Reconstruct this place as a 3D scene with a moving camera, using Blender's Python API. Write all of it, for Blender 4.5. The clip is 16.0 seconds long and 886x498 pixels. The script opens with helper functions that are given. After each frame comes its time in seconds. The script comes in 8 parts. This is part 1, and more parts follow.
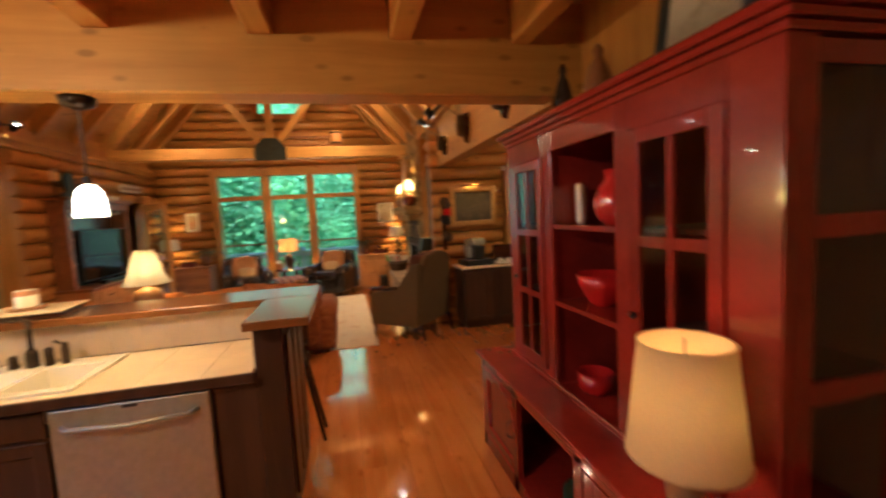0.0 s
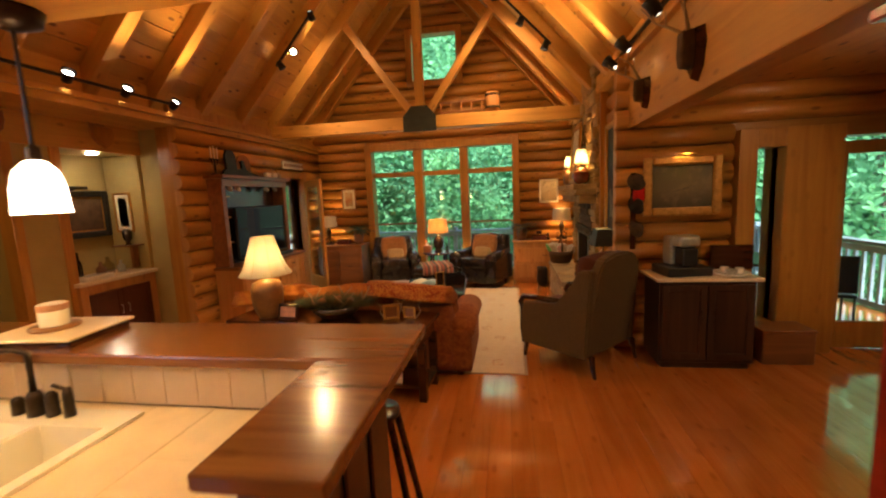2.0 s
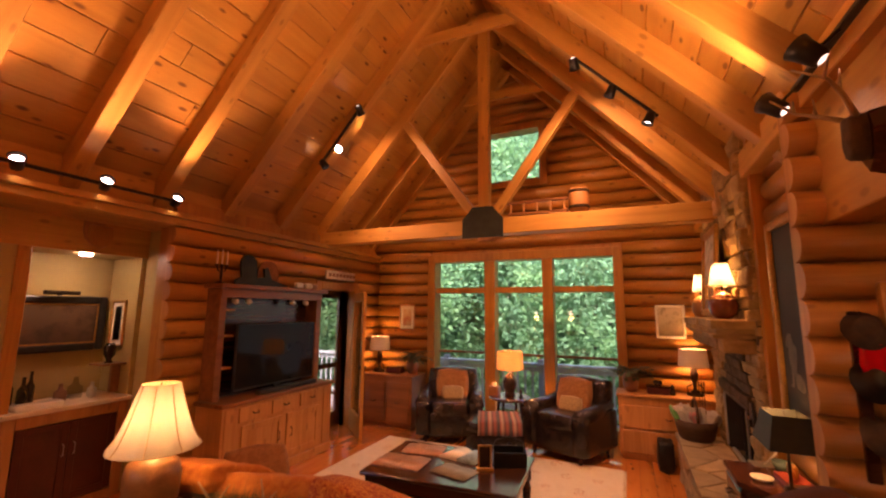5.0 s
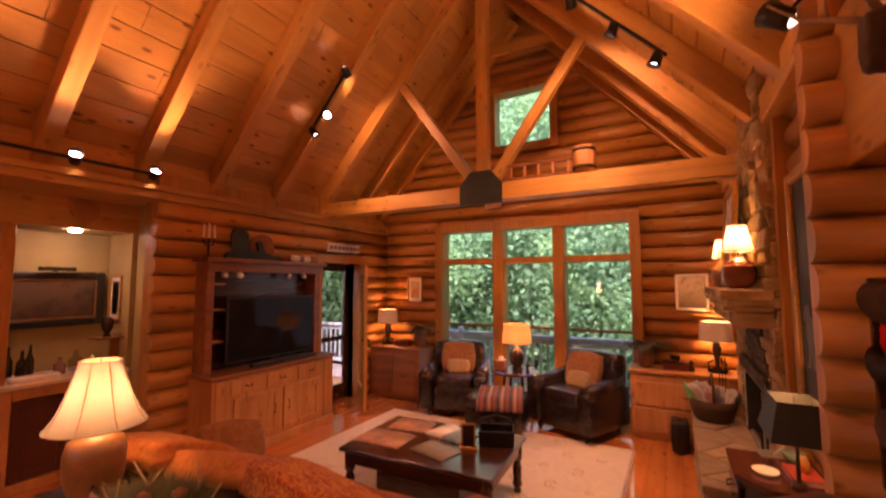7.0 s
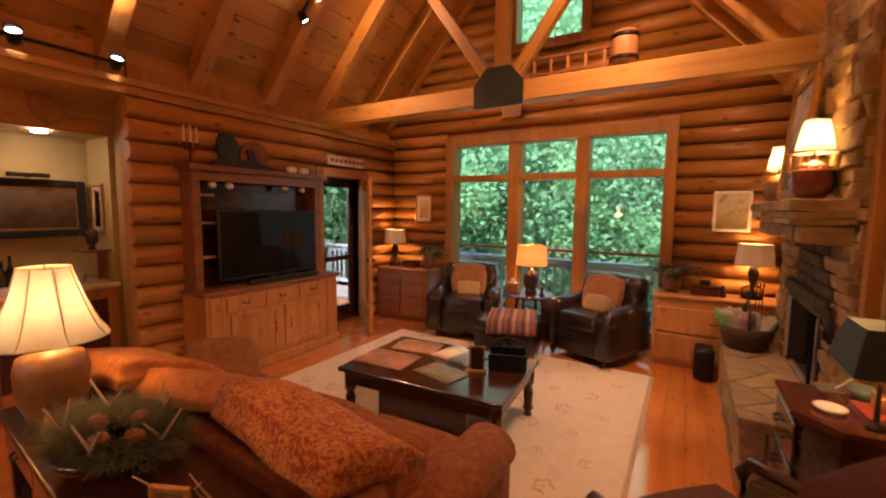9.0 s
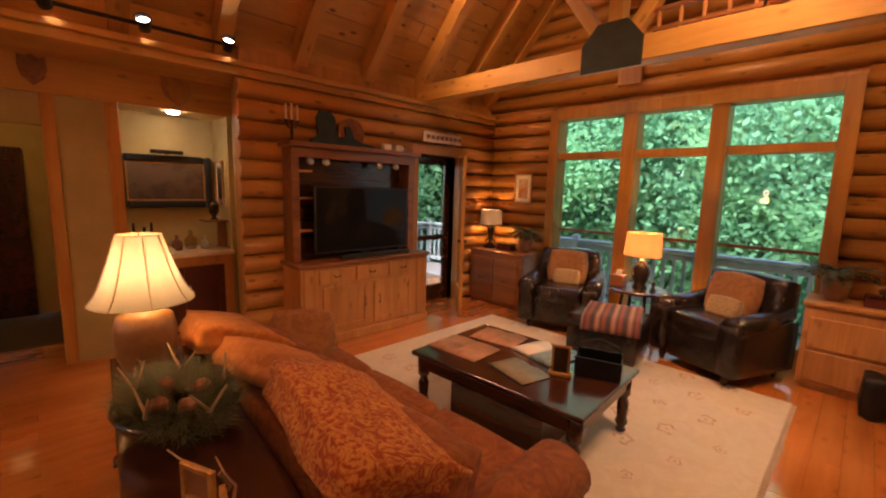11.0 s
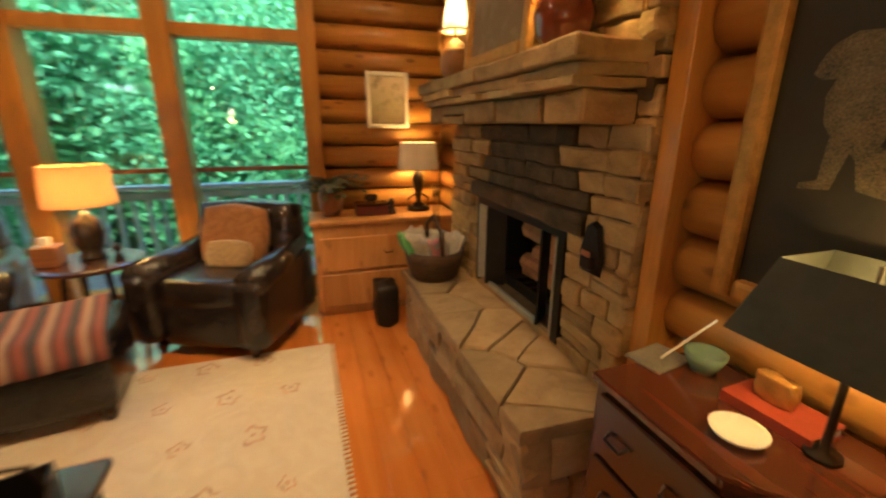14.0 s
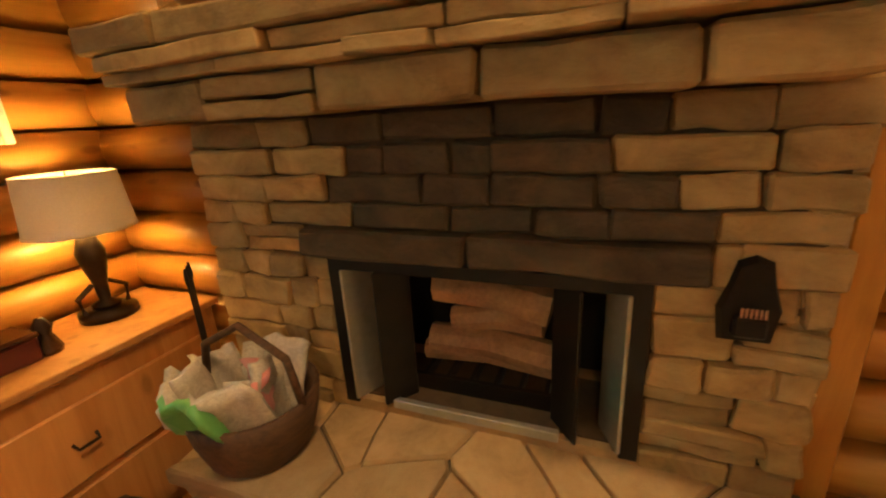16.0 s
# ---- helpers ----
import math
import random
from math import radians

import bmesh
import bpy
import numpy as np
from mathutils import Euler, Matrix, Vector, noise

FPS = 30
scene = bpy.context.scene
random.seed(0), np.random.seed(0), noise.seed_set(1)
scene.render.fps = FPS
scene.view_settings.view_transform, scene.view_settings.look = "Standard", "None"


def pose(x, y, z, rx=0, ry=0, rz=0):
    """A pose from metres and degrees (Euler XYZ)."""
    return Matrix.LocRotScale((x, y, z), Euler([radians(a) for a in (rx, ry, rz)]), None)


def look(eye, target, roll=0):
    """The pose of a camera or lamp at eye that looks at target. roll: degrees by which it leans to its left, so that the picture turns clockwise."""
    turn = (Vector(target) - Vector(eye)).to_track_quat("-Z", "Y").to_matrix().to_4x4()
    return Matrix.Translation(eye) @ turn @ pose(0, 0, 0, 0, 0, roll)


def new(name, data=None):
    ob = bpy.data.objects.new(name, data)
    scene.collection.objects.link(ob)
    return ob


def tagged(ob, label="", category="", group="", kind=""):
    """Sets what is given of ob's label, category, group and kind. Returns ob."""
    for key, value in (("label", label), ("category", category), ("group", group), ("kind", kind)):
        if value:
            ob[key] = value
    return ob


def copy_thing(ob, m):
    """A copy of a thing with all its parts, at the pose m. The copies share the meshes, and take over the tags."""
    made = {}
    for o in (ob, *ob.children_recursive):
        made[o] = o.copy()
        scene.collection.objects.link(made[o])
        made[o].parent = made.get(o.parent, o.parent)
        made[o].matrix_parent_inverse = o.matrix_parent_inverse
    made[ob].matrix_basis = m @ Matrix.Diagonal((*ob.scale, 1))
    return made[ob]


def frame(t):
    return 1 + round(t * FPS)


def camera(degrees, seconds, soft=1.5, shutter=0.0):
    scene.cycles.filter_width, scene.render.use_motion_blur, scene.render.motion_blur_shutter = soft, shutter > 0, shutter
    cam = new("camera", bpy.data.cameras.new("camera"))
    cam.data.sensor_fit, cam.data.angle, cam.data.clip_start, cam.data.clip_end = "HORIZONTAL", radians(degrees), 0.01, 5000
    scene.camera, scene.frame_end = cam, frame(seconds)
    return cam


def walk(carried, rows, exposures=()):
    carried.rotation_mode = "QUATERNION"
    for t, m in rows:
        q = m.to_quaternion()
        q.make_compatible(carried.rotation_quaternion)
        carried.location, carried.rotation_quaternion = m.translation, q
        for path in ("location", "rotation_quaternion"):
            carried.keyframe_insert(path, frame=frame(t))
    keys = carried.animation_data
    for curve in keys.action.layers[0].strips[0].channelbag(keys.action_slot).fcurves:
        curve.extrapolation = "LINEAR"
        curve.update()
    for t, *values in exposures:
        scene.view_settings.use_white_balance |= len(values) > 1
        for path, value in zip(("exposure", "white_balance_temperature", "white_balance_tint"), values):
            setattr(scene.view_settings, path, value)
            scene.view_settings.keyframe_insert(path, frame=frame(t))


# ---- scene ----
cam = camera(93.5, 16.0, soft=2.1, shutter=0.5)
PATH = [
    (0, (-0.5, 1.083, 1.618), (-0.051, 3.024, 1.445), -3.2),
    (0.4, (-0.408, 1.306, 1.662), (-0.334, 3.295, 1.463), -1.3),
    (0.5, (-0.413, 1.372, 1.657), (-0.376, 3.358, 1.422), -2.3),
    (0.8, (-0.303, 1.559, 1.676), (-0.477, 3.535, 1.419), -1.2),
    (1, (-0.326, 1.781, 1.676), (-0.63, 3.738, 1.403), -1.4),
    (1.5, (-0.318, 2.166, 1.688), (-0.633, 4.127, 1.459), -0.6),
    (2, (-0.334, 2.512, 1.703), (-0.65, 4.471, 1.447), -2.5),
    (2.5, (-0.287, 2.903, 1.713), (-0.772, 4.831, 1.498), -0.6),
    (3, (-0.277, 3.32, 1.736), (-0.754, 5.256, 1.587), -1.5),
    (3.5, (-0.239, 3.643, 1.775), (-0.764, 5.572, 1.814), -1.2),
    (4, (-0.149, 3.953, 1.829), (-0.807, 5.831, 2.022), 1.0),
    (4.2, (-0.168, 4.022, 1.83), (-0.852, 5.891, 2.026), 1.1),
    (6.3, (0.221, 4.774, 1.838), (-0.735, 6.468, 2.305), 0.5),
    (6.5, (0.244, 4.786, 1.846), (-0.723, 6.49, 2.247), 0.2),
    (7, (0.238, 4.822, 1.826), (-0.724, 6.568, 1.985), -0.1),
    (7.5, (0.248, 4.844, 1.782), (-0.712, 6.599, 1.759), 0.1),
    (8, (0.228, 4.916, 1.754), (-0.73, 6.665, 1.608), -0.0),
    (8.5, (0.129, 5.08, 1.713), (-0.855, 6.811, 1.525), 0.4),
    (9, (0.039, 5.246, 1.684), (-0.973, 6.961, 1.498), 0.6),
    (9.5, (0.015, 5.395, 1.725), (-1.278, 6.903, 1.492), 1.4),
    (9.7, (0.022, 5.448, 1.73), (-1.421, 6.811, 1.481), 2.1),
    (12, (0.015, 5.76, 1.639), (-1.219, 7.292, 1.279), 1.2),
    (12.5, (-0.111, 5.953, 1.649), (-0.843, 7.789, 1.345), -0.5),
    (13, (-0.211, 6.19, 1.631), (-0.434, 8.136, 1.229), -1.9),
    (13.5, (-0.263, 6.669, 1.583), (-0.083, 8.602, 1.1), -1.6),
    (14, (-0.289, 7.131, 1.5), (0.314, 8.951, 0.932), 0.3),
    (14.5, (-0.287, 7.674, 1.496), (0.767, 9.269, 0.909), 0.4),
    (15, (-0.267, 8.166, 1.518), (1.117, 9.49, 0.939), -2.2),
    (15.5, (-0.262, 8.51, 1.492), (1.411, 9.454, 0.938), -3.9),
    (16, (-0.299, 8.778, 1.484), (1.47, 9.49, 0.878), -3.4),
]
walk(cam, [(t, look(eye, target, roll)) for t, eye, target, roll in PATH],
     exposures=[(0.0, 3.38, 5250, 8), (0.6, 3.2, 5500, 8), (2.5, 3.12, 6550, 18), (4.0, 3.1, 7200, 38), (6.5, 3.02, 7300, 80), (7.5, 3.1, 6850, 68), (9.0, 3.12, 6350, 42),
                (12.0, 3.1, 6200, 24), (13.0, 3.36, 5950, 0), (14.0, 3.34, 5650, 0), (15.0, 3.52, 6750, 30), (16.0, 3.55, 6200, 4)])

# ---- light ----
world = bpy.data.worlds.new("sky")
scene.world = world
world.use_nodes = True
wn = world.node_tree.nodes
sky = wn.new("ShaderNodeTexSky")
sky.sky_type, sky.sun_disc, sky.sun_elevation, sky.sun_rotation = "NISHITA", False, radians(54), radians(173)
wn["Background"].inputs["Strength"].default_value = 0.15
world.node_tree.links.new(sky.outputs[0], wn["Background"].inputs["Color"])
sun = new("sun", bpy.data.lights.new("sun", "SUN"))
sun.data.energy, sun.data.angle, sun.data.color = 3.4, radians(25), (1.0, 0.98, 0.94)
sun.matrix_world = look((3, -12, 34), (0, 12, 0))
WARM = (1.0, 0.57, 0.13)
LAMP = 0.19


def point_light(name, loc, watts, radius=0.05, color=WARM):
    ob = new(name, bpy.data.lights.new(name, "POINT"))
    ob.data.energy, ob.data.shadow_soft_size, ob.data.color = watts * LAMP, radius, color
    ob.location = loc
    return ob


def spot_light(name, eye, target, watts, angle=95, blend=0.7, color=WARM, radius=0.04):
    ob = new(name, bpy.data.lights.new(name, "SPOT"))
    ob.data.energy, ob.data.spot_size, ob.data.spot_blend = watts * LAMP, radians(angle), blend
    ob.data.color, ob.data.shadow_soft_size = color, radius
    ob.matrix_world = look(eye, target)
    return ob


def area_light(name, eye, target, sx, sy, watts, color):
    ob = new(name, bpy.data.lights.new(name, "AREA"))
    ob.data.shape, ob.data.size, ob.data.size_y = "RECTANGLE", sx, sy
    ob.data.energy, ob.data.color = watts, color
    ob.matrix_world = look(eye, target)
    return ob


DAY = (0.85, 1.0, 0.95)
area_light("window_daylight", (-1.66, 10.78, 1.35), (-1.66, 5.0, 0.9), 2.7, 2.3, 0.8, DAY)

# ---- materials ----


def material(name):
    m = bpy.data.materials.new(name)
    m.use_nodes = True
    nt = m.node_tree
    return m, nt, nt.nodes["Principled BSDF"]


def ramp(nt, fac, stops):
    r = nt.nodes.new("ShaderNodeValToRGB")
    els = r.color_ramp.elements
    while len(els) < len(stops):
        els.new(0.5)
    for e, (p, c) in zip(els, stops):
        e.position, e.color = p, (*c, 1)
    nt.links.new(fac, r.inputs[0])
    return r.outputs[0]


def coords(nt, scale=(1, 1, 1), world_space=False, island=False, per_object=True):
    """Object coordinates stretched by scale, shifted at random for each object or island."""
    if world_space:
        src = nt.nodes.new("ShaderNodeNewGeometry").outputs["Position"]
    else:
        src = nt.nodes.new("ShaderNodeTexCoord").outputs["Object"]
    mp = nt.nodes.new("ShaderNodeMapping")
    mp.inputs["Scale"].default_value = scale
    nt.links.new(src, mp.inputs["Vector"])
    out = mp.outputs[0]
    if island or per_object:
        rnd = (nt.nodes.new("ShaderNodeNewGeometry").outputs["Random Per Island"] if island
               else nt.nodes.new("ShaderNodeObjectInfo").outputs["Random"])
        mul = nt.nodes.new("ShaderNodeMath")
        mul.operation = "MULTIPLY"
        mul.inputs[1].default_value = 53.0
        nt.links.new(rnd, mul.inputs[0])
        add = nt.nodes.new("ShaderNodeVectorMath")
        add.operation = "ADD"
        nt.links.new(out, add.inputs[0])
        nt.links.new(mul.outputs[0], add.inputs[1])
        return add.outputs[0], rnd
    return out, None


def noise_tex(nt, vec, scale, detail=4, rough=0.55, distort=0.0):
    n = nt.nodes.new("ShaderNodeTexNoise")
    n.inputs["Scale"].default_value, n.inputs["Detail"].default_value = scale, detail
    n.inputs["Roughness"].default_value, n.inputs["Distortion"].default_value = rough, distort
    nt.links.new(vec, n.inputs["Vector"])
    return n.outputs["Fac"]


def mix_rgb(nt, fac, a, b, mode="MIX"):
    m = nt.nodes.new("ShaderNodeMix")
    m.data_type, m.blend_type = "RGBA", mode
    for sock, v in ((m.inputs[0], fac), (m.inputs[6], a), (m.inputs[7], b)):
        if isinstance(v, (int, float)):
            sock.default_value = v
        elif isinstance(v, tuple):
            sock.default_value = (*v, 1)
        else:
            nt.links.new(v, sock)
    return m.outputs[2]


def bump(nt, bsdf, fac, strength=0.2, distance=0.01):
    b = nt.nodes.new("ShaderNodeBump")
    b.inputs["Strength"].default_value, b.inputs["Distance"].default_value = strength, distance
    nt.links.new(fac, b.inputs["Height"])
    nt.links.new(b.outputs[0], bsdf.inputs["Normal"])


def wood(name, light, dark, rough=0.4, axis=0, knots=0.0, island=False, grain=14.0, vary=0.25, coat=0.0, world_space=False):
    """Timber with grain along one axis, knots and tone that changes from piece to piece."""
    m, nt, bs = material(name)
    sc = [grain, grain, grain]
    sc[axis] = grain * 0.07
    vec, rnd = coords(nt, tuple(sc), world_space, island)
    g = noise_tex(nt, vec, 1.0, 6, 0.65, 0.6)
    col = ramp(nt, g, [(0.3, dark), (0.62, light)])
    big, _ = coords(nt, (1, 1, 1), True, False, False)
    patch = noise_tex(nt, big, 1.7, 3)
    col = mix_rgb(nt, 0.35, col, ramp(nt, patch, [(0.3, (0.55, 0.5, 0.45)), (0.7, (1.1, 1.05, 1.0))]), "MULTIPLY")
    if rnd is not None and vary:
        col = mix_rgb(nt, 1.0, col, ramp(nt, rnd, [(0.0, (1 - vary,) * 3), (1.0, (1.0, 1.0, 1.0))]), "MULTIPLY")
    if knots:
        ks = [9.0, 9.0, 9.0]
        ks[axis] = 4.0
        kv, _ = coords(nt, tuple(ks), world_space, island)
        v = nt.nodes.new("ShaderNodeTexVoronoi")
        v.inputs["Scale"].default_value = 1.0
        nt.links.new(kv, v.inputs["Vector"])
        kf = ramp(nt, v.outputs["Distance"], [(0.11, (knots, knots, knots)), (0.21, (0, 0, 0))])
        col = mix_rgb(nt, kf, col, (dark[0] * 0.3, dark[1] * 0.25, dark[2] * 0.25))
    nt.links.new(col, bs.inputs["Base Color"])
    bs.inputs["Roughness"].default_value = rough
    bs.inputs["Coat Weight"].default_value = coat
    bs.inputs["Coat Roughness"].default_value = 0.15
    bump(nt, bs, g, 0.15, 0.004)
    return m


def plain(name, color, rough=0.5, metallic=0.0, scale=8.0, amount=0.25, bumpy=0.1, coat=0.0, dist=0.004):
    """A surface of one colour with fine and broad mottling."""
    m, nt, bs = material(name)
    vec, _ = coords(nt, (1, 1, 1))
    n1 = noise_tex(nt, vec, scale, 5)
    n2 = noise_tex(nt, vec, scale * 9, 3)
    lo = tuple(c * (1 - amount) for c in color)
    hi = tuple(min(1, c * (1 + amount * 0.6)) for c in color)
    col = ramp(nt, n1, [(0.3, lo), (0.7, hi)])
    col = mix_rgb(nt, amount * 0.6, col, ramp(nt, n2, [(0.35, lo), (0.65, hi)]))
    nt.links.new(col, bs.inputs["Base Color"])
    bs.inputs["Roughness"].default_value, bs.inputs["Metallic"].default_value = rough, metallic
    bs.inputs["Coat Weight"].default_value = coat
    if bumpy:
        bump(nt, bs, n2, bumpy, dist)
    return m


def fabric(name, base, accent, scale=14.0, weave=260.0, rough=0.9, sharp=0.08, sheen=0.3):
    """Woven cloth with a scrolling two-colour pattern."""
    m, nt, bs = material(name)
    vec, _ = coords(nt, (1, 1, 1))
    n = noise_tex(nt, vec, scale, 2, 0.5, 2.5)
    col = ramp(nt, n, [(0.5 - sharp, base), (0.5 + sharp, accent)])
    fine = noise_tex(nt, vec, weave, 2)
    col = mix_rgb(nt, 0.5, col, ramp(nt, fine, [(0.3, (0.55, 0.55, 0.55)), (0.7, (1, 1, 1))]), "MULTIPLY")
    nt.links.new(col, bs.inputs["Base Color"])
    bs.inputs["Roughness"].default_value = rough
    bs.inputs["Sheen Weight"].default_value = sheen
    bump(nt, bs, fine, 0.4, 0.003)
    return m


def stone(name, a, b, c, rough=0.8):
    m, nt, bs = material(name)
    vec, rnd = coords(nt, (1, 1, 1.6))
    n1 = noise_tex(nt, vec, 5, 6, 0.65, 0.4)
    n2 = noise_tex(nt, vec, 40, 5, 0.7)
    col = ramp(nt, n1, [(0.3, a), (0.5, b), (0.72, c)])
    col = mix_rgb(nt, 1.0, col, ramp(nt, rnd, [(0.0, (0.6, 0.58, 0.56)), (0.5, (0.9, 0.88, 0.85)), (1.0, (1.1, 1.02, 0.9))]), "MULTIPLY")
    nt.links.new(col, bs.inputs["Base Color"])
    bs.inputs["Roughness"].default_value = rough
    add = nt.nodes.new("ShaderNodeMath")
    nt.links.new(n1, add.inputs[0])
    nt.links.new(n2, add.inputs[1])
    bump(nt, bs, add.outputs[0], 0.7, 0.012)
    return m


def glowing(name, color, strength, base=(0.9, 0.85, 0.75)):
    m, nt, bs = material(name)
    bs.inputs["Base Color"].default_value = (*base, 1)
    bs.inputs["Emission Color"].default_value = (*color, 1)
    bs.inputs["Emission Strength"].default_value = strength
    bs.inputs["Roughness"].default_value = 0.8
    return m


def shade_mat(name, color, through_color, rough=0.9, mixf=0.5):
    """Lampshade cloth that the bulb inside shines through."""
    m, nt, bs = material(name)
    vec, _ = coords(nt, (1, 1, 1))
    n = noise_tex(nt, vec, 160, 2)
    col = mix_rgb(nt, 0.3, color, ramp(nt, n, [(0.3, tuple(c * 0.7 for c in color)), (0.7, color)]))
    nt.links.new(col, bs.inputs["Base Color"])
    bs.inputs["Roughness"].default_value = rough
    tr = nt.nodes.new("ShaderNodeBsdfTranslucent")
    tr.inputs["Color"].default_value = (*through_color, 1)
    mx = nt.nodes.new("ShaderNodeMixShader")
    mx.inputs[0].default_value = mixf
    out = nt.nodes["Material Output"]
    nt.links.new(bs.outputs[0], mx.inputs[1])
    nt.links.new(tr.outputs[0], mx.inputs[2])
    nt.links.new(mx.outputs[0], out.inputs["Surface"])
    return m


def glass_mat(name, tint=(0.9, 0.96, 0.94), gloss=1.0):
    m, nt, bs = material(name)
    tr = nt.nodes.new("ShaderNodeBsdfTransparent")
    tr.inputs["Color"].default_value = (*tint, 1)
    gl = nt.nodes.new("ShaderNodeBsdfGlossy")
    gl.inputs["Roughness"].default_value = 0.02
    lw = nt.nodes.new("ShaderNodeLayerWeight")
    lw.inputs["Blend"].default_value = 0.5
    pw = nt.nodes.new("ShaderNodeMath")
    pw.operation = "POWER"
    nt.links.new(lw.outputs["Facing"], pw.inputs[0])
    pw.inputs[1].default_value = 5.0
    fr = nt.nodes.new("ShaderNodeMath")
    fr.operation = "MULTIPLY_ADD"
    nt.links.new(pw.outputs[0], fr.inputs[0])
    fr.inputs[1].default_value, fr.inputs[2].default_value = 0.95 * gloss, 0.04 * gloss
    mx = nt.nodes.new("ShaderNodeMixShader")
    nt.links.new(fr.outputs[0], mx.inputs[0])
    nt.links.new(tr.outputs[0], mx.inputs[1])
    nt.links.new(gl.outputs[0], mx.inputs[2])
    nt.links.new(mx.outputs[0], nt.nodes["Material Output"].inputs["Surface"])
    return m


PINE_L, PINE_D = (0.62, 0.30, 0.09), (0.42, 0.17, 0.04)
LOG = wood("log_pine", (0.60, 0.29, 0.052), (0.42, 0.17, 0.024), 0.42, 0, 0.7, grain=9, vary=0.3, coat=0.15)
LOG_END = wood("log_end", (0.66, 0.36, 0.12), (0.45, 0.2, 0.06), 0.5, 2, 0.0, grain=12)
BOARD = wood("ceiling_pine", (0.65, 0.34, 0.058), (0.51, 0.23, 0.032), 0.45, 1, 1.0, island=True, grain=7, vary=0.28)
BEAM = wood("beam_pine", (0.65, 0.345, 0.064), (0.49, 0.23, 0.034), 0.5, 1, 0.5, grain=8, vary=0.2)
BEAM_X = wood("beam_pine_cross", (0.65, 0.345, 0.064), (0.49, 0.23, 0.034), 0.5, 0, 0.5, grain=8, vary=0.2)
BEAM_Z = wood("post_pine", (0.65, 0.345, 0.064), (0.49, 0.23, 0.034), 0.5, 2, 0.4, grain=8, vary=0.2)
TRIM = wood("trim_pine", (0.56, 0.265, 0.045), (0.42, 0.17, 0.026), 0.4, 2, 0.2, grain=12, vary=0.15, coat=0.2)
FLOOR = wood("floor_pine", (0.70, 0.25, 0.046), (0.56, 0.17, 0.026), 0.13, 1, 0.3, grain=9, vary=0.16, coat=1.0)
PINE_FURN = wood("old_pine", (0.60, 0.29, 0.09), (0.42, 0.17, 0.04), 0.45, 2, 0.4, grain=10, vary=0.15)
FLOOR.node_tree.nodes["Principled BSDF"].inputs["Coat IOR"].default_value = 1.9
FLOOR.node_tree.nodes["Principled BSDF"].inputs["Coat Roughness"].default_value = 0.06
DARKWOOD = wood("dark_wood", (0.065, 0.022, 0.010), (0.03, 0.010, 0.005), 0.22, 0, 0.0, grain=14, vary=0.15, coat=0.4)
BARWOOD = wood("bar_top_wood", (0.27, 0.11, 0.028), (0.13, 0.045, 0.012), 0.22, 0, 0.3, grain=9, vary=0.1, coat=0.4)
MIDWOOD = wood("brown_wood", (0.30, 0.12, 0.04), (0.17, 0.06, 0.02), 0.35, 0, 0.0, grain=12, vary=0.15, coat=0.2)
CABWOOD = wood("kitchen_cabinet_wood", (0.075, 0.035, 0.018), (0.04, 0.017, 0.009), 0.35, 2, 0.0, grain=14)
RED = plain("red_paint", (0.27, 0.020, 0.011), 0.24, 0, 3, 0.3, 0.05, 0.3)
# darker copy of the red paint: the hutch's inner shade put into colour
RED_SHADED = plain("red_paint_shaded", (0.10, 0.010, 0.007), 0.5, 0, 3, 0.3)
REDWARE = plain("red_glaze", (0.55, 0.015, 0.012), 0.12, 0, 4, 0.15, 0.0, 0.6)
WALLWHITE = plain("cream_plaster", (0.42, 0.32, 0.12), 0.8, 0, 3, 0.12, 0.1)
CREAM = plain("cream_counter", (0.72, 0.58, 0.40), 0.3, 0, 5, 0.12, 0.03)
SINKW = plain("sink_enamel", (0.82, 0.78, 0.68), 0.18, 0, 4, 0.06, 0.0, 0.4)
STEEL = plain("brushed_steel", (0.46, 0.47, 0.41), 0.36, 0.7, 30, 0.12, 0.03)
BRONZE = plain("dark_bronze", (0.05, 0.035, 0.025), 0.35, 0.8, 20, 0.3)
BLACK = plain("black_metal", (0.018, 0.016, 0.015), 0.4, 0.5, 12, 0.3)
BLACKPL = plain("black_plastic", (0.02, 0.02, 0.02), 0.35, 0.0, 12, 0.3)
GREENMETAL = plain("truss_plate_metal", (0.035, 0.045, 0.04), 0.5, 0.4, 10, 0.3)
LEATHER = plain("black_leather", (0.022, 0.015, 0.014), 0.22, 0, 7, 0.4, 0.5, 0.1, 0.006)
SOFA = fabric("sofa_chenille", (0.18, 0.036, 0.006), (0.31, 0.10, 0.015), 9, sharp=0.2, sheen=0.03)
CUSH = fabric("paisley_cushion", (0.33, 0.055, 0.009), (0.58, 0.24, 0.038), 22, sharp=0.10, sheen=0.03)
CUSH_GOLD = fabric("gold_rust_cushion", (0.40, 0.115, 0.016), (0.58, 0.24, 0.036), 8, sharp=0.25, sheen=0.03)
WING = fabric("olive_upholstery", (0.10, 0.062, 0.020), (0.14, 0.09, 0.032), 60, 220, sheen=0.05)
WINGFRONT = fabric("rust_upholstery", (0.085, 0.020, 0.006), (0.11, 0.03, 0.010), 40, 220, sheen=0.04)
TAN = fabric("tan_velvet", (0.26, 0.105, 0.03), (0.32, 0.14, 0.045), 9, sheen=0.05)
LINEN = fabric("linen_pillow", (0.30, 0.19, 0.09), (0.38, 0.25, 0.12), 20)
RUG = fabric("wool_rug", (0.74, 0.65, 0.53), (0.68, 0.57, 0.45), 5, 300, 0.95, 0.2, 0.2)
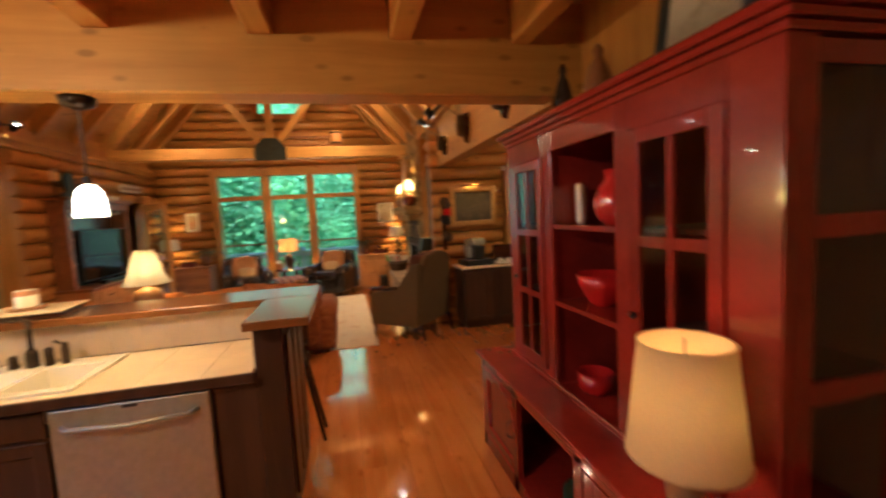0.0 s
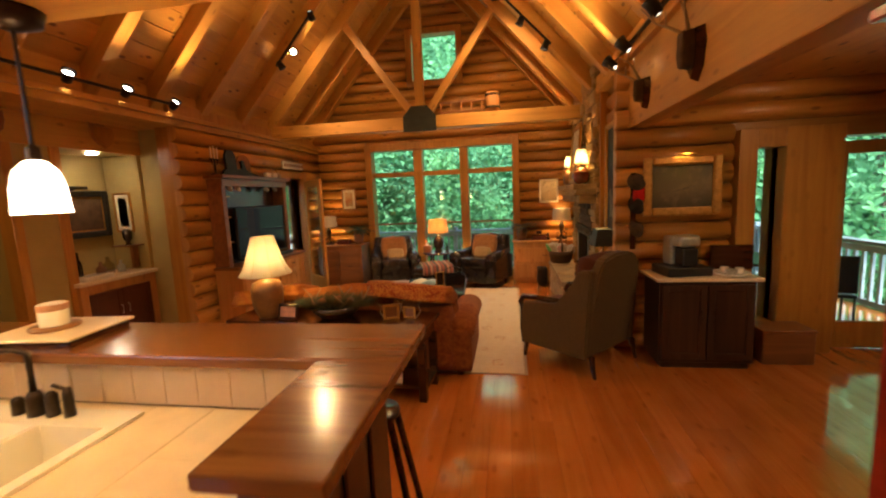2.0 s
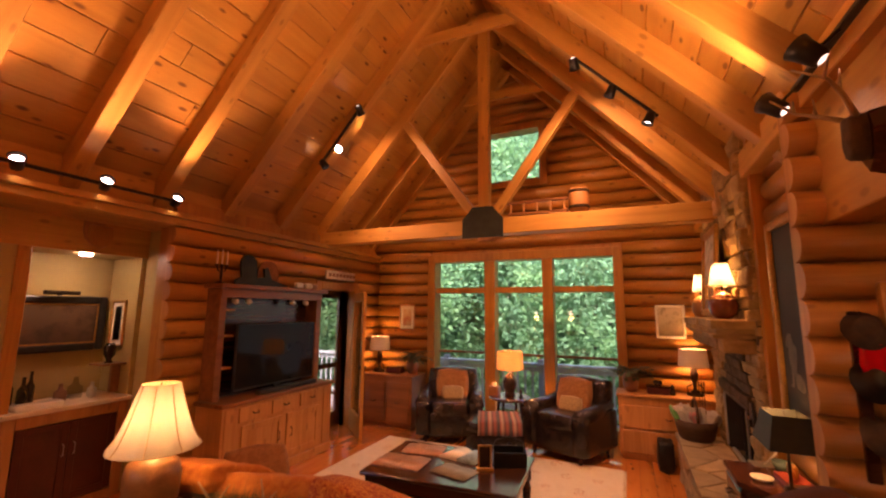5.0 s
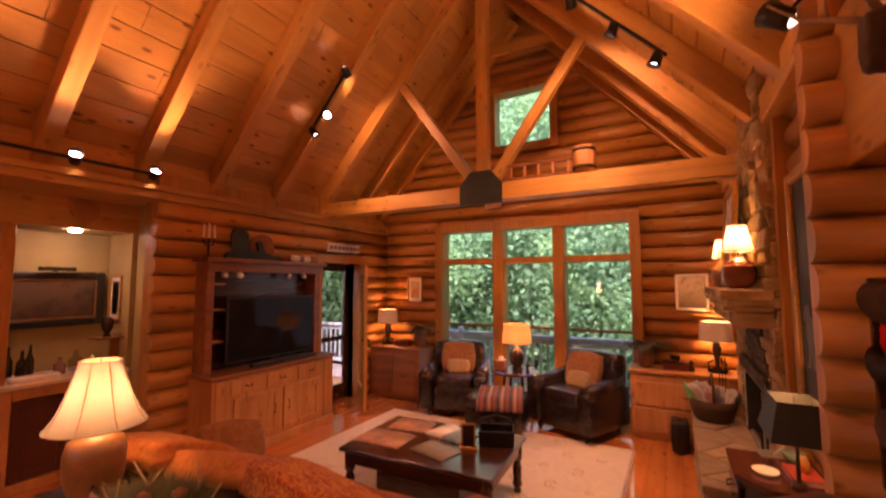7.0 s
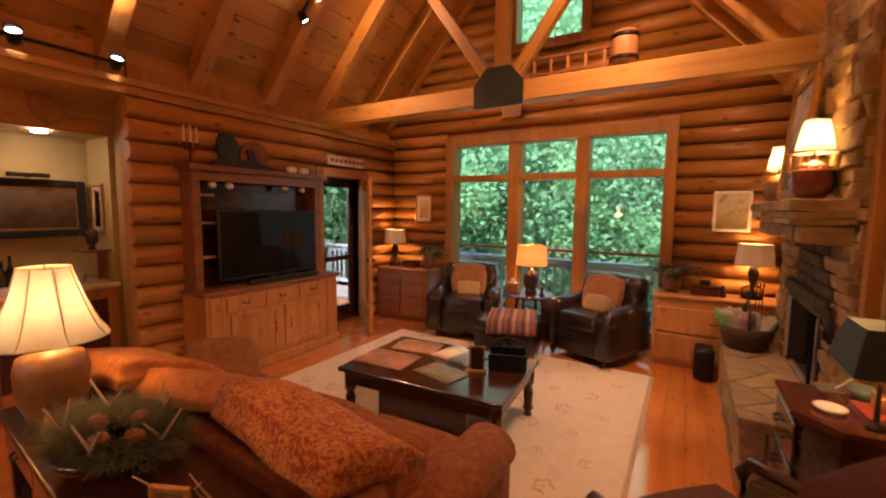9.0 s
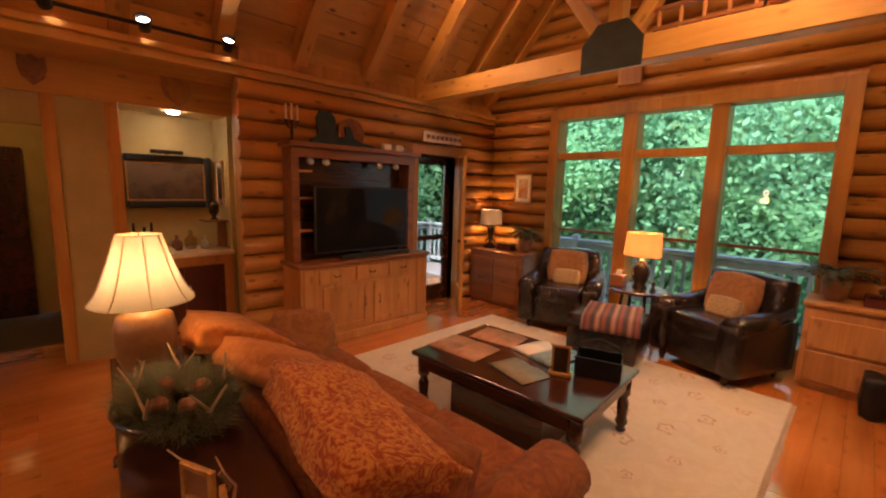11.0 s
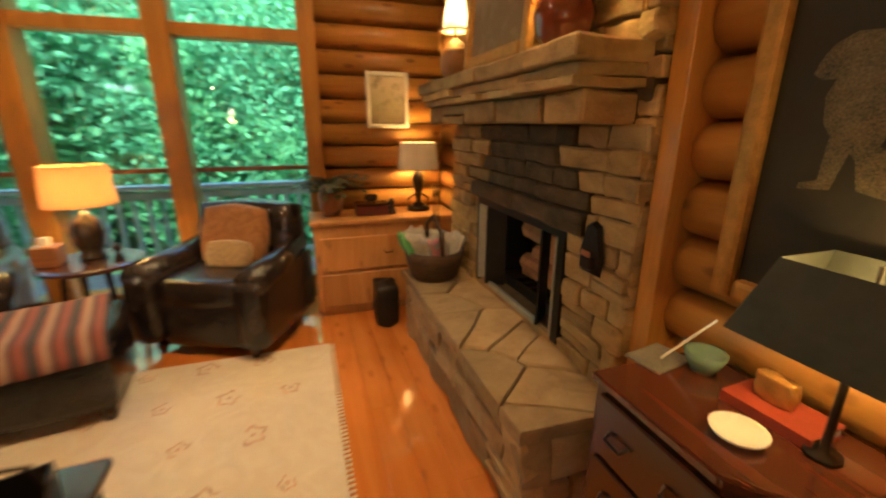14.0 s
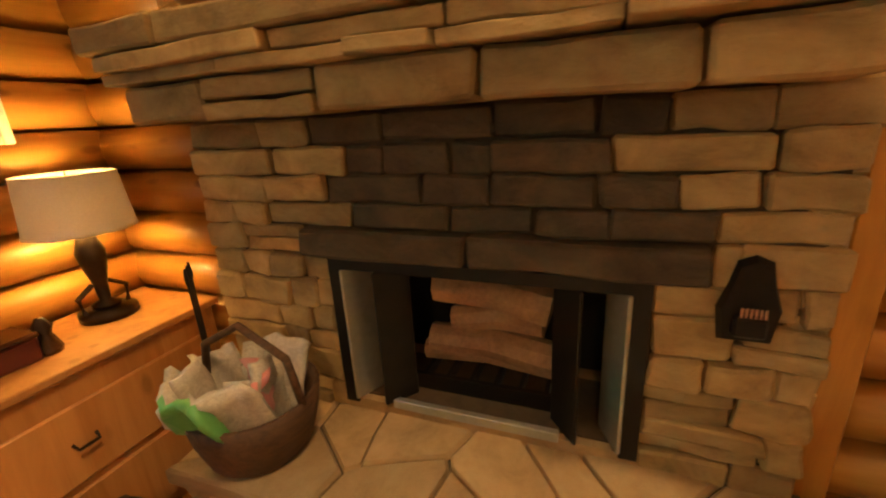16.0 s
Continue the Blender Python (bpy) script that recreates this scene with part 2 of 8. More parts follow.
STONE = stone("fieldstone", (0.25, 0.165, 0.07), (0.43, 0.30, 0.13), (0.57, 0.42, 0.20))
SLAB = stone("hearth_flagstone", (0.26, 0.18, 0.09), (0.40, 0.285, 0.15), (0.50, 0.38, 0.22))
SOOT = stone("sooty_stone", (0.05, 0.036, 0.02), (0.10, 0.072, 0.04), (0.18, 0.125, 0.065))
MORTAR = plain("dark_mortar", (0.10, 0.07, 0.04), 0.95, 0, 20, 0.3, 0.4)
FIREBLACK = plain("firebox_black", (0.012, 0.011, 0.010), 0.7, 0.2, 10, 0.3)
GOLD = plain("gilt_frame", (0.50, 0.26, 0.06), 0.42, 0.6, 25, 0.35, 0.3)
GLASS = glass_mat("window_glass")
SCREENMESH = glass_mat("insect_screen", (0.62, 0.64, 0.62))
CABGLASS = glass_mat("cabinet_glass", (0.8, 0.8, 0.78))
SCREEN = plain("tv_screen", (0.008, 0.009, 0.01), 0.06, 0, 5, 0.2, 0.0)
SCREEN.node_tree.nodes["Principled BSDF"].inputs["Specular IOR Level"].default_value = 0.18
SHADE_CREAM = shade_mat("cream_shade", (0.75, 0.66, 0.50), (0.52, 0.58, 0.66), 0.9, 0.30)
SHADE_WHITE = shade_mat("linen_shade", (0.62, 0.55, 0.52), (0.45, 0.38, 0.36), 0.9, 0.03)
SHADE_PARCHMENT = shade_mat("parchment_shade", (0.66, 0.46, 0.22), (0.5, 0.36, 0.16), 0.9, 0.2)
SHADE_AMBER = shade_mat("amber_shade", (0.62, 0.33, 0.16), (0.42, 0.20, 0.09), 0.9, 0.3)
SHADE_DARK = plain("dark_green_shade", (0.03, 0.033, 0.025), 0.6, 0, 20, 0.3)
BULB = glowing("bulb", (1.0, 0.62, 0.28), 6)
SPOTGLOW = glowing("spot_bulb", (1.0, 0.85, 0.6), 12)
LEAF = plain("pine_needles", (0.085, 0.095, 0.035), 0.7, 0, 30, 0.5)
DECK = wood("deck_boards", (0.27, 0.25, 0.23), (0.19, 0.175, 0.16), 0.7, 0, 0.0, grain=9, vary=0.2)
RAILW = plain("railing_paint", (0.32, 0.37, 0.36), 0.6, 0, 8, 0.2)
PAPER = plain("paper", (0.7, 0.62, 0.5), 0.7, 0, 20, 0.25, 0.0)
PAPER_RED = plain("printed_paper", (0.5, 0.25, 0.14), 0.45, 0, 14, 0.5, 0.0)
PAPER_BLUE = plain("blue_cover", (0.25, 0.4, 0.5), 0.4, 0, 14, 0.5, 0.0)
TERRA = plain("terracotta", (0.22, 0.1, 0.05), 0.6, 0, 9, 0.3, 0.2)
CERAMIC = plain("tan_ceramic", (0.25, 0.12, 0.046), 0.35, 0, 9, 0.35, 0.1)
DARKCER = plain("dark_ceramic", (0.035, 0.022, 0.016), 0.25, 0, 9, 0.35, 0.1, 0.3)
BASKET = wood("wicker", (0.10, 0.05, 0.02), (0.04, 0.018, 0.008), 0.7, 0, 0.0, grain=60)
BONE = plain("antler", (0.36, 0.25, 0.13), 0.6, 0, 12, 0.35, 0.2)
FUR = plain("dark_fur", (0.07, 0.04, 0.02), 0.9, 0, 18, 0.5, 0.6)
WHITE = plain("white_china", (0.8, 0.76, 0.68), 0.25, 0, 8, 0.08, 0.0)
BRICK = plain("firelog", (0.42, 0.22, 0.1), 0.85, 0, 7, 0.45, 0.6)

# ---- mesh helpers ----


def box(bm, x0, y0, z0, x1, y1, z1, bevel=0.0, seg=1):
    r = bmesh.ops.create_cube(bm, size=1.0, matrix=Matrix.Translation(((x0 + x1) / 2, (y0 + y1) / 2, (z0 + z1) / 2))
                              @ Matrix.Diagonal((abs(x1 - x0), abs(y1 - y0), abs(z1 - z0), 1)))
    if bevel:
        vs = set(r["verts"])
        es = [e for e in bm.edges if e.verts[0] in vs and e.verts[1] in vs]
        bmesh.ops.bevel(bm, geom=es, offset=bevel, segments=seg, affect="EDGES", profile=0.5)
    return bm


def xbox(bm, m, sx, sy, sz, bevel=0.0, seg=1):
    """A box of the given size round the pose m."""
    r = bmesh.ops.create_cube(bm, size=1.0, matrix=m @ Matrix.Diagonal((sx, sy, sz, 1)))
    if bevel:
        vs = set(r["verts"])
        es = [e for e in bm.edges if e.verts[0] in vs and e.verts[1] in vs]
        bmesh.ops.bevel(bm, geom=es, offset=bevel, segments=seg, affect="EDGES", profile=0.5)
    return bm


def lathe(bm, prof, x=0, y=0, z=0, seg=20, cap=True):
    """A turned body from (radius, height) pairs."""
    rings = [[bm.verts.new((x + r * math.cos(2 * math.pi * k / seg), y + r * math.sin(2 * math.pi * k / seg), z + h)) for k in range(seg)] for r, h in prof]
    for a, b in zip(rings, rings[1:]):
        for k in range(seg):
            bm.faces.new((a[k], a[(k + 1) % seg], b[(k + 1) % seg], b[k]))
    if cap:
        bm.faces.new(rings[0][::-1])
        bm.faces.new(rings[-1])
    return bm


def tube(bm, pts, r, seg=8, r2=None):
    """A round bar through the points, tapering to r2."""
    pts = [Vector(p) for p in pts]
    rings = []
    n = len(pts)
    for i, p in enumerate(pts):
        d = (pts[min(i + 1, n - 1)] - pts[max(i - 1, 0)]).normalized()
        q = d.to_track_quat("Z", "Y").to_matrix()
        rr = r + ((r2 if r2 is not None else r) - r) * i / max(1, n - 1)
        rings.append([bm.verts.new(p + q @ Vector((rr * math.cos(2 * math.pi * k / seg), rr * math.sin(2 * math.pi * k / seg), 0))) for k in range(seg)])
    for a, b in zip(rings, rings[1:]):
        for k in range(seg):
            bm.faces.new((a[k], a[(k + 1) % seg], b[(k + 1) % seg], b[k]))
    bm.faces.new(rings[0][::-1])
    bm.faces.new(rings[-1])
    return bm


def puff(bm, m, sx, sy, sz, power=0.5, wob=0.0, res=3, seed=0):
    """A stuffed cushion: a rounded box that swells."""
    old = set(bm.verts)
    r = bmesh.ops.create_cube(bm, size=2.0)
    es = list({e for v in r["verts"] for e in v.link_edges})
    bmesh.ops.subdivide_edges(bm, edges=es, cuts=2 ** res - 1, use_grid_fill=True)
    for v in [v for v in bm.verts if v not in old]:
        c = v.co.copy()
        n = c.normalized()
        k = n * 1.25
        c = c.lerp(k, power)
        if wob:
            c += n * wob * noise.noise(c * 1.7 + Vector((seed * 3.1, seed, 0)))
        v.co = m @ Vector((c.x * sx / 2, c.y * sy / 2, c.z * sz / 2))
    return bm


def part(name, bm, mat, parent=None, label="", smooth=False):
    me = bpy.data.meshes.new(name)
    bmesh.ops.recalc_face_normals(bm, faces=bm.faces[:])
    bm.to_mesh(me)
    bm.free()
    if smooth:
        for p in me.polygons:
            p.use_smooth = True
    me.materials.append(mat)
    ob = new(name, me)
    if parent is not None:
        ob.parent = parent
    if label:
        tagged(ob, label)
    return ob


def thing(name, label, category, loc=(0, 0, 0), rz=0.0, group="", kind=""):
    ob = new(name)
    ob.matrix_basis = pose(*loc, 0, 0, rz)
    ob.empty_display_size = 0.1
    return tagged(ob, label, category, group, kind)


def solid(name, bm, mat, label, category, group="", kind="", smooth=False):
    return tagged(part(name, bm, mat, None, "", smooth), label, category, group, kind)


def nb():
    return bmesh.new()


# ---- structure ----
GY = 10.95          # plane of the gable wall
LX = -4.32          # plane of the television wall
NX = -4.88          # plane of the niche wall
RX = 1.02           # plane of the right-hand log wall
NY = 7.10           # plane of the nook's log wall
RIDGE, SLOPE, EAVE_Z = -1.72, 1.115, 2.93
APEX = 5.80
LOGH = 0.19


def roof_z(x):
    return APEX - SLOPE * abs(x - RIDGE)


def log_mesh(length, h=LOGH, depth=0.12, seg=7):
    """A half-round log along x from 0 to length, its bulge towards -y."""
    bm = nb()
    rows = []
    for x in (0.0, length):
        row = []
        for k in range(seg + 1):
            a = -math.pi / 2 + math.pi * k / seg
            row.append(bm.verts.new((x, -depth * max(0.0, math.cos(a)) ** 0.75, h / 2 + h / 2 * math.sin(a))))
        rows.append(row)
    for k in range(seg):
        bm.faces.new((rows[0][k], rows[1][k], rows[1][k + 1], rows[0][k + 1]))
    for row in rows:
        bm.faces.new(row)
    me = bpy.data.meshes.new("log")
    bmesh.ops.recalc_face_normals(bm, faces=bm.faces[:])
    bm.to_mesh(me)
    bm.free()
    for p in me.polygons:
        p.use_smooth = len(p.vertices) == 4
    me.materials.append(LOG)
    me.materials.append(LOG_END)
    for p in me.polygons:
        p.material_index = 0 if len(p.vertices) == 4 else 1
    return me


def lay_log(wall, m, length, cache={}):
    key = round(length, 2)
    if key not in cache:
        cache[key] = log_mesh(length)
    ob = new("log", cache[key])
    ob.parent = wall
    ob.matrix_basis = m
    return ob


def log_wall(name, origin, rz, spans, label):
    """Courses of half-logs. spans(z) gives the runs [a, b] along the wall at a height; the core wall stands behind."""
    w = tagged(new(name), label, "wall", kind="structure")
    base = pose(*origin, 0, 0, rz)
    w.matrix_basis = base
    z = 0.0
    while z < 5.9:
        for a, b in spans(z, z + LOGH):
            if b - a > 0.06:
                lay_log(w, Matrix.Translation((a, 0, z)), b - a)
        z += LOGH
    return w


WIN_L, WIN_R, WIN_T = -3.20, -0.12, 2.76     # outer edge of the window's casing
GW = (-2.25, -1.15, 3.82, 4.90)             # gable window with casing


def gable_spans(z0, z1):
    zm = (z0 + z1) / 2
    lo, hi = LX, 1.25
    if zm > EAVE_Z + 0.1:
        half = (APEX + 0.25 - zm) / SLOPE
        lo, hi = max(LX, RIDGE - half), min(1.25, RIDGE + half)
    if hi <= lo:
        return []
    cuts = []
    if zm < WIN_T:
        cuts = (WIN_L, WIN_R)
    elif GW[2] < zm < GW[3]:
        cuts = (GW[0], GW[1])
    if cuts:
        return [(lo - LX, cuts[0] - LX), (cuts[1] - LX, hi - LX)]
    return [(lo - LX, hi - LX)]


wall_gable = log_wall("wall_gable", (LX, GY, 0), 0, gable_spans, "varnished round-log gable wall around the tall window")
bm = nb()
box(bm, LX - 0.3, GY, 0, WIN_L, GY + 0.2, 2.9)
box(bm, WIN_R, GY, 0, 1.5, GY + 0.2, 2.9)
box(bm, LX - 0.3, GY, WIN_T, 1.5, GY + 0.2, 3.82)
box(bm, LX - 0.3, GY, 3.82, GW[0], GY + 0.2, 6.2)
box(bm, GW[1], GY, 3.82, 1.5, GY + 0.2, 6.2)
box(bm, GW[0], GY, GW[3], GW[1], GY + 0.2, 6.2)
part("wall_core", bm, TRIM, wall_gable).matrix_parent_inverse = wall_gable.matrix_basis.inverted()

# television wall with the deck door's opening
DOOR_A, DOOR_B, DOOR_T = 9.27, 10.08, 2.12


def left_spans(z0, z1):
    zm = (z0 + z1) / 2
    if zm > 2.66:
        return []
    if zm < DOOR_T + 0.12:
        return [(-0.26, DOOR_A - 0.1 - 7.3), (DOOR_B + 0.1 - 7.3, GY - 7.3)]
    return [(-0.26, GY - 7.3)]


# rz=90 turns the bulge to +x
wall_left = log_wall("wall_television", (LX, 7.3, 0), 90, left_spans, "round-log wall behind the television cabinet")
bm = nb()
box(bm, LX - 0.22, 7.10, 0, LX, DOOR_A, 2.95)
box(bm, LX - 0.22, DOOR_B, 0, LX, GY, 2.95)
box(bm, LX - 0.22, DOOR_A, DOOR_T, LX, DOOR_B, 2.95)
part("wall_core", bm, TRIM, wall_left).matrix_parent_inverse = wall_left.matrix_basis.inverted()

# the right-hand log wall, the nook's wall and the log post where they meet
wall_right = log_wall("wall_fireplace", (RX, GY, 0), -90, lambda a, b: [(0.0, 0.9), (2.6, GY - NY - 0.1)] if b < 3.2 else [], "round-log wall beside the stone fireplace")
bm = nb()
box(bm, RX, NY, 0, RX + 0.25, 8.4, 3.5)
box(bm, RX, 9.95, 0, RX + 0.25, GY + 0.2, 3.5)
box(bm, RX, 8.4, 1.3, RX + 0.25, 9.95, 3.5)
part("wall_core", bm, LOG, wall_right).matrix_parent_inverse = wall_right.matrix_basis.inverted()
SIDE_L, SIDE_R, NDOOR_L, NDOOR_R = 2.02, 2.26, 2.75, 3.70


def nook_spans(z0, z1):
    if z1 > 2.75:
        return [(0.0, 0.36)] if z1 < 3.1 else []
    if z0 < 2.1:
        return [(0.0, SIDE_L - 0.2 - 0.74)]
    return [(0.0, 3.2)]


wall_nook = log_wall("wall_nook", (0.74, NY, 0), 0, nook_spans, "round-log wall of the coffee nook with a log corner post")
bm = nb()
box(bm, 0.80, NY, 0, SIDE_L, NY + 0.22, 3.1)
box(bm, SIDE_R, NY, 0, NDOOR_L, NY + 0.22, 2.1)
box(bm, SIDE_L, NY, 2.1, 4.2, NY + 0.22, 2.9)
box(bm, SIDE_L, NY, 0, SIDE_R, NY + 0.22, 0.28)
box(bm, NDOOR_R, NY, 0, 4.2, NY + 0.22, 2.1)
part("wall_core", bm, LOG, wall_nook).matrix_parent_inverse = wall_nook.matrix_basis.inverted()

# plain walls that close the place
bm = nb()
box(bm, 4.0, -1.6, 0, 4.2, NY, 2.9)
solid("wall_nook_side", bm, TRIM, "pine-panelled side wall of the nook", "wall", kind="structure")
bm = nb()
box(bm, -5.1, -1.8, 0, 4.2, -1.6, 2.9)
solid("wall_kitchen_back", bm, TRIM, "pine-panelled wall behind the kitchen", "wall", kind="structure")
bm = nb()
box(bm, 1.02, -1.6, 0, 1.14, 3.72, 2.9)
solid("wall_hutch", bm, TRIM, "pine wall behind the red hutch", "wall", kind="structure")

# floor of long boards
floor = tagged(new("floor"), "glossy orange pine plank floor", "floor", kind="structure")
bm = nb()
box(bm, -7.5, -1.8, -0.2, 4.2, GY + 0.2, -0.012)
part("subfloor", bm, MORTAR, floor)
plank_meshes = {}


def plank(x, y0, y1, w):
    key = round(y1 - y0, 2)
    if key not in plank_meshes:
        b = nb()
        box(b, -w / 2 + 0.0004, 0, -0.02, w / 2 - 0.0004, key - 0.001, 0, 0.0008)
        me = bpy.data.meshes.new("plank")
        b.to_mesh(me)
        b.free()
        me.materials.append(FLOOR)
        plank_meshes[key] = me
    ob = new("plank", plank_meshes[key])
    ob.parent = floor
    ob.location = (x, y0, 0)


rng = random.Random(4)
w = 0.15
k = 0
x = -5.6
while x < 4.2:
    y = -1.7 - rng.choice((0, 0.6, 1.2, 1.8))
    while y < GY:
        ln = rng.choice((2.4, 3.0, 3.6))
        y1 = min(GY, y + ln)
        if y1 > -1.6 and y1 - y > 0.1:
            plank(x + w / 2, y, round(y1, 1) if y1 < GY else y1, w)
        y = y + ln
    x += w

# roof: two board slopes, ridge and rafters
Y0R = 3.62
bm = nb()
for side in (-1, 1):
    xe = LX - 0.25 if side < 0 else 1.25
    total = abs(xe - RIDGE) * math.sqrt(1 + SLOPE ** 2)
    n = int(total / 0.24) + 1
    ang = math.atan(SLOPE)
    for i in range(n):
        s0, s1 = i * total / n + 0.005, (i + 1) * total / n - 0.005
        mid = (s0 + s1) / 2
        cx, cz = RIDGE + side * mid * math.cos(ang), APEX + 0.27 - mid * math.sin(ang)
        m = pose(cx, 0, cz, 0, math.degrees(ang) * side, 0)
        cuts = [Y0R]
        while cuts[-1] < GY + 0.2:
            cuts.append(min(GY + 0.2, cuts[-1] + rng.uniform(1.4, 3.4)))
        for a, b in zip(cuts, cuts[1:]):
            xbox(bm, Matrix.Translation((0, (a + b) / 2, 0)) @ m, s1 - s0, b - a - 0.004, 0.02, 0.004)
solid("ceiling", bm, BOARD, "knotty pine board ceiling of the vaulted great room", "ceiling", kind="structure")
bm = nb()
for side in (-1, 1):
    ang = math.atan(SLOPE)
    xe = LX - 0.3 if side < 0 else 1.3
    tot = abs(xe - RIDGE) * math.sqrt(1 + SLOPE ** 2)
    xbox(bm, pose(RIDGE + side * tot / 2 * math.cos(ang), (Y0R + GY) / 2, APEX + 0.34 - tot / 2 * math.sin(ang), 0, math.degrees(ang) * side, 0), tot + 0.2, GY - Y0R + 0.6, 0.08)
solid("roof_deck", bm, TRIM, "roof deck over the great room", "roof", kind="structure")

RAFTER_Y = [3.9, 4.68, 5.44, 6.2, 6.96, 7.72, 8.56, 9.40, 10.2, 10.78]
roof_frame = tagged(new("roof_frame"), "exposed squared pine rafters and truss", "roof frame", kind="structure")
ang = math.atan(SLOPE)
for ry in RAFTER_Y:
    for side in (-1, 1):
        xe = -4.45 if side < 0 else 1.02
        tot = abs(xe - RIDGE) * math.sqrt(1 + SLOPE ** 2)
        bm = nb()
        box(bm, 0, -0.07, 0.0, tot, 0.07, 0.19, 0.006)
        ob = part("rafter", bm, BEAM_X, roof_frame)
        ob.matrix_basis = pose(RIDGE, ry, APEX, 0, 0, 180 if side < 0 else 0) @ pose(0, 0, 0, 0, math.degrees(ang), 0)
for ry, z in ((6.4, 5.18), (7.6, 5.18), (8.56, 5.18), (10.2, 5.18)):
    half = (APEX - z) / SLOPE + 0.1
    bm = nb()
    box(bm, RIDGE - half, ry + 0.08, z - 0.07, RIDGE + half, ry + 0.13, z + 0.07, 0.005)
    part("collar_tie", bm, BEAM_X, roof_frame)
# truss with its plate
TY = 9.40
bm = nb()
box(bm, LX, TY - 0.09, 2.78, RX, TY + 0.09, 2.98, 0.008)
part("tie_beam", bm, BEAM_X, roof_frame)
bm = nb()
box(bm, RIDGE - 0.07, TY - 0.06, 2.98, RIDGE + 0.07, TY + 0.06, APEX + 0.1, 0.006)
part("king_post", bm, BEAM_Z, roof_frame)
for side in (-1, 1):
    a = Vector((RIDGE + side * 0.12, TY, 3.02))
    b = Vector((RIDGE + side * 1.2, TY, 4.52))
    d = b - a
    bm = nb()
    box(bm, 0, -0.05, -0.06, d.length, 0.05, 0.06, 0.005)
    ob = part("brace", bm, BEAM_X, roof_frame)
    ob.matrix_basis = Matrix.Translation(a) @ d.to_track_quat("X", "Z").to_matrix().to_4x4()
bm = nb()
pts = [(-0.27, 2.74), (0.27, 2.74), (0.27, 2.98), (0.13, 3.14), (-0.13, 3.14), (-0.27, 2.98)]
f = [bm.verts.new((RIDGE + px, TY - 0.10, pz)) for px, pz in pts]
bk = [bm.verts.new((RIDGE + px, TY - 0.115, pz)) for px, pz in pts]
bm.faces.new(f), bm.faces.new(bk[::-1])
for i in range(6):
    bm.faces.new((f[i], f[(i + 1) % 6], bk[(i + 1) % 6], bk[i]))
part("truss_plate", bm, GREENMETAL, roof_frame, "dark steel gusset plate")

# wall plate beam over the television wall, with crown ledge
bm = nb()
box(bm, LX - 0.2, Y0R, 2.66, LX + 0.09, GY, 2.735, 0.006)
box(bm, LX - 0.2, Y0R, 2.735, LX + 0.13, GY, 2.79, 0.006)
box(bm, LX - 0.2, Y0R, 2.79, LX - 0.06, GY, 3.10, 0.004)
solid("trim_wall_plate", bm, BEAM, "pine wall plate beam under the rafters", "beam", kind="structure")
bm = nb()
box(bm, NX - 0.05, Y0R, 2.36, NX + 0.02, 7.2, 2.68)
box(bm, NX - 0.05, Y0R, 2.66, LX - 0.2, 7.2, 2.7)
solid("trim_soffit", bm, BEAM, "pine header boards over the niche and hall", "trim", kind="structure")

# header over the open side towards the nook, wall above it
bm = nb()
box(bm, 0.86, 3.62, 2.28, 1.04, NY, 2.92, 0.006)
solid("trim_nook_header", bm, BEAM, "wide pine header above the nook's opening", "beam", kind="structure")
bm = nb()
box(bm, 0.80, 3.62, 2.90, 1.06, GY, 3.1, 0.006)
solid("trim_right_plate", bm, BEAM, "pine wall plate on the fireplace side", "beam", kind="structure")
bm = nb()
box(bm, -5.1, 3.5, 2.30, 4.1, 3.72, 2.86, 0.008)
solid("trim_loft_beam", bm, BEAM_X, "massive pine beam at the edge of the loft", "beam", kind="structure")
bm = nb()
box(bm, -5.1, -1.7, 2.86, 4.2, 3.72, 2.95)
box(bm, -5.1, 3.62, 2.86, 4.2, 3.72, 6.2)
solid("ceiling_kitchen", bm, BOARD, "pine board ceiling under the loft", "ceiling", kind="structure")
bm = nb()
box(bm, 1.04, 3.72, 2.62, 4.2, NY, 2.7)
solid("ceiling_nook", bm, BOARD, "pine board ceiling of the nook", "ceiling", kind="structure")
joists = tagged(new("kitchen_joists"), "row of pine ceiling joists in the kitchen", "joists", kind="structure")
for jx in (-4.4, -3.68, -2.96, -2.30, -1.60, -0.86, -0.12, 0.60):
    bm = nb()
    box(bm, jx - 0.06, -1.6, 2.60, jx + 0.06, 3.5, 2.86, 0.006)
    part("joist", bm, BEAM, joists)
bm = nb()
box(bm, LX - 0.3, 3.72, 2.95, LX - 0.22, GY, 3.3)
solid("wall_eave", bm, TRIM, "eave wall behind the plate", "wall", kind="structure")

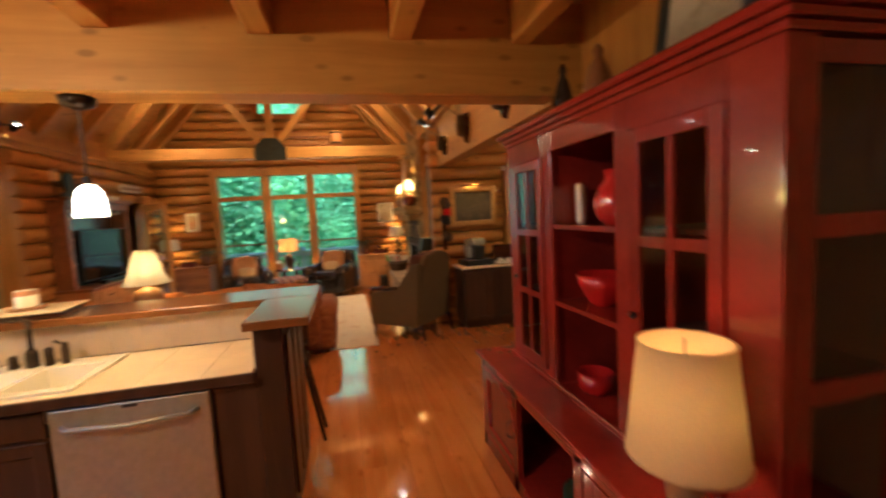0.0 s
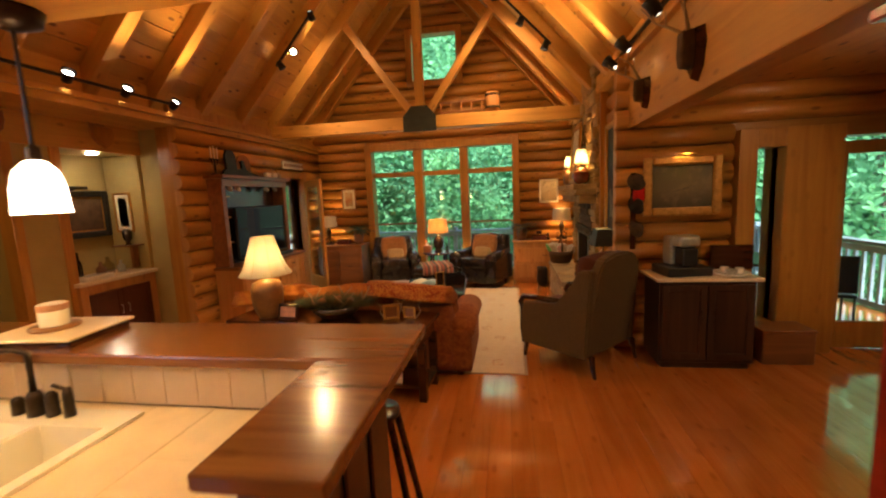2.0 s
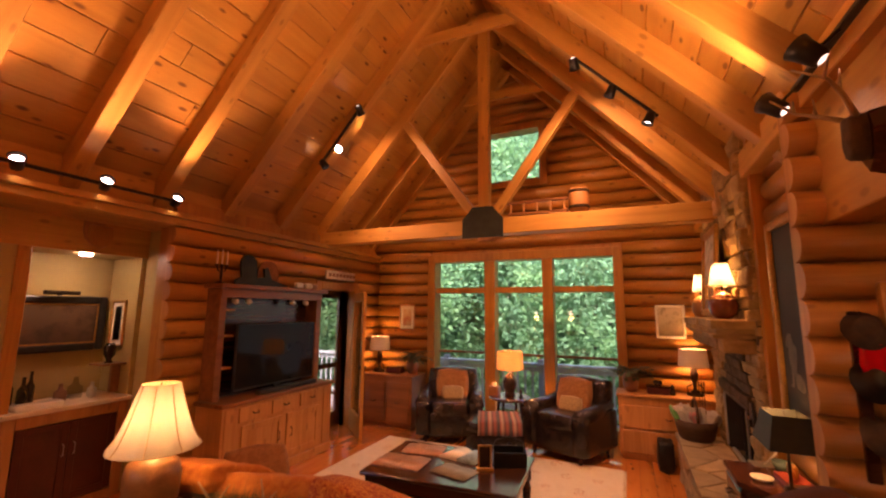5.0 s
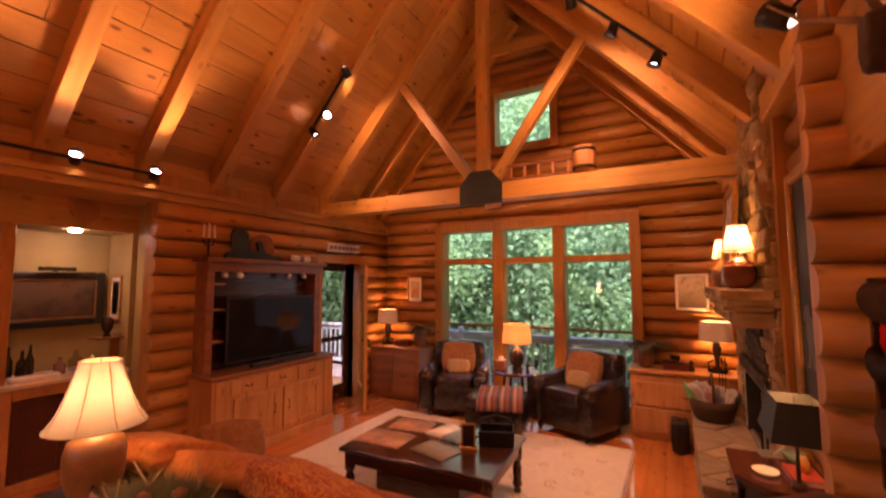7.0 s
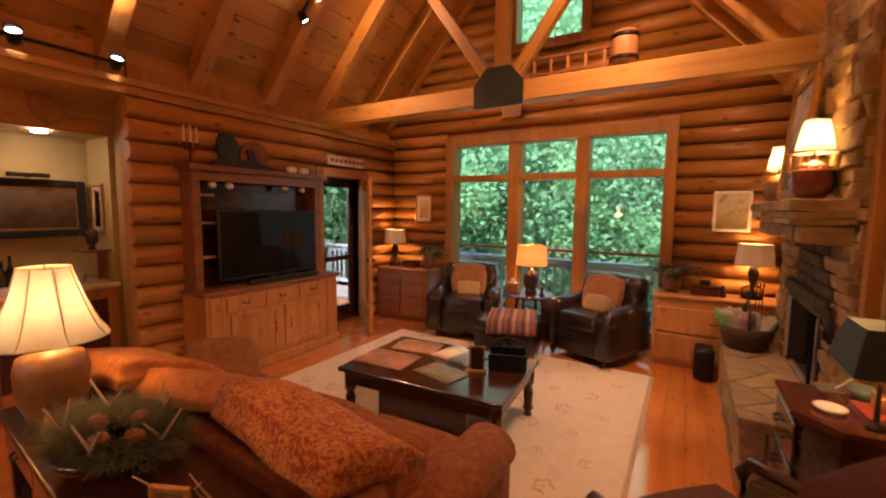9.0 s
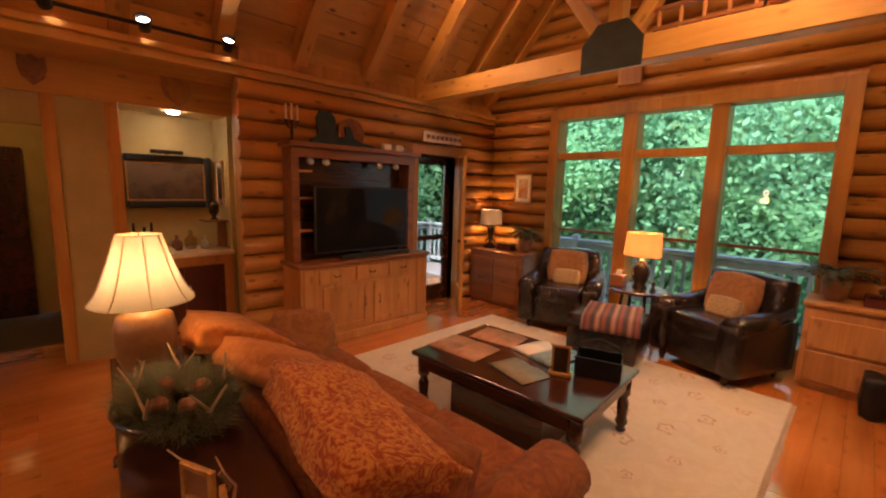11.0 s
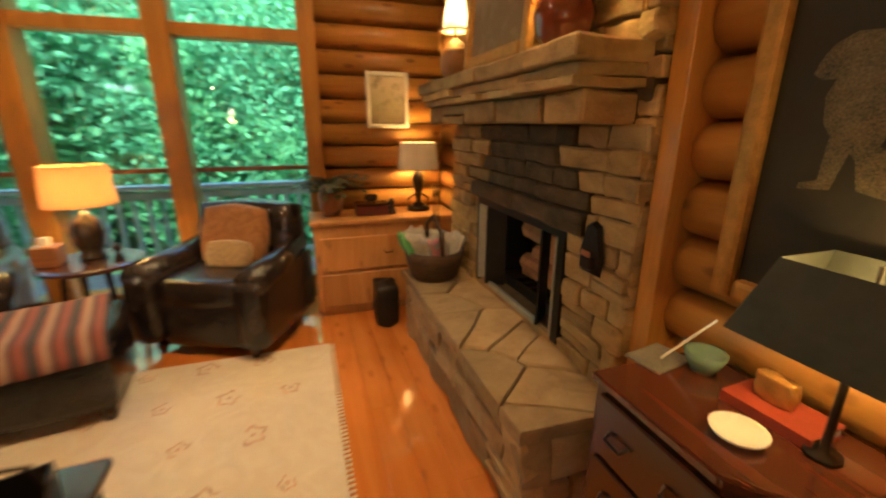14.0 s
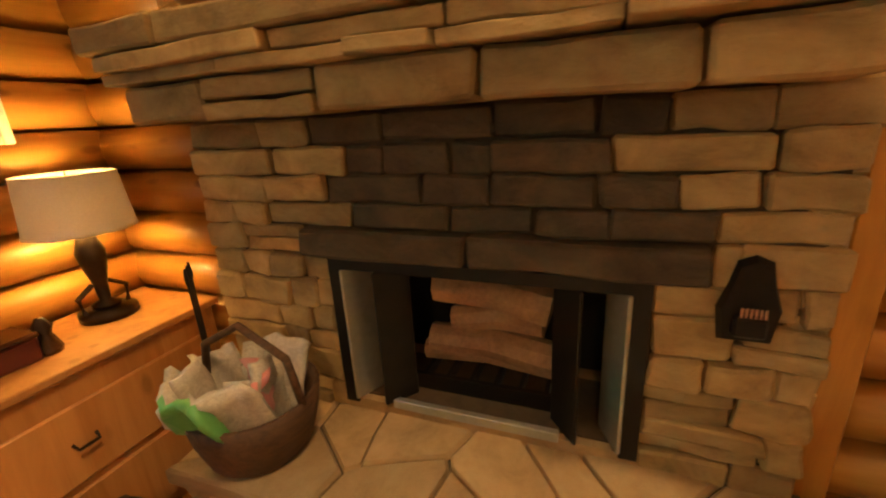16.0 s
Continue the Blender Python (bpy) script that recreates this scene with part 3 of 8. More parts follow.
# niche wall with the hall opening and niche
wall_niche = tagged(new("wall_niche"), "cream plaster walls of the niche and hall", "wall", kind="structure")
for dims in (
    (NX - 0.12, -1.6, 0, NX, 4.5, 2.4),
    (NX - 0.12, 5.78, 0, NX, 6.22, 2.4),
    (NX - 0.12, 4.5, 2.1, NX, 5.78, 2.4),
    (NX - 0.12, 6.22, 0, NX, 7.14, 0.08),
    (NX - 0.55, 6.10, 0, NX - 0.5, 7.2, 2.5),
    (NX - 0.5, 6.17, 0, NX - 0.12, 6.22, 2.5),
    (NX - 0.5, 7.14, 0, NX, 7.19, 2.5),
    (NX - 0.5, 6.22, 2.36, NX, 7.14, 2.42),
    (NX - 2.2, 4.3, 0, NX - 2.1, 6.2, 2.5),
    (NX - 2.2, 6.0, 0, NX - 0.55, 6.1, 2.5),
    (NX - 2.2, 4.2, 0, NX - 0.12, 4.3, 2.5),
    (NX - 2.2, 4.2, 2.42, NX - 0.12, 6.2, 2.5),
    (NX - 0.55, 7.19, 0, LX - 0.22, 7.27, 2.7),
):
    bm = nb()
    box(bm, *dims)
    part("wall_panel", bm, WALLWHITE, wall_niche)

# ---- windows and doors ----


def casing(name, x0, x1, z0, z1, y, wdt, depth, mat, label, parent=None):
    bm = nb()
    box(bm, x0, y - depth, z0, x0 + wdt, y + 0.1, z1, 0.006)
    box(bm, x1 - wdt, y - depth, z0, x1, y + 0.1, z1, 0.006)
    box(bm, x0 + wdt, y - depth, z1 - wdt, x1 - wdt, y + 0.1, z1, 0.006)
    return part(name, bm, mat, parent, label)


window_1 = tagged(new("window_1"), "tall six-light pine window looking on the deck", "window", kind="structure")
casing("window_frame", WIN_L, WIN_R, 0.0, WIN_T, GY, 0.13, 0.16, TRIM, "", window_1)
for xa, xb in ((-2.20, -2.03), (-1.27, -1.11)):
    bm = nb()
    box(bm, xa, GY - 0.13, 0.0, xb, GY + 0.1, WIN_T - 0.13, 0.006)
    part("mullion", bm, TRIM, window_1)
cols = ((WIN_L + 0.13, -2.20), (-2.03, -1.27), (-1.11, WIN_R - 0.13))
for xa, xb in cols:
    for z0, z1, nm in ((2.11, 2.20, "transom"), (0.0, 0.2, "window_sill")):
        bm = nb()
        box(bm, xa, GY - 0.10, z0, xb, GY + 0.08, z1, 0.004)
        part(nm, bm, TRIM, window_1)
    bm = nb()
    box(bm, xa, GY + 0.02, 1.13, xb, GY + 0.06, 1.165, 0.004)
    part("glazing_bar", bm, MIDWOOD, window_1)
    for z0, z1 in ((0.2, 1.13), (1.165, 2.11), (2.20, WIN_T - 0.13)):
        bm = nb()
        box(bm, xa, GY + 0.03, z0, xb, GY + 0.036, z1)
        ob = part("pane", bm, GLASS, window_1)
        ob.visible_shadow = False
window_2 = tagged(new("window_2"), "square pine window high in the gable", "window", kind="structure")
casing("window_frame", GW[0], GW[1], GW[2], GW[3], GY, 0.12, 0.14, TRIM, "", window_2)
bm = nb()
box(bm, GW[0] + 0.12, GY - 0.14, GW[2], GW[1] - 0.12, GY + 0.1, GW[2] + 0.12, 0.006)
part("window_sill", bm, TRIM, window_2)
bm = nb()
box(bm, GW[0] + 0.12, GY + 0.03, GW[2] + 0.12, GW[1] - 0.12, GY + 0.036, GW[3] - 0.12)
ob = part("pane", bm, GLASS, window_2)
ob.visible_shadow = False

# ---- deck door, left ajar, and the dark screen door behind it ----
door_1 = tagged(new("door_1"), "glazed pine deck door standing open into the room", "door", kind="structure")
door_1.matrix_basis = pose(LX + 0.14, DOOR_B - 0.02, 0.0, 0, 0, -43)
bm = nb()
box(bm, 0, -0.022, 0.01, 0.11, 0.022, 2.08, 0.004)
box(bm, 0.67, -0.022, 0.01, 0.79, 0.022, 2.08, 0.004)
box(bm, 0.11, -0.022, 0.01, 0.67, 0.022, 0.30, 0.004)
box(bm, 0.11, -0.022, 1.95, 0.67, 0.022, 2.08, 0.004)
part("door_leaf", bm, TRIM, door_1)
bm = nb()
box(bm, 0.11, -0.003, 0.30, 0.67, 0.003, 1.95)
part("pane", bm, GLASS, door_1).visible_shadow = False
screen_door = tagged(new("door_4"), "closed dark brown screen door to the deck", "door", kind="structure")
SDX = LX - 0.13
for y0, y1, z0, z1 in ((DOOR_A, DOOR_A + 0.11, 0, DOOR_T), (DOOR_B - 0.11, DOOR_B, 0, DOOR_T), (DOOR_A + 0.11, DOOR_B - 0.11, DOOR_T - 0.12, DOOR_T),
                       (DOOR_A + 0.11, DOOR_B - 0.11, 0.0, 0.24), (DOOR_A + 0.11, DOOR_B - 0.11, 0.92, 0.99)):
    bm = nb()
    box(bm, SDX, y0, z0, SDX + 0.04, y1, z1, 0.004)
    part("screen_frame", bm, DARKWOOD, screen_door)
for z0, z1 in ((0.24, 0.92), (0.99, DOOR_T - 0.12)):
    bm = nb()
    box(bm, SDX + 0.015, DOOR_A + 0.11, z0, SDX + 0.02, DOOR_B - 0.11, z1)
    part("mesh_panel", bm, SCREENMESH, screen_door).visible_shadow = False
bm = nb()
tube(bm, [(0.73, -0.06, 1.0), (0.73, 0.06, 1.0)], 0.022, 10)
part("door_handle", bm, BRONZE, door_1, "dark bronze knob")
bm = nb()
for ya, yb, z0, z1 in ((DOOR_A - 0.12, DOOR_A, 0, DOOR_T + 0.12), (DOOR_B, DOOR_B + 0.12, 0, DOOR_T + 0.12), (DOOR_A, DOOR_B, DOOR_T, DOOR_T + 0.12)):
    box(bm, LX - 0.2, ya, z0, LX + 0.125, yb, z1, 0.006)
solid("trim_deck_door", bm, TRIM, "pine casing of the deck door", "trim", kind="structure")
bm = nb()
box(bm, LX + 0.125, DOOR_A + 0.05, DOOR_T + 0.16, LX + 0.155, DOOR_B - 0.05, DOOR_T + 0.29, 0.004)
ob = solid("sign_board", bm, PAPER, "pale rectangular board hung over the deck door", "sign")
bm = nb()
for i in range(8):
    box(bm, LX + 0.155, DOOR_A + 0.10 + i * 0.085, DOOR_T + 0.20, LX + 0.158, DOOR_A + 0.16 + i * 0.085, DOOR_T + 0.25)
part("lettering", bm, MIDWOOD, ob, "illegible dark lettering")

# nook side light and door
window_3 = tagged(new("window_3"), "narrow side light beside the nook door", "window", kind="structure")
bm = nb()
box(bm, SIDE_L - 0.16, NY - 0.13, 0, SIDE_L, NY + 0.1, 2.2, 0.005)
box(bm, SIDE_R, NY - 0.13, 0, NDOOR_L, NY + 0.1, 2.2, 0.005)
box(bm, SIDE_L, NY - 0.13, 2.02, SIDE_R, NY + 0.1, 2.2, 0.005)
box(bm, SIDE_L, NY - 0.13, 0, SIDE_R, NY + 0.1, 0.30, 0.005)
part("window_frame", bm, TRIM, window_3)
bm = nb()
box(bm, SIDE_L, NY + 0.03, 0.30, SIDE_R, NY + 0.036, 2.02)
part("pane", bm, GLASS, window_3).visible_shadow = False
door_2 = tagged(new("door_2"), "closed pine door with a large glass light in the nook", "door", kind="structure")
bm = nb()
box(bm, NDOOR_L, NY, 0.01, NDOOR_L + 0.12, NY + 0.045, 2.05, 0.004)
box(bm, NDOOR_R - 0.12, NY, 0.01, NDOOR_R, NY + 0.045, 2.05, 0.004)
box(bm, NDOOR_L + 0.12, NY, 0.01, NDOOR_R - 0.12, NY + 0.045, 0.28, 0.004)
box(bm, NDOOR_L + 0.12, NY, 1.93, NDOOR_R - 0.12, NY + 0.045, 2.05, 0.004)
part("door_leaf", bm, TRIM, door_2)
bm = nb()
box(bm, NDOOR_L + 0.12, NY + 0.02, 0.28, NDOOR_R - 0.12, NY + 0.026, 1.93)
part("pane", bm, GLASS, door_2).visible_shadow = False

# ---- outside: ground, deck, railing, woods ----
bm = nb()
bmesh.ops.create_grid(bm, x_segments=60, y_segments=60, size=400)
for v in bm.verts:
    d = math.hypot(v.co.x, v.co.y - 12)
    v.co.z = -1.6 + max(0, v.co.y - 22) * 0.12 * min(1, d / 60) + 0.3 * noise.noise(v.co * 0.05)
GRASS = plain("forest_floor", (0.05, 0.10, 0.03), 0.9, 0, 2, 0.5, 0.5)
solid("ground", bm, GRASS, "grassy forest floor below the deck", "ground", kind="structure")
deck = tagged(new("deck"), "weathered grey deck boards outside the windows", "deck", kind="structure")
bm = nb()
box(bm, -7.4, GY + 0.22, -1.8, 4.0, 12.5, -0.14)
box(bm, -7.4, 7.0, -1.8, LX - 0.25, GY + 0.22, -0.14)
box(bm, 1.3, NY + 0.24, -1.8, 4.4, GY + 0.22, -0.14)
part("deck_frame", bm, MORTAR, deck)
for i in range(14):
    bm = nb()
    y = GY + 0.23 + i * 0.14
    if y < 12.4:
        box(bm, -7.4, y, -0.14, 4.0, y + 0.132, -0.10, 0.004)
        part("deck_board", bm, DECK, deck)
for i in range(18):
    bm = nb()
    x = LX - 0.4 - i * 0.14
    box(bm, x, 7.0, -0.14, x + 0.132, GY + 0.22, -0.10, 0.004)
    part("deck_board", bm, DECK, deck)
    bm = nb()
    x = 1.35 + i * 0.16
    box(bm, x, NY + 0.24, -0.14, x + 0.15, GY + 0.2, -0.10, 0.004)
    part("deck_board", bm, DECK, deck)


def railing(x0, y0, x1, y1, label):
    r = thing("deck_railing", label, "railing")
    d = Vector((x1 - x0, y1 - y0, 0))
    n = int(d.length / 0.14)
    ang = math.degrees(math.atan2(d.y, d.x))
    r.matrix_basis = pose(x0, y0, -0.10, 0, 0, ang)
    for z0, z1, wd in ((0.92, 0.97, 0.14), (0.82, 0.90, 0.04), (0.10, 0.18, 0.04)):
        bm = nb()
        box(bm, 0, -wd / 2, z0, d.length, wd / 2, z1, 0.004)
        part("rail", bm, RAILW, r)
    bm = nb()
    box(bm, -0.02, -0.02, 0.18, 0.02, 0.02, 0.82, 0.003)
    b0 = part("baluster", bm, RAILW, r)
    for i in range(n):
        ob = b0 if i == 0 else new("baluster", b0.data)
        ob.parent = r
        ob.location = (0.07 + i * 0.14, 0, 0)
    bm = nb()
    box(bm, -0.05, -0.05, 0.0, 0.05, 0.05, 1.04, 0.006)
    p0 = part("post", bm, RAILW, r)
    for i in range(1, int(d.length / 1.9) + 1):
        ob = new("post", p0.data)
        ob.parent = r
        ob.location = (i * 1.9, 0, 0)


railing(-7.3, 12.35, 4.0, 12.35, "pale grey-green painted wooden deck railing")
railing(-7.3, 7.0, -7.3, 12.3, "pale grey-green painted wooden deck railing")
railing(4.35, NY + 0.4, 4.35, 12.3, "pale grey-green painted wooden deck railing")

# unseen roof, added to keep the deck beside the nook darker
bm = nb()
box(bm, 1.3, NY + 0.24, 2.50, 4.7, GY, 2.60)
solid("roof_porch", bm, BOARD, "unseen board roof added to shade the deck beside the nook", "roof", kind="structure")

BARK = plain("bark", (0.10, 0.075, 0.055), 0.9, 0, 9, 0.4, 0.8)


def leaf_mat(name, a, b):
    m, nt, bs = material(name)
    rnd = nt.nodes.new("ShaderNodeNewGeometry").outputs["Random Per Island"]
    col = ramp(nt, rnd, [(0.0, a), (1.0, b)])
    vec, _ = coords(nt, (1, 1, 1), world_space=True)
    patch = noise_tex(nt, vec, 0.55, 3, 0.5)
    col = mix_rgb(nt, 1.0, col, ramp(nt, patch, [(0.36, (0.55, 0.62, 0.60)), (0.5, (1.0, 1.0, 0.95)), (0.66, (1.3, 1.2, 0.95))]), "MULTIPLY")
    nt.links.new(col, bs.inputs["Base Color"])
    bs.inputs["Roughness"].default_value = 0.95
    bs.inputs["Specular IOR Level"].default_value = 0.1
    tr = nt.nodes.new("ShaderNodeBsdfTranslucent")
    nt.links.new(col, tr.inputs["Color"])
    mx = nt.nodes.new("ShaderNodeMixShader")
    mx.inputs[0].default_value = 0.58
    nt.links.new(bs.outputs[0], mx.inputs[1])
    nt.links.new(tr.outputs[0], mx.inputs[2])
    nt.links.new(mx.outputs[0], nt.nodes["Material Output"].inputs["Surface"])
    return m


LEAVES = leaf_mat("broad_leaves", (0.115, 0.30, 0.155), (0.17, 0.40, 0.22))


def leaves_mesh(count, rx, rz, size, seed, low=-0.9):
    r = np.random.RandomState(seed)
    cl = r.normal(size=(40, 3))
    cl /= np.linalg.norm(cl, axis=1)[:, None]
    cl *= (0.55 + 0.4 * r.rand(40, 1))
    c = cl[r.randint(0, 40, count)] + r.normal(size=(count, 3)) * 0.16
    c = c * np.array([rx, rx, rz])
    u = r.normal(size=(count, 3))
    u /= np.linalg.norm(u, axis=1)[:, None]
    v = np.cross(u, r.normal(size=(count, 3)))
    v /= np.linalg.norm(v, axis=1)[:, None]
    s = size * (0.6 + 0.8 * r.rand(count, 1))
    verts = np.stack([c - u * s, c + v * s * 0.5, c + u * s, c - v * s * 0.5], 1).reshape(-1, 3)
    me = bpy.data.meshes.new("crown")
    me.from_pydata(verts.tolist(), [], [(4 * i, 4 * i + 1, 4 * i + 2, 4 * i + 3) for i in range(count)])
    me.materials.append(LEAVES)
    return me


crowns = [leaves_mesh(25000, 2.7, 3.5, 0.082, s) for s in (1, 2, 3)]
brng = random.Random(11)


def tree(x, y, h, k, scale):
    t = thing("tree", "leafy green broadleaf tree beyond the deck", "tree", (x, y, -1.7), brng.uniform(0, 360), "trees behind the house")
    bm = nb()
    tube(bm, [(0, 0, 0), (0.08, 0.05, h * 0.4), (-0.05, 0.1, h * 0.75), (0.05, 0, h * 1.1)], 0.17 * scale, 8, 0.05)
    for i in range(6):
        a, z = i * 1.9, h * (0.45 + 0.09 * i)
        tube(bm, [(0, 0, z), (math.cos(a) * 0.9, math.sin(a) * 0.9, z + 0.6), (math.cos(a) * 1.9, math.sin(a) * 1.9, z + 1.0)], 0.07, 6, 0.02)
    part("trunk", bm, BARK, t)
    ob = new("crown", crowns[k % 3])
    ob.parent = t
    ob.location = (0, 0, h)
    ob.scale = (scale, scale, scale)


for i, (x, y, h, sc) in enumerate((( -6.5, 17, 3.6, 1.0), (-3.6, 18.5, 4.2, 1.1), (-1.0, 17.5, 3.4, 0.9), (2.0, 18.5, 4.4, 1.2), (5.0, 17, 3.8, 1.0),
                                   (-10, 19, 4.6, 1.3), (-5, 22, 7.0, 1.4), (-0.5, 23, 6.6, 1.5), (4, 23, 7.5, 1.5), (8.5, 21, 5.6, 1.4),
                                   (-9, 25, 8.0, 1.6), (-3, 28, 10.0, 1.9), (3, 29, 10.5, 1.9), (9, 28, 10, 1.9), (-12, 14, 4.5, 1.3), (-11, 10, 4.4, 1.2),
                                   (-13, 30, 11, 2.0), (15, 26, 9, 1.9), (8.0, 13.5, 4.0, 1.2), (9.5, 17, 5.5, 1.4), (-8.6, 15.6, 3.0, 0.9), (-9.6, 13.0, 3.2, 0.95))):
    tree(x, y, h, i, sc)
# far woods, a thick belt of foliage
r = np.random.RandomState(5)
N = 90000
c = np.stack([r.uniform(-40, 40, N), r.uniform(32, 46, N), -2 + 24 * r.rand(N) ** 0.9], 1)
c[:, 2] += 2.5 * np.sin(c[:, 0] * 0.35) * np.cos(c[:, 1] * 0.3)
u = r.normal(size=(N, 3))
u /= np.linalg.norm(u, axis=1)[:, None]
v = np.cross(u, r.normal(size=(N, 3)))
v /= np.linalg.norm(v, axis=1)[:, None]
s = 0.45 + 0.4 * r.rand(N, 1)
verts = np.stack([c - u * s, c + v * s * 0.6, c + u * s, c - v * s * 0.6], 1).reshape(-1, 3)
me = bpy.data.meshes.new("far_woods")
me.from_pydata(verts.tolist(), [], [(4 * i, 4 * i + 1, 4 * i + 2, 4 * i + 3) for i in range(N)])
me.materials.append(LEAVES)
tagged(new("far_woods", me), "dense green woodland on the slope behind", "woods", kind="stuff")

# ---- fireplace ----
FX, FY0, FY1 = 0.79, 8.27, 10.16
BOX = (8.65, 9.63, 0.52, 1.06)
fireplace = thing("fireplace", "ledgestone fireplace with a deep stacked-stone mantel", "fireplace")
bm = nb()
box(bm, FX + 0.03, FY0 + 0.03, 0, RX + 0.1, BOX[0], 3.35)
part("chimney_core", bm, MORTAR, fireplace)
bm = nb()
box(bm, FX + 0.03, BOX[1], 0, RX + 0.1, FY1 - 0.03, 3.35)
part("chimney_core", bm, MORTAR, fireplace)
bm = nb()
box(bm, FX + 0.03, BOX[0], 0, RX + 0.1, BOX[1], BOX[2])
part("chimney_core", bm, MORTAR, fireplace)
bm = nb()
box(bm, FX + 0.03, BOX[0], BOX[3], RX + 0.1, BOX[1], 3.35)
part("chimney_core", bm, MORTAR, fireplace)


def rough_stone(w, d, h, seed, jag=0.012):
    """A quarried block round its own centre, with uneven faces and worn edges."""
    rr = random.Random(seed)
    b = nb()
    bmesh.ops.create_cube(b, size=1.0)
    for v in b.verts:
        v.co = Vector((v.co.x * w, v.co.y * d, v.co.z * h))
    bmesh.ops.bevel(b, geom=b.edges[:], offset=min(w, d, h) * 0.10, segments=1, affect="EDGES")
    long = [e for e in b.edges if e.calc_length() > max(w, d, h) * 0.5]
    bmesh.ops.subdivide_edges(b, edges=long, cuts=2, use_grid_fill=True)
    off = Vector((rr.uniform(0, 90), rr.uniform(0, 90), rr.uniform(0, 90)))
    tilt = rr.uniform(-0.5, 0.5) * jag / max(w, d)
    for v in b.verts:
        p = v.co * 7 + off
        k = v.co * 22 + off
        v.co += Vector((noise.noise(p), noise.noise(p + Vector((9, 0, 0))), noise.noise(p + Vector((0, 9, 0))) * 0.6)) * jag * 1.5
        v.co += Vector((noise.noise(k), noise.noise(k + Vector((9, 0, 0))), noise.noise(k + Vector((0, 9, 0))))) * jag * 0.5
        v.co.z += tilt * (v.co.x + v.co.y)
    me = bpy.data.meshes.new("stone")
    b.to_mesh(me)
    b.free()
    return me


srng = random.Random(21)


def put_stone(parent, m, w, d, h, mat, name="stone", jag=0.012):
    me = rough_stone(w, d, h, srng.random(), jag)
    me.materials.append(mat)
    ob = new(name, me)
    ob.parent = parent
    ob.matrix_basis = m
    return ob


def courses(a0, a1, z0, z1, hmin, hmax, wmin, wmax):
    """Courses of stones over a rectangle, some split in two thin ones."""
    z = z0
    while z < z1 - 0.01:
        h = min(srng.uniform(hmin, hmax), z1 - z)
        if z1 - z - h < hmin * 0.6:
            h = z1 - z
        a = a0 - srng.uniform(0, wmin)
        while a < a1:
            w = srng.uniform(wmin, wmax)
            lo, hi = max(a, a0), min(a + w, a1)
            if a1 - hi < wmin * 0.4:
                hi = a1
                w = hi - a + 1
            if hi - lo > 0.03:
                if h > 0.10 and srng.random() < 0.3:
                    k = srng.uniform(0.4, 0.6) * h
                    yield lo, hi, z, z + k
                    yield lo, hi, z + k, z + h
                else:
                    yield lo, hi, z, z + h
            a += w
        z += h


for y0, y1, z0, z1 in [(FY0, BOX[0], 0.46, BOX[3]), (BOX[1], FY1, 0.46, BOX[3]), (FY0, BOX[0] - 0.125, BOX[3], BOX[3] + 0.10), (BOX[1] + 0.105, FY1, BOX[3], BOX[3] + 0.10)]:
    for a, b, c0, c1 in courses(y0, y1, z0, z1, 0.075, 0.13, 0.11, 0.30):
        d = 0.09 + srng.uniform(-0.02, 0.02)
        put_stone(fireplace, Matrix.Translation((FX + 0.045, (a + b) / 2, (c0 + c1) / 2)), d, b - a - 0.005, c1 - c0 - 0.005, STONE)
for a, b, c0, c1 in courses(FY0, FY1, BOX[3] + 0.10, 1.51, 0.05, 0.11, 0.12, 0.34):
    sooty = BOX[0] - 0.02 < (a + b) / 2 < BOX[1] + 0.02
    d = 0.09 + srng.uniform(-0.025, 0.025)
    put_stone(fireplace, Matrix.Translation((FX + 0.045, (a + b) / 2, (c0 + c1) / 2)), d, b - a - 0.005, c1 - c0 - 0.005, SOOT if sooty else STONE)
for a, b in ((BOX[0] - 0.12, 9.14), (9.14, BOX[1] + 0.1)):
    put_stone(fireplace, Matrix.Translation((FX + 0.03, (a + b) / 2, BOX[3] + 0.05)), 0.13, b - a - 0.008, 0.095, SOOT, "lintel")
for a, b, c0, c1 in courses(FY0, FY1, 1.76, 3.36, 0.09, 0.18, 0.14, 0.42):
    d = 0.10 + srng.uniform(-0.05, 0.05)
    put_stone(fireplace, Matrix.Translation((FX + 0.045, (a + b) / 2, (c0 + c1) / 2)), d, b - a - 0.01, c1 - c0 - 0.01, STONE, jag=0.02)
for a, b, c0, c1 in courses(FX + 0.02, RX + 0.05, 0.3, 3.3, 0.08, 0.14, 0.10, 0.24):
    put_stone(fireplace, Matrix.Translation(((a + b) / 2, FY0 + 0.045, (c0 + c1) / 2)), b - a - 0.01, 0.09, c1 - c0 - 0.01, STONE)
for a, b, c0, c1 in courses(FX + 0.02, RX + 0.05, 0.3, 3.3, 0.08, 0.14, 0.10, 0.24):
    put_stone(fireplace, Matrix.Translation(((a + b) / 2, FY1 - 0.045, (c0 + c1) / 2)), b - a - 0.01, 0.09, c1 - c0 - 0.01, STONE)
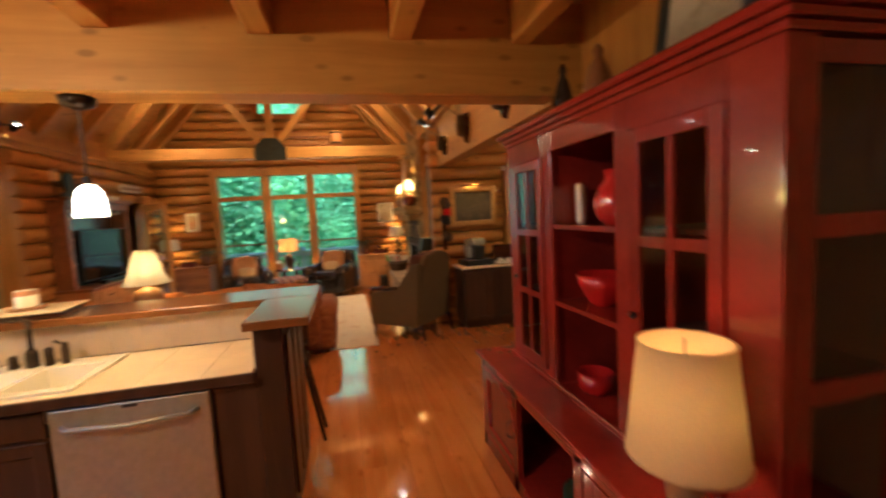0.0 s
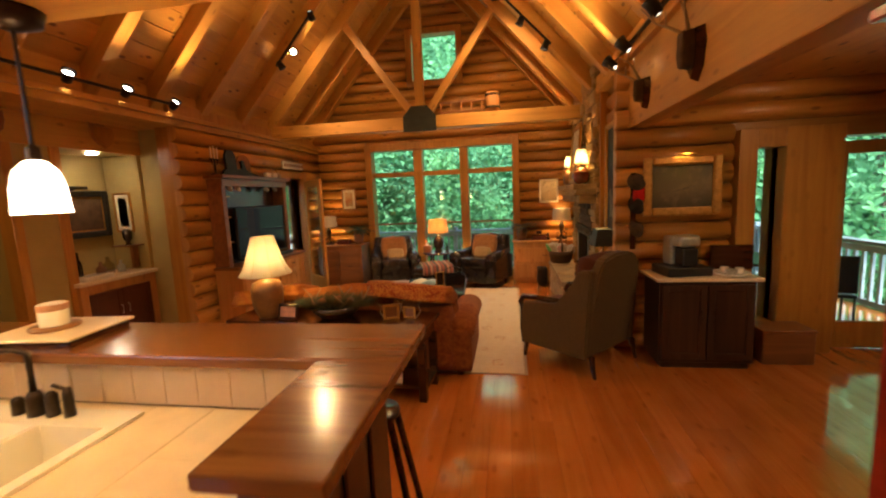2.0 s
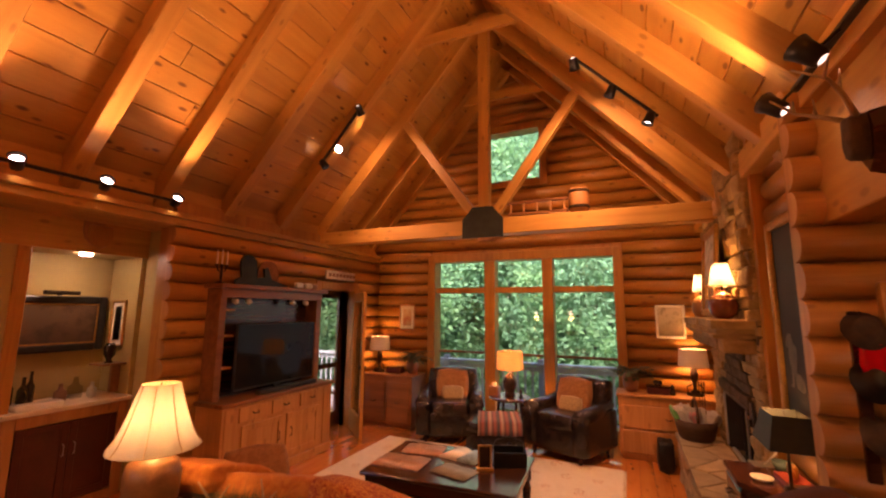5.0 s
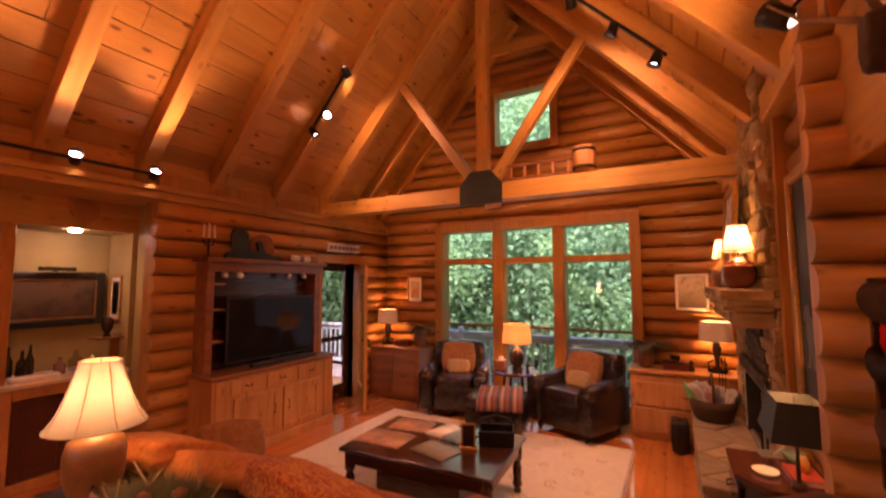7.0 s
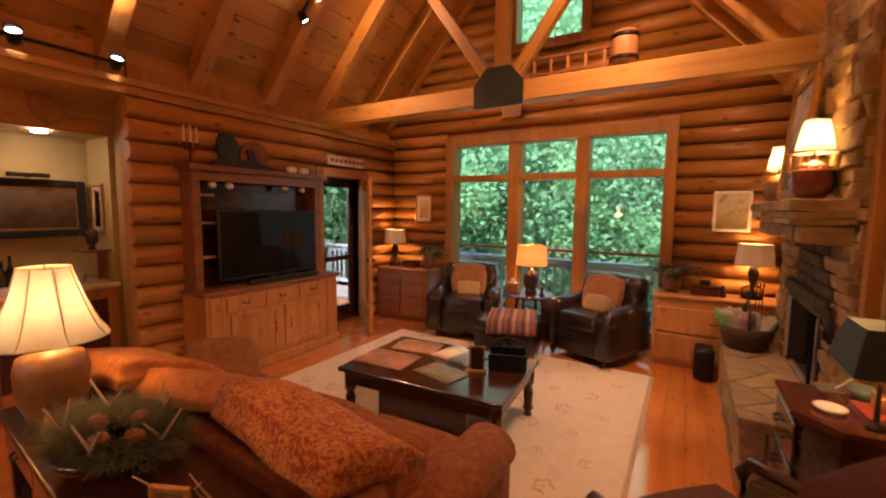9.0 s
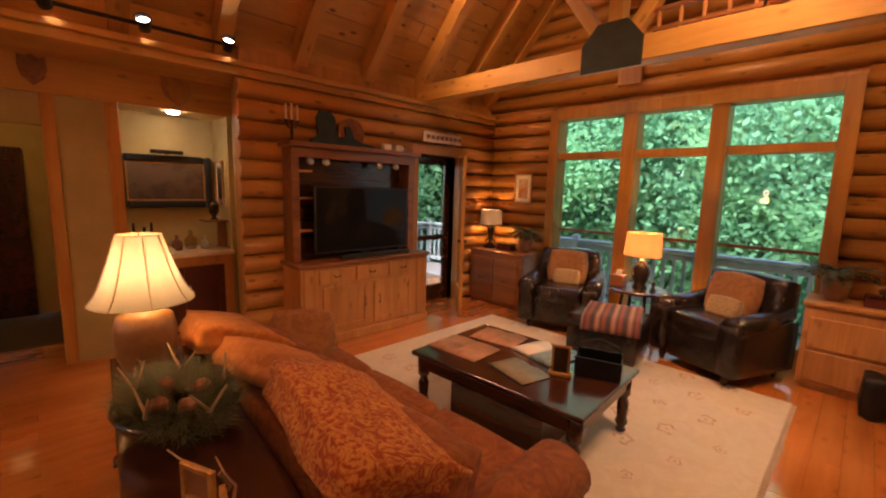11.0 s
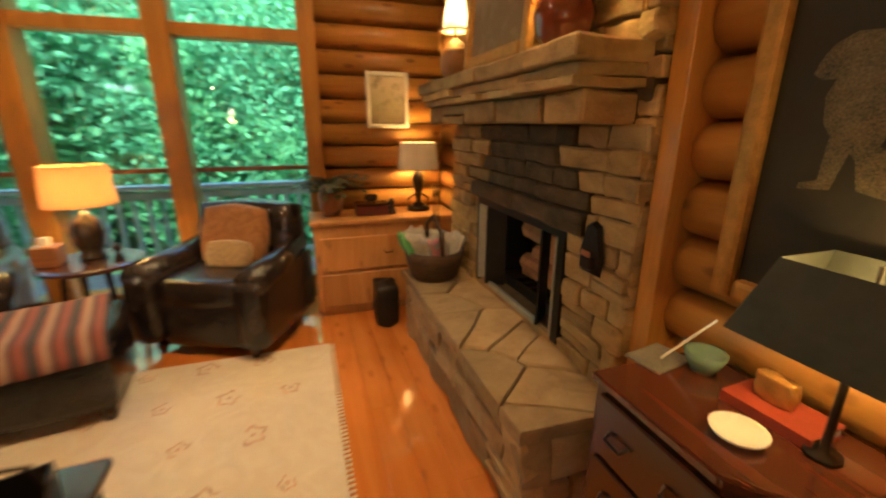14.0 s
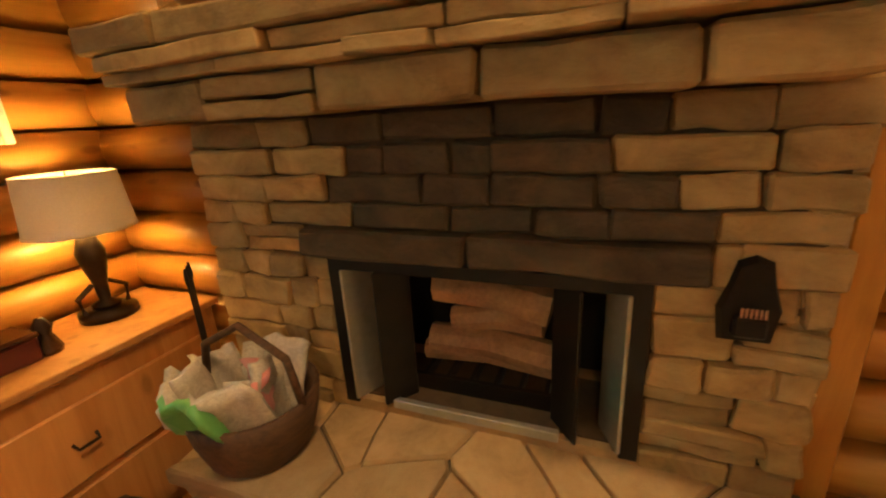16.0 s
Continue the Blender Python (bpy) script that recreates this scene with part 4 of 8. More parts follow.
# mantel of stepped courses and a top slab
MY0, MY1 = 8.31, 10.20
for a, b, c0, c1 in courses(MY0 + 0.05, MY1 - 0.05, 1.51, 1.62, 0.11, 0.11, 0.22, 0.46):
    put_stone(fireplace, Matrix.Translation(((0.60 + RX) / 2, (a + b) / 2, (c0 + c1) / 2)), RX - 0.60, b - a - 0.01, c1 - c0 - 0.006, STONE, "mantel_stone", 0.01)
for a, b, c0, c1 in courses(MY0 + 0.02, MY1 - 0.02, 1.62, 1.70, 0.032, 0.048, 0.2, 0.6):
    xf = 0.56 + srng.uniform(-0.03, 0.02)
    put_stone(fireplace, Matrix.Translation(((xf + RX) / 2, (a + b) / 2, (c0 + c1) / 2)), RX - xf, b - a - 0.008, c1 - c0 - 0.004, STONE, "mantel_stone", 0.008)
for a, b, c0, c1 in courses(MY0, MY1, 1.70, 1.775, 0.075, 0.075, 0.35, 0.75):
    xf = 0.53 + srng.uniform(-0.015, 0.015)
    put_stone(fireplace, Matrix.Translation(((xf + RX) / 2, (a + b) / 2, (c0 + c1) / 2)), RX - xf, b - a - 0.006, c1 - c0 - 0.004, STONE, "mantel_slab", 0.008)
# raised hearth: stone base and irregular flagstones on top
HX = 0.37
hearth = thing("hearth", "raised flagstone hearth before the fireplace", "hearth")
bm = nb()
box(bm, HX + 0.04, 8.24, 0, FX + 0.5, 9.98, 0.452)
part("hearth_core", bm, MORTAR, hearth)
for a, b, c0, c1 in courses(8.20, 10.01, 0.0, 0.41, 0.16, 0.26, 0.22, 0.65):
    put_stone(hearth, Matrix.Translation((HX + 0.05, (a + b) / 2, (c0 + c1) / 2)), 0.11, b - a - 0.006, c1 - c0 - 0.006, SLAB, "stone", 0.025)
for a, b, c0, c1 in courses(HX, FX, 0.0, 0.41, 0.14, 0.24, 0.2, 0.4):
    put_stone(hearth, Matrix.Translation(((a + b) / 2, 8.25, (c0 + c1) / 2)), b - a - 0.01, 0.10, c1 - c0 - 0.012, SLAB)


def flagstones(x0, y0, x1, y1, z, count, seed):
    """Irregular slabs that share a rectangle between them, each cell nearest to one seed point."""
    rr = random.Random(seed)
    pts = [Vector((rr.uniform(x0, x1), y0 + (i + rr.uniform(0.2, 0.8)) * (y1 - y0) / count, 0)) for i in range(count)]
    for p in pts:
        poly = [Vector((x0, y0, 0)), Vector((x1, y0, 0)), Vector((x1, y1, 0)), Vector((x0, y1, 0))]
        for q in pts:
            if q is p:
                continue
            mid, nrm = (p + q) / 2, (q - p).normalized()
            out = []
            for u, v in zip(poly, poly[1:] + poly[:1]):
                du, dv = (u - mid).dot(nrm) + 0.004, (v - mid).dot(nrm) + 0.004
                if du <= 0:
                    out.append(u)
                if (du < 0) != (dv < 0):
                    out.append(u + (v - u) * (du / (du - dv)))
            poly = out
        if len(poly) < 3:
            continue
        ring = []
        for u, v in zip(poly, poly[1:] + poly[:1]):
            for f in (0.0, 0.5):
                w = u.lerp(v, f)
                ring.append(w + Vector((noise.noise(w * 9), noise.noise(w * 9 + Vector((4, 0, 0))), 0)) * 0.018)
        dz = rr.uniform(-0.006, 0.008)
        bm = nb()
        rings = [[bm.verts.new((w.x + (p.x - w.x) * k, w.y + (p.y - w.y) * k, z + h + dz)) for w in ring] for h, k in ((-0.06, 0.0), (-0.012, 0.0), (0.0, 0.05))]
        for lo, hi in zip(rings, rings[1:]):
            for i in range(len(ring)):
                bm.faces.new((lo[i], lo[(i + 1) % len(ring)], hi[(i + 1) % len(ring)], hi[i]))
        c = bm.verts.new((p.x, p.y, z + dz + rr.uniform(0, 0.006)))
        for i in range(len(ring)):
            bm.faces.new((rings[-1][i], rings[-1][(i + 1) % len(ring)], c))
        part("flagstone", bm, SLAB, hearth)


flagstones(HX - 0.02, 8.19, FX + 0.02, 10.03, 0.47, 13, 4)
bm = nb()
box(bm, FX, BOX[0], 0.44, 1.30, BOX[1], 0.512)
part("firebox_floor", bm, SLAB, hearth)
firebox = thing("firebox", "black metal firebox with open folding glass doors", "firebox")
bm = nb()
box(bm, 1.20, BOX[0], 0.44, 1.24, BOX[1], 1.2)
box(bm, FX + 0.1, BOX[0] - 0.04, 0.46, 1.24, BOX[0], 1.2)
box(bm, FX + 0.1, BOX[1], 0.46, 1.24, BOX[1] + 0.04, 1.2)
box(bm, FX + 0.1, BOX[0], 1.12, 1.24, BOX[1], 1.16)
part("liner", bm, FIREBLACK, firebox)
bm = nb()
box(bm, FX - 0.01, BOX[0], BOX[2] - 0.02, FX + 0.03, BOX[0] + 0.05, BOX[3])
box(bm, FX - 0.01, BOX[1] - 0.05, BOX[2] - 0.02, FX + 0.03, BOX[1], BOX[3])
box(bm, FX - 0.01, BOX[0] + 0.05, BOX[3] - 0.04, FX + 0.03, BOX[1] - 0.05, BOX[3])
part("surround", bm, BLACK, firebox)
bm = nb()
box(bm, FX - 0.005, BOX[0] + 0.22, BOX[2] - 0.02, FX + 0.02, BOX[1] - 0.19, BOX[2] + 0.015, 0.003)
part("sill_track", bm, STEEL, firebox, "bright metal door track")
for y0, ang, mt in ((BOX[1] - 0.05, -70, STEEL), (BOX[1] - 0.17, -110, BLACK), (BOX[0] + 0.05, 70, STEEL), (BOX[0] + 0.17, 110, BLACK)):
    bm = nb()
    box(bm, 0, -0.006, 0, 0.13, 0.006, 0.5, 0.003)
    ob = part("folding_door", bm, mt, firebox)
    ob.matrix_basis = pose(FX - 0.02, y0, BOX[2], 0, 0, ang * 0.35)
for i, (y, z, rr, ln, tilt) in enumerate(((9.14, 0.66, 0.065, 0.46, 4), (9.12, 0.76, 0.06, 0.34, -5), (9.13, 0.88, 0.085, 0.42, 6), (9.16, 0.60, 0.05, 0.5, 0))):
    bm = nb()
    tube(bm, [(0, -ln / 2, 0), (0.01, 0, 0.015), (0, ln / 2, 0)], rr, 9, rr * 0.85)
    ob = solid("firewood_log", bm, BRICK, "split firewood log stacked in the grate", "log", "logs in the grate")
    ob.matrix_basis = pose(1.02 + 0.03 * (i % 2), y, z, tilt, 0, 0)
bm = nb()
for i in range(6):
    box(bm, 0.9, 8.92 + i * 0.09, 0.52, 1.15, 8.935 + i * 0.09, 0.56)
box(bm, 0.9, 8.88, 0.512, 0.92, 9.40, 0.58)
solid("fire_grate", bm, BLACK, "black iron grate in the firebox", "grate")
# cast match holder on the stones
mh = thing("match_holder", "dark cast-iron wall match holder on the stones", "match holder", (FX - 0.01, 8.45, 1.03))
mh.matrix_basis = mh.matrix_basis @ Matrix.Diagonal((0.7, 0.78, 0.78, 1))
bm = nb()
pts = [(-0.07, -0.13), (0.07, -0.13), (0.085, -0.02), (0.06, 0.06), (0.045, 0.13), (0, 0.15), (-0.045, 0.13), (-0.06, 0.06), (-0.085, -0.02)]
f = [bm.verts.new((0.0, a, b)) for a, b in pts]
bk = [bm.verts.new((-0.03, a * 0.88, b * 0.9)) for a, b in pts]
bm.faces.new(f), bm.faces.new(bk[::-1])
for i in range(len(pts)):
    bm.faces.new((f[i], f[(i + 1) % len(pts)], bk[(i + 1) % len(pts)], bk[i]))
part("plaque", bm, BLACK, mh)
bm = nb()
box(bm, -0.06, -0.045, -0.10, -0.02, 0.045, -0.03, 0.01)
part("pocket", bm, BLACK, mh)
bm = nb()
for i in range(6):
    box(bm, -0.06, -0.035 + i * 0.012, -0.03, -0.055, -0.029 + i * 0.012, 0.0)
part("matches", bm, PAPER_RED, mh, "bundle of matches")

# vertical boards beside the fireplace
bm = nb()
box(bm, RX - 0.18, FY0 - 0.085, 0.0, RX + 0.02, FY0 - 0.005, 3.2, 0.004)
solid("trim_fireplace", bm, TRIM, "pine board where the stone meets the logs", "trim", kind="structure")

# ---- lamps ----


def table_lamp(name, label, loc, base, base_mat, shade, shade_mat_, watts, group="", seg=24, pleats=False, square=False, bulb_z=None, extra=None):
    """A lamp with a turned base, a harp, a bulb and an open cloth shade; shade: (radius below, z below, radius above, z above)."""
    t = thing(name, label, "lamp", loc, 0, group)
    bm = nb()
    lathe(bm, base, seg=20)
    part("base", bm, base_mat, t, "", True)
    r0, z0, r1, z1 = shade
    bm = nb()
    rings = []
    n = 4 if square else seg
    steps = 7
    for i in range(steps + 1):
        f = i / steps
        r = r0 + (r1 - r0) * (f ** 0.7 if pleats else f)
        ring = []
        for k in range(n):
            a = 2 * math.pi * (k + (0.5 if square else 0)) / n
            rr = r * (1.0 + (0.025 * math.cos(a * 8) if pleats else 0)) * (1.41 if square else 1)
            ring.append(bm.verts.new((rr * math.cos(a), rr * math.sin(a) * (0.72 if square else 1), z0 + (z1 - z0) * f)))
        rings.append(ring)
    for p, q in zip(rings, rings[1:]):
        for k in range(n):
            bm.faces.new((p[k], p[(k + 1) % n], q[(k + 1) % n], q[k]))
    sh = part("shade", bm, shade_mat_, t, "", not square)
    if pleats:
        for k in range(8):
            a = 2 * math.pi * k / 8
            pts = [((r0 + (r1 - r0) * (i / steps) ** 0.7) * 1.03 * math.cos(a), (r0 + (r1 - r0) * (i / steps) ** 0.7) * 1.03 * math.sin(a), z0 + (z1 - z0) * i / steps) for i in range(steps + 1)]
            bm = nb()
            tube(bm, pts, 0.004, 5)
            part("rib", bm, CREAM, sh)
    for r, z in ((r0, z0), (r1, z1)):
        if not square:
            bm = nb()
            pts = [(r * math.cos(2 * math.pi * k / 24), r * math.sin(2 * math.pi * k / 24), z) for k in range(25)]
            tube(bm, pts, 0.004, 5)
            part("rim", bm, shade_mat_, t)
    zb = bulb_z or (z0 + z1) / 2
    bm = nb()
    bmesh.ops.create_uvsphere(bm, u_segments=10, v_segments=7, radius=0.025, matrix=Matrix.Translation((0, 0, zb)))
    part("bulb", bm, BULB, t, "", True)
    bm = nb()
    tube(bm, [(0, 0, base[-1][1]), (0, 0, zb - 0.02)], 0.008, 6)
    tube(bm, [(0, 0, zb + 0.02), (0, 0, z1 + 0.01)], 0.003, 5)
    part("stem", bm, BRONZE, t)
    point_light("lamp_light", (loc[0], loc[1], loc[2] + zb), watts, 0.045)
    return t


URN = [(0.075, 0), (0.08, 0.02), (0.06, 0.04), (0.09, 0.10), (0.105, 0.18), (0.09, 0.25), (0.05, 0.29), (0.03, 0.31), (0.015, 0.33)]
JAR = [(0.085, 0), (0.10, 0.02), (0.135, 0.10), (0.14, 0.20), (0.125, 0.25), (0.07, 0.27), (0.02, 0.28), (0.015, 0.30)]
FIGURE = [(0.05, 0), (0.05, 0.015), (0.02, 0.03), (0.025, 0.10), (0.04, 0.16), (0.05, 0.23), (0.035, 0.28), (0.028, 0.30), (0.012, 0.33)]

# ---- helpers for furniture ----


def turned_leg(h, r):
    return [(r * 0.7, 0), (r * 0.8, 0.03 * h), (r * 0.55, 0.08 * h), (r, 0.16 * h), (r * 0.75, 0.24 * h), (r * 0.9, 0.5 * h), (r * 0.6, 0.6 * h), (r, 0.66 * h), (r, h)]


def panel_door(parent, m, w, h, mat, handle=None, panel_mat=None):
    """A framed cabinet door in the xz plane at m, its face towards -y."""
    bm = nb()
    s = min(0.06, w * 0.18)
    box(bm, 0, -0.02, 0, s, 0, h, 0.003)
    box(bm, w - s, -0.02, 0, w, 0, h, 0.003)
    box(bm, s, -0.02, 0, w - s, 0, s, 0.003)
    box(bm, s, -0.02, h - s, w - s, 0, h, 0.003)
    box(bm, s, -0.008, s, w - s, 0, h - s)
    d = part("door", bm, mat, parent)
    d.matrix_basis = m
    if handle is not None:
        bm = nb()
        tube(bm, [(handle[0], -0.02, handle[1]), (handle[0], -0.045, handle[1] + 0.01), (handle[0], -0.045, handle[1] + 0.09), (handle[0], -0.02, handle[1] + 0.10)], 0.006, 6)
        part("handle", bm, handle[2], d, "metal pull")
    return d


def drawer(parent, m, w, h, mat, hmat=BRONZE, knobs=1):
    bm = nb()
    box(bm, 0, -0.018, 0, w, 0, h, 0.005)
    d = part("drawer", bm, mat, parent)
    d.matrix_basis = m
    for i in range(knobs):
        cx = w * (i + 0.5) / knobs
        bm = nb()
        tube(bm, [(cx - 0.035, -0.018, h / 2 + 0.01), (cx - 0.03, -0.04, h / 2 - 0.005), (cx + 0.03, -0.04, h / 2 - 0.005), (cx + 0.035, -0.018, h / 2 + 0.01)], 0.006, 6)
        part("handle", bm, hmat, d, "dark bail pull")
    return d


def framed_picture(name, label, m, w, h, fw, frame_mat, paint, depth=0.035, mat_board=None):
    """A picture in the xz plane at m (its centre), facing -y."""
    t = thing(name, label, "picture")
    t.matrix_basis = m
    bm = nb()
    for x0, x1, z0, z1 in ((-w / 2, -w / 2 + fw, -h / 2, h / 2), (w / 2 - fw, w / 2, -h / 2, h / 2), (-w / 2 + fw, w / 2 - fw, -h / 2, -h / 2 + fw), (-w / 2 + fw, w / 2 - fw, h / 2 - fw, h / 2)):
        box(bm, x0, -depth, z0, x1, 0, z1, fw * 0.25, 2)
    part("frame", bm, frame_mat, t)
    if mat_board:
        bm = nb()
        k = min(w, h) * 0.16
        box(bm, -w / 2 + fw * 0.9, -depth * 0.4, -h / 2 + fw * 0.9, w / 2 - fw * 0.9, -0.006, h / 2 - fw * 0.9)
        part("mat_board", bm, mat_board, t)
        fw2 = fw + k
        bm = nb()
        box(bm, -w / 2 + fw2, -depth * 0.5, -h / 2 + fw2, w / 2 - fw2, -0.01, h / 2 - fw2)
    else:
        bm = nb()
        box(bm, -w / 2 + fw * 0.9, -depth * 0.45, -h / 2 + fw * 0.9, w / 2 - fw * 0.9, -0.004, h / 2 - fw * 0.9)
    part("canvas", bm, paint, t)
    return t


def painting_mat(name, top, mid, low, blot=(0.2, 0.15, 0.08), z_lo=-0.25, z_hi=0.25, blot_scale=6):
    m, nt, bs = material(name)
    tc = nt.nodes.new("ShaderNodeTexCoord").outputs["Object"]
    sep = nt.nodes.new("ShaderNodeSeparateXYZ")
    nt.links.new(tc, sep.inputs[0])
    mr = nt.nodes.new("ShaderNodeMapRange")
    mr.inputs[1].default_value, mr.inputs[2].default_value = z_lo, z_hi
    nt.links.new(sep.outputs[2], mr.inputs[0])
    col = ramp(nt, mr.outputs[0], [(0.0, low), (0.45, mid), (1.0, top)])
    n = noise_tex(nt, tc, blot_scale, 5, 0.6)
    col = mix_rgb(nt, ramp(nt, n, [(0.5, (0, 0, 0)), (0.62, (0.8, 0.8, 0.8))]), col, blot)
    nt.links.new(col, bs.inputs["Base Color"])
    bs.inputs["Roughness"].default_value = 0.65
    return m


P_GOLD = painting_mat("dark_seascape", (0.06, 0.05, 0.025), (0.10, 0.075, 0.035), (0.04, 0.028, 0.014), (0.14, 0.10, 0.05))
P_NICHE = painting_mat("sporting_scene", (0.16, 0.10, 0.05), (0.13, 0.075, 0.035), (0.07, 0.035, 0.018), (0.05, 0.028, 0.014), blot_scale=4)
P_DOG = painting_mat("dark_oil", (0.016, 0.012, 0.006), (0.014, 0.010, 0.005), (0.022, 0.016, 0.009), (0.009, 0.007, 0.004), -0.6, 0.6, 3)
P_LAND = painting_mat("landscape_print", (0.6, 0.5, 0.36), (0.42, 0.34, 0.22), (0.2, 0.14, 0.07), (0.25, 0.2, 0.12), -0.15, 0.15, 10)
P_BIRD = painting_mat("game_bird_print", (0.62, 0.5, 0.34), (0.5, 0.28, 0.12), (0.4, 0.3, 0.18), (0.4, 0.1, 0.04), -0.15, 0.15, 7)

# ---- great room: sofa ----
SX0, SX1, SY0, SY1 = -3.04, -0.70, 6.19, 7.26
sofa = thing("sofa", "rust chenille roll-arm sofa with loose cushions", "sofa", ((SX0 + SX1) / 2, (SY0 + SY1) / 2, 0))
W, D = SX1 - SX0, SY1 - SY0
bm = nb()
puff(bm, pose(0, 0, 0.24), W - 0.30, D - 0.06, 0.36, 0.10, 0.01)
part("seat_base", bm, SOFA, sofa, "", True)
bm = nb()
puff(bm, pose(0, -D / 2 + 0.13, 0.45, -6, 0, 0), W - 0.34, 0.24, 0.72, 0.16, 0.02)
part("backrest", bm, SOFA, sofa, "", True)
for s in (-1, 1):
    bm = nb()
    puff(bm, pose(s * (W / 2 - 0.12), 0.02, 0.30), 0.22, D - 0.06, 0.50, 0.10, 0.01)
    part("arm", bm, SOFA, sofa, "", True)
    bm = nb()
    tube(bm, [(s * (W / 2 - 0.11), -D / 2 + 0.06, 0.54), (s * (W / 2 - 0.11), 0, 0.55), (s * (W / 2 - 0.11), D / 2 - 0.06, 0.54)], 0.135, 18, 0.145)
    part("arm_roll", bm, SOFA, sofa, "", True)
for i in range(3):
    cx = -0.67 + i * 0.67
    bm = nb()
    puff(bm, pose(cx, 0.12, 0.46), 0.67, 0.66, 0.20, 0.28, 0.03, seed=i)
    part("seat_cushion", bm, SOFA, sofa, "", True)
    bm = nb()
    puff(bm, pose(cx, -0.16, 0.66, -18, 0, (2, -3, 1)[i]), 0.64, 0.26, 0.46, 0.34, 0.06, seed=i + 4)
    part("back_cushion", bm, SOFA, sofa, "", True)
for sx in (-1, 1):
    for sy in (-1, 1):
        bm = nb()
        box(bm, sx * (W / 2 - 0.12) - 0.03, sy * (D / 2 - 0.1) - 0.03, 0, sx * (W / 2 - 0.12) + 0.03, sy * (D / 2 - 0.1) + 0.03, 0.09, 0.008)
        part("foot", bm, DARKWOOD, sofa)
for i, (x, y, z, rx, ry, rz, w_, lab) in enumerate(((-1.28, 6.46, 0.76, 66, 4, -7, 0.80, "gold and rust paisley cushion flopped over the sofa back"),
                                                (-2.02, 6.52, 0.715, 60, -4, 6, 0.72, "rust paisley cushion flopped over the sofa back"),
                                                (-2.70, 6.46, 0.735, 68, -7, -6, 0.78, "gold and rust paisley cushion slumped at the sofa end"))):
    bm = nb()
    puff(bm, Matrix(), w_, 0.15, 0.54, 0.17, 0.10, seed=i)
    for v in bm.verts:
        v.co.y += 0.018 * noise.noise(v.co * 9 + Vector((i * 7, 0, 0)))
        v.co.y -= 0.05 * (v.co.z / 0.28) ** 2
    ob = solid("throw_cushion", bm, CUSH_GOLD if i else CUSH, lab, "cushion", "cushions on the sofa", smooth=True)
    ob.matrix_basis = pose(x, y, z, rx, ry, rz)
bm = nb()
puff(bm, Matrix(), 0.46, 0.15, 0.40, 0.40, 0.05, seed=9)
ob = solid("throw_cushion", bm, TAN, "tan cushion at the sofa's far arm", "cushion", smooth=True)
ob.matrix_basis = pose(-2.80, 6.93, 0.55, -30, 0, 50)

sofa.matrix_basis = sofa.matrix_basis @ Matrix.Diagonal((1, 1, 0.82, 1))

# ---- console table behind the sofa ----
CX0, CX1, CY0, CY1, CZ = -2.87, -1.03, 5.86, 6.27, 0.66
console = thing("console_table", "dark wooden console table with a low shelf behind the sofa", "table", (CX0, CY0, 0), -5)
cw, cd = CX1 - CX0, CY1 - CY0
bm = nb()
box(bm, -0.03, -0.03, CZ - 0.035, cw + 0.03, cd + 0.02, CZ, 0.008, 2)
part("tabletop", bm, DARKWOOD, console)
bm = nb()
box(bm, 0.02, 0.0, CZ - 0.17, cw - 0.02, cd - 0.02, CZ - 0.035)
part("apron", bm, DARKWOOD, console)
for i in range(3):
    drawer(console, Matrix.Translation((0.10 + i * (cw - 0.17) / 3, 0.0, CZ - 0.155)), (cw - 0.26) / 3, 0.11, MIDWOOD, BRONZE)
for x in (0.0, cw / 3, 2 * cw / 3, cw - 0.07):
    for y in (0.0, cd - 0.07):
        bm = nb()
        box(bm, x, y, 0, x + 0.07, y + 0.06, CZ - 0.17, 0.006)
        part("leg", bm, DARKWOOD, console)
bm = nb()
box(bm, 0.0, 0.02, 0.10, cw, cd - 0.02, 0.13, 0.004)
part("shelf", bm, DARKWOOD, console)
for i, (x, y, sx, sy, sz, mt, lab) in enumerate(((-2.72, 5.90, 0.36, 0.28, 0.035, PAPER, "stack of white magazines on the console shelf"), (-2.70, 5.91, 0.30, 0.24, 0.10, BLACKPL, "black box on the console shelf"),
                                                 (-2.2, 5.86, 0.36, 0.25, 0.30, MIDWOOD, "brown leather box on the console shelf"))):
    bm = nb()
    z0 = 0.13 + (0.035 if i == 1 else 0)
    box(bm, x, y, z0, x + sx, y + sy, z0 + sz, 0.006)
    solid("shelf_box" if i else "magazine_stack", bm, mt, lab, "box" if i else "magazines")
for i in range(2):
    bm = nb()
    box(bm, 0, 0, 0, 0.13, 0.012, 0.24, 0.003)
    ob = solid("greeting_card", bm, PAPER, "white card leaning on the console shelf", "card", "cards")
    ob.matrix_basis = pose(-1.56 + i * 0.17, 5.79 - i * 0.015, 0.131, -12, 0, 0)
table_lamp("table_lamp", "tan ceramic jar lamp with a lit cream bell shade", (-2.54, 5.96, CZ), [(r, h * 1.28) for r, h in JAR], CERAMIC, (0.225, 0.40, 0.095, 0.74), SHADE_CREAM, 6.5, pleats=True, bulb_z=0.55)
bm = nb()
box(bm, -0.10, -0.012, 0, 0.10, 0.0, 0.14, 0.004)
ob = tagged(part("photo_frame", bm, DARKWOOD), "small dark photo frame by the console lamp", "frame")
ob.matrix_basis = pose(-2.30, 5.86, CZ + 0.002, -14, 0, -6)
bm = nb()
box(bm, -0.075, -0.016, 0.025, 0.075, -0.012, 0.115)
part("print", bm, PAPER_RED, ob)

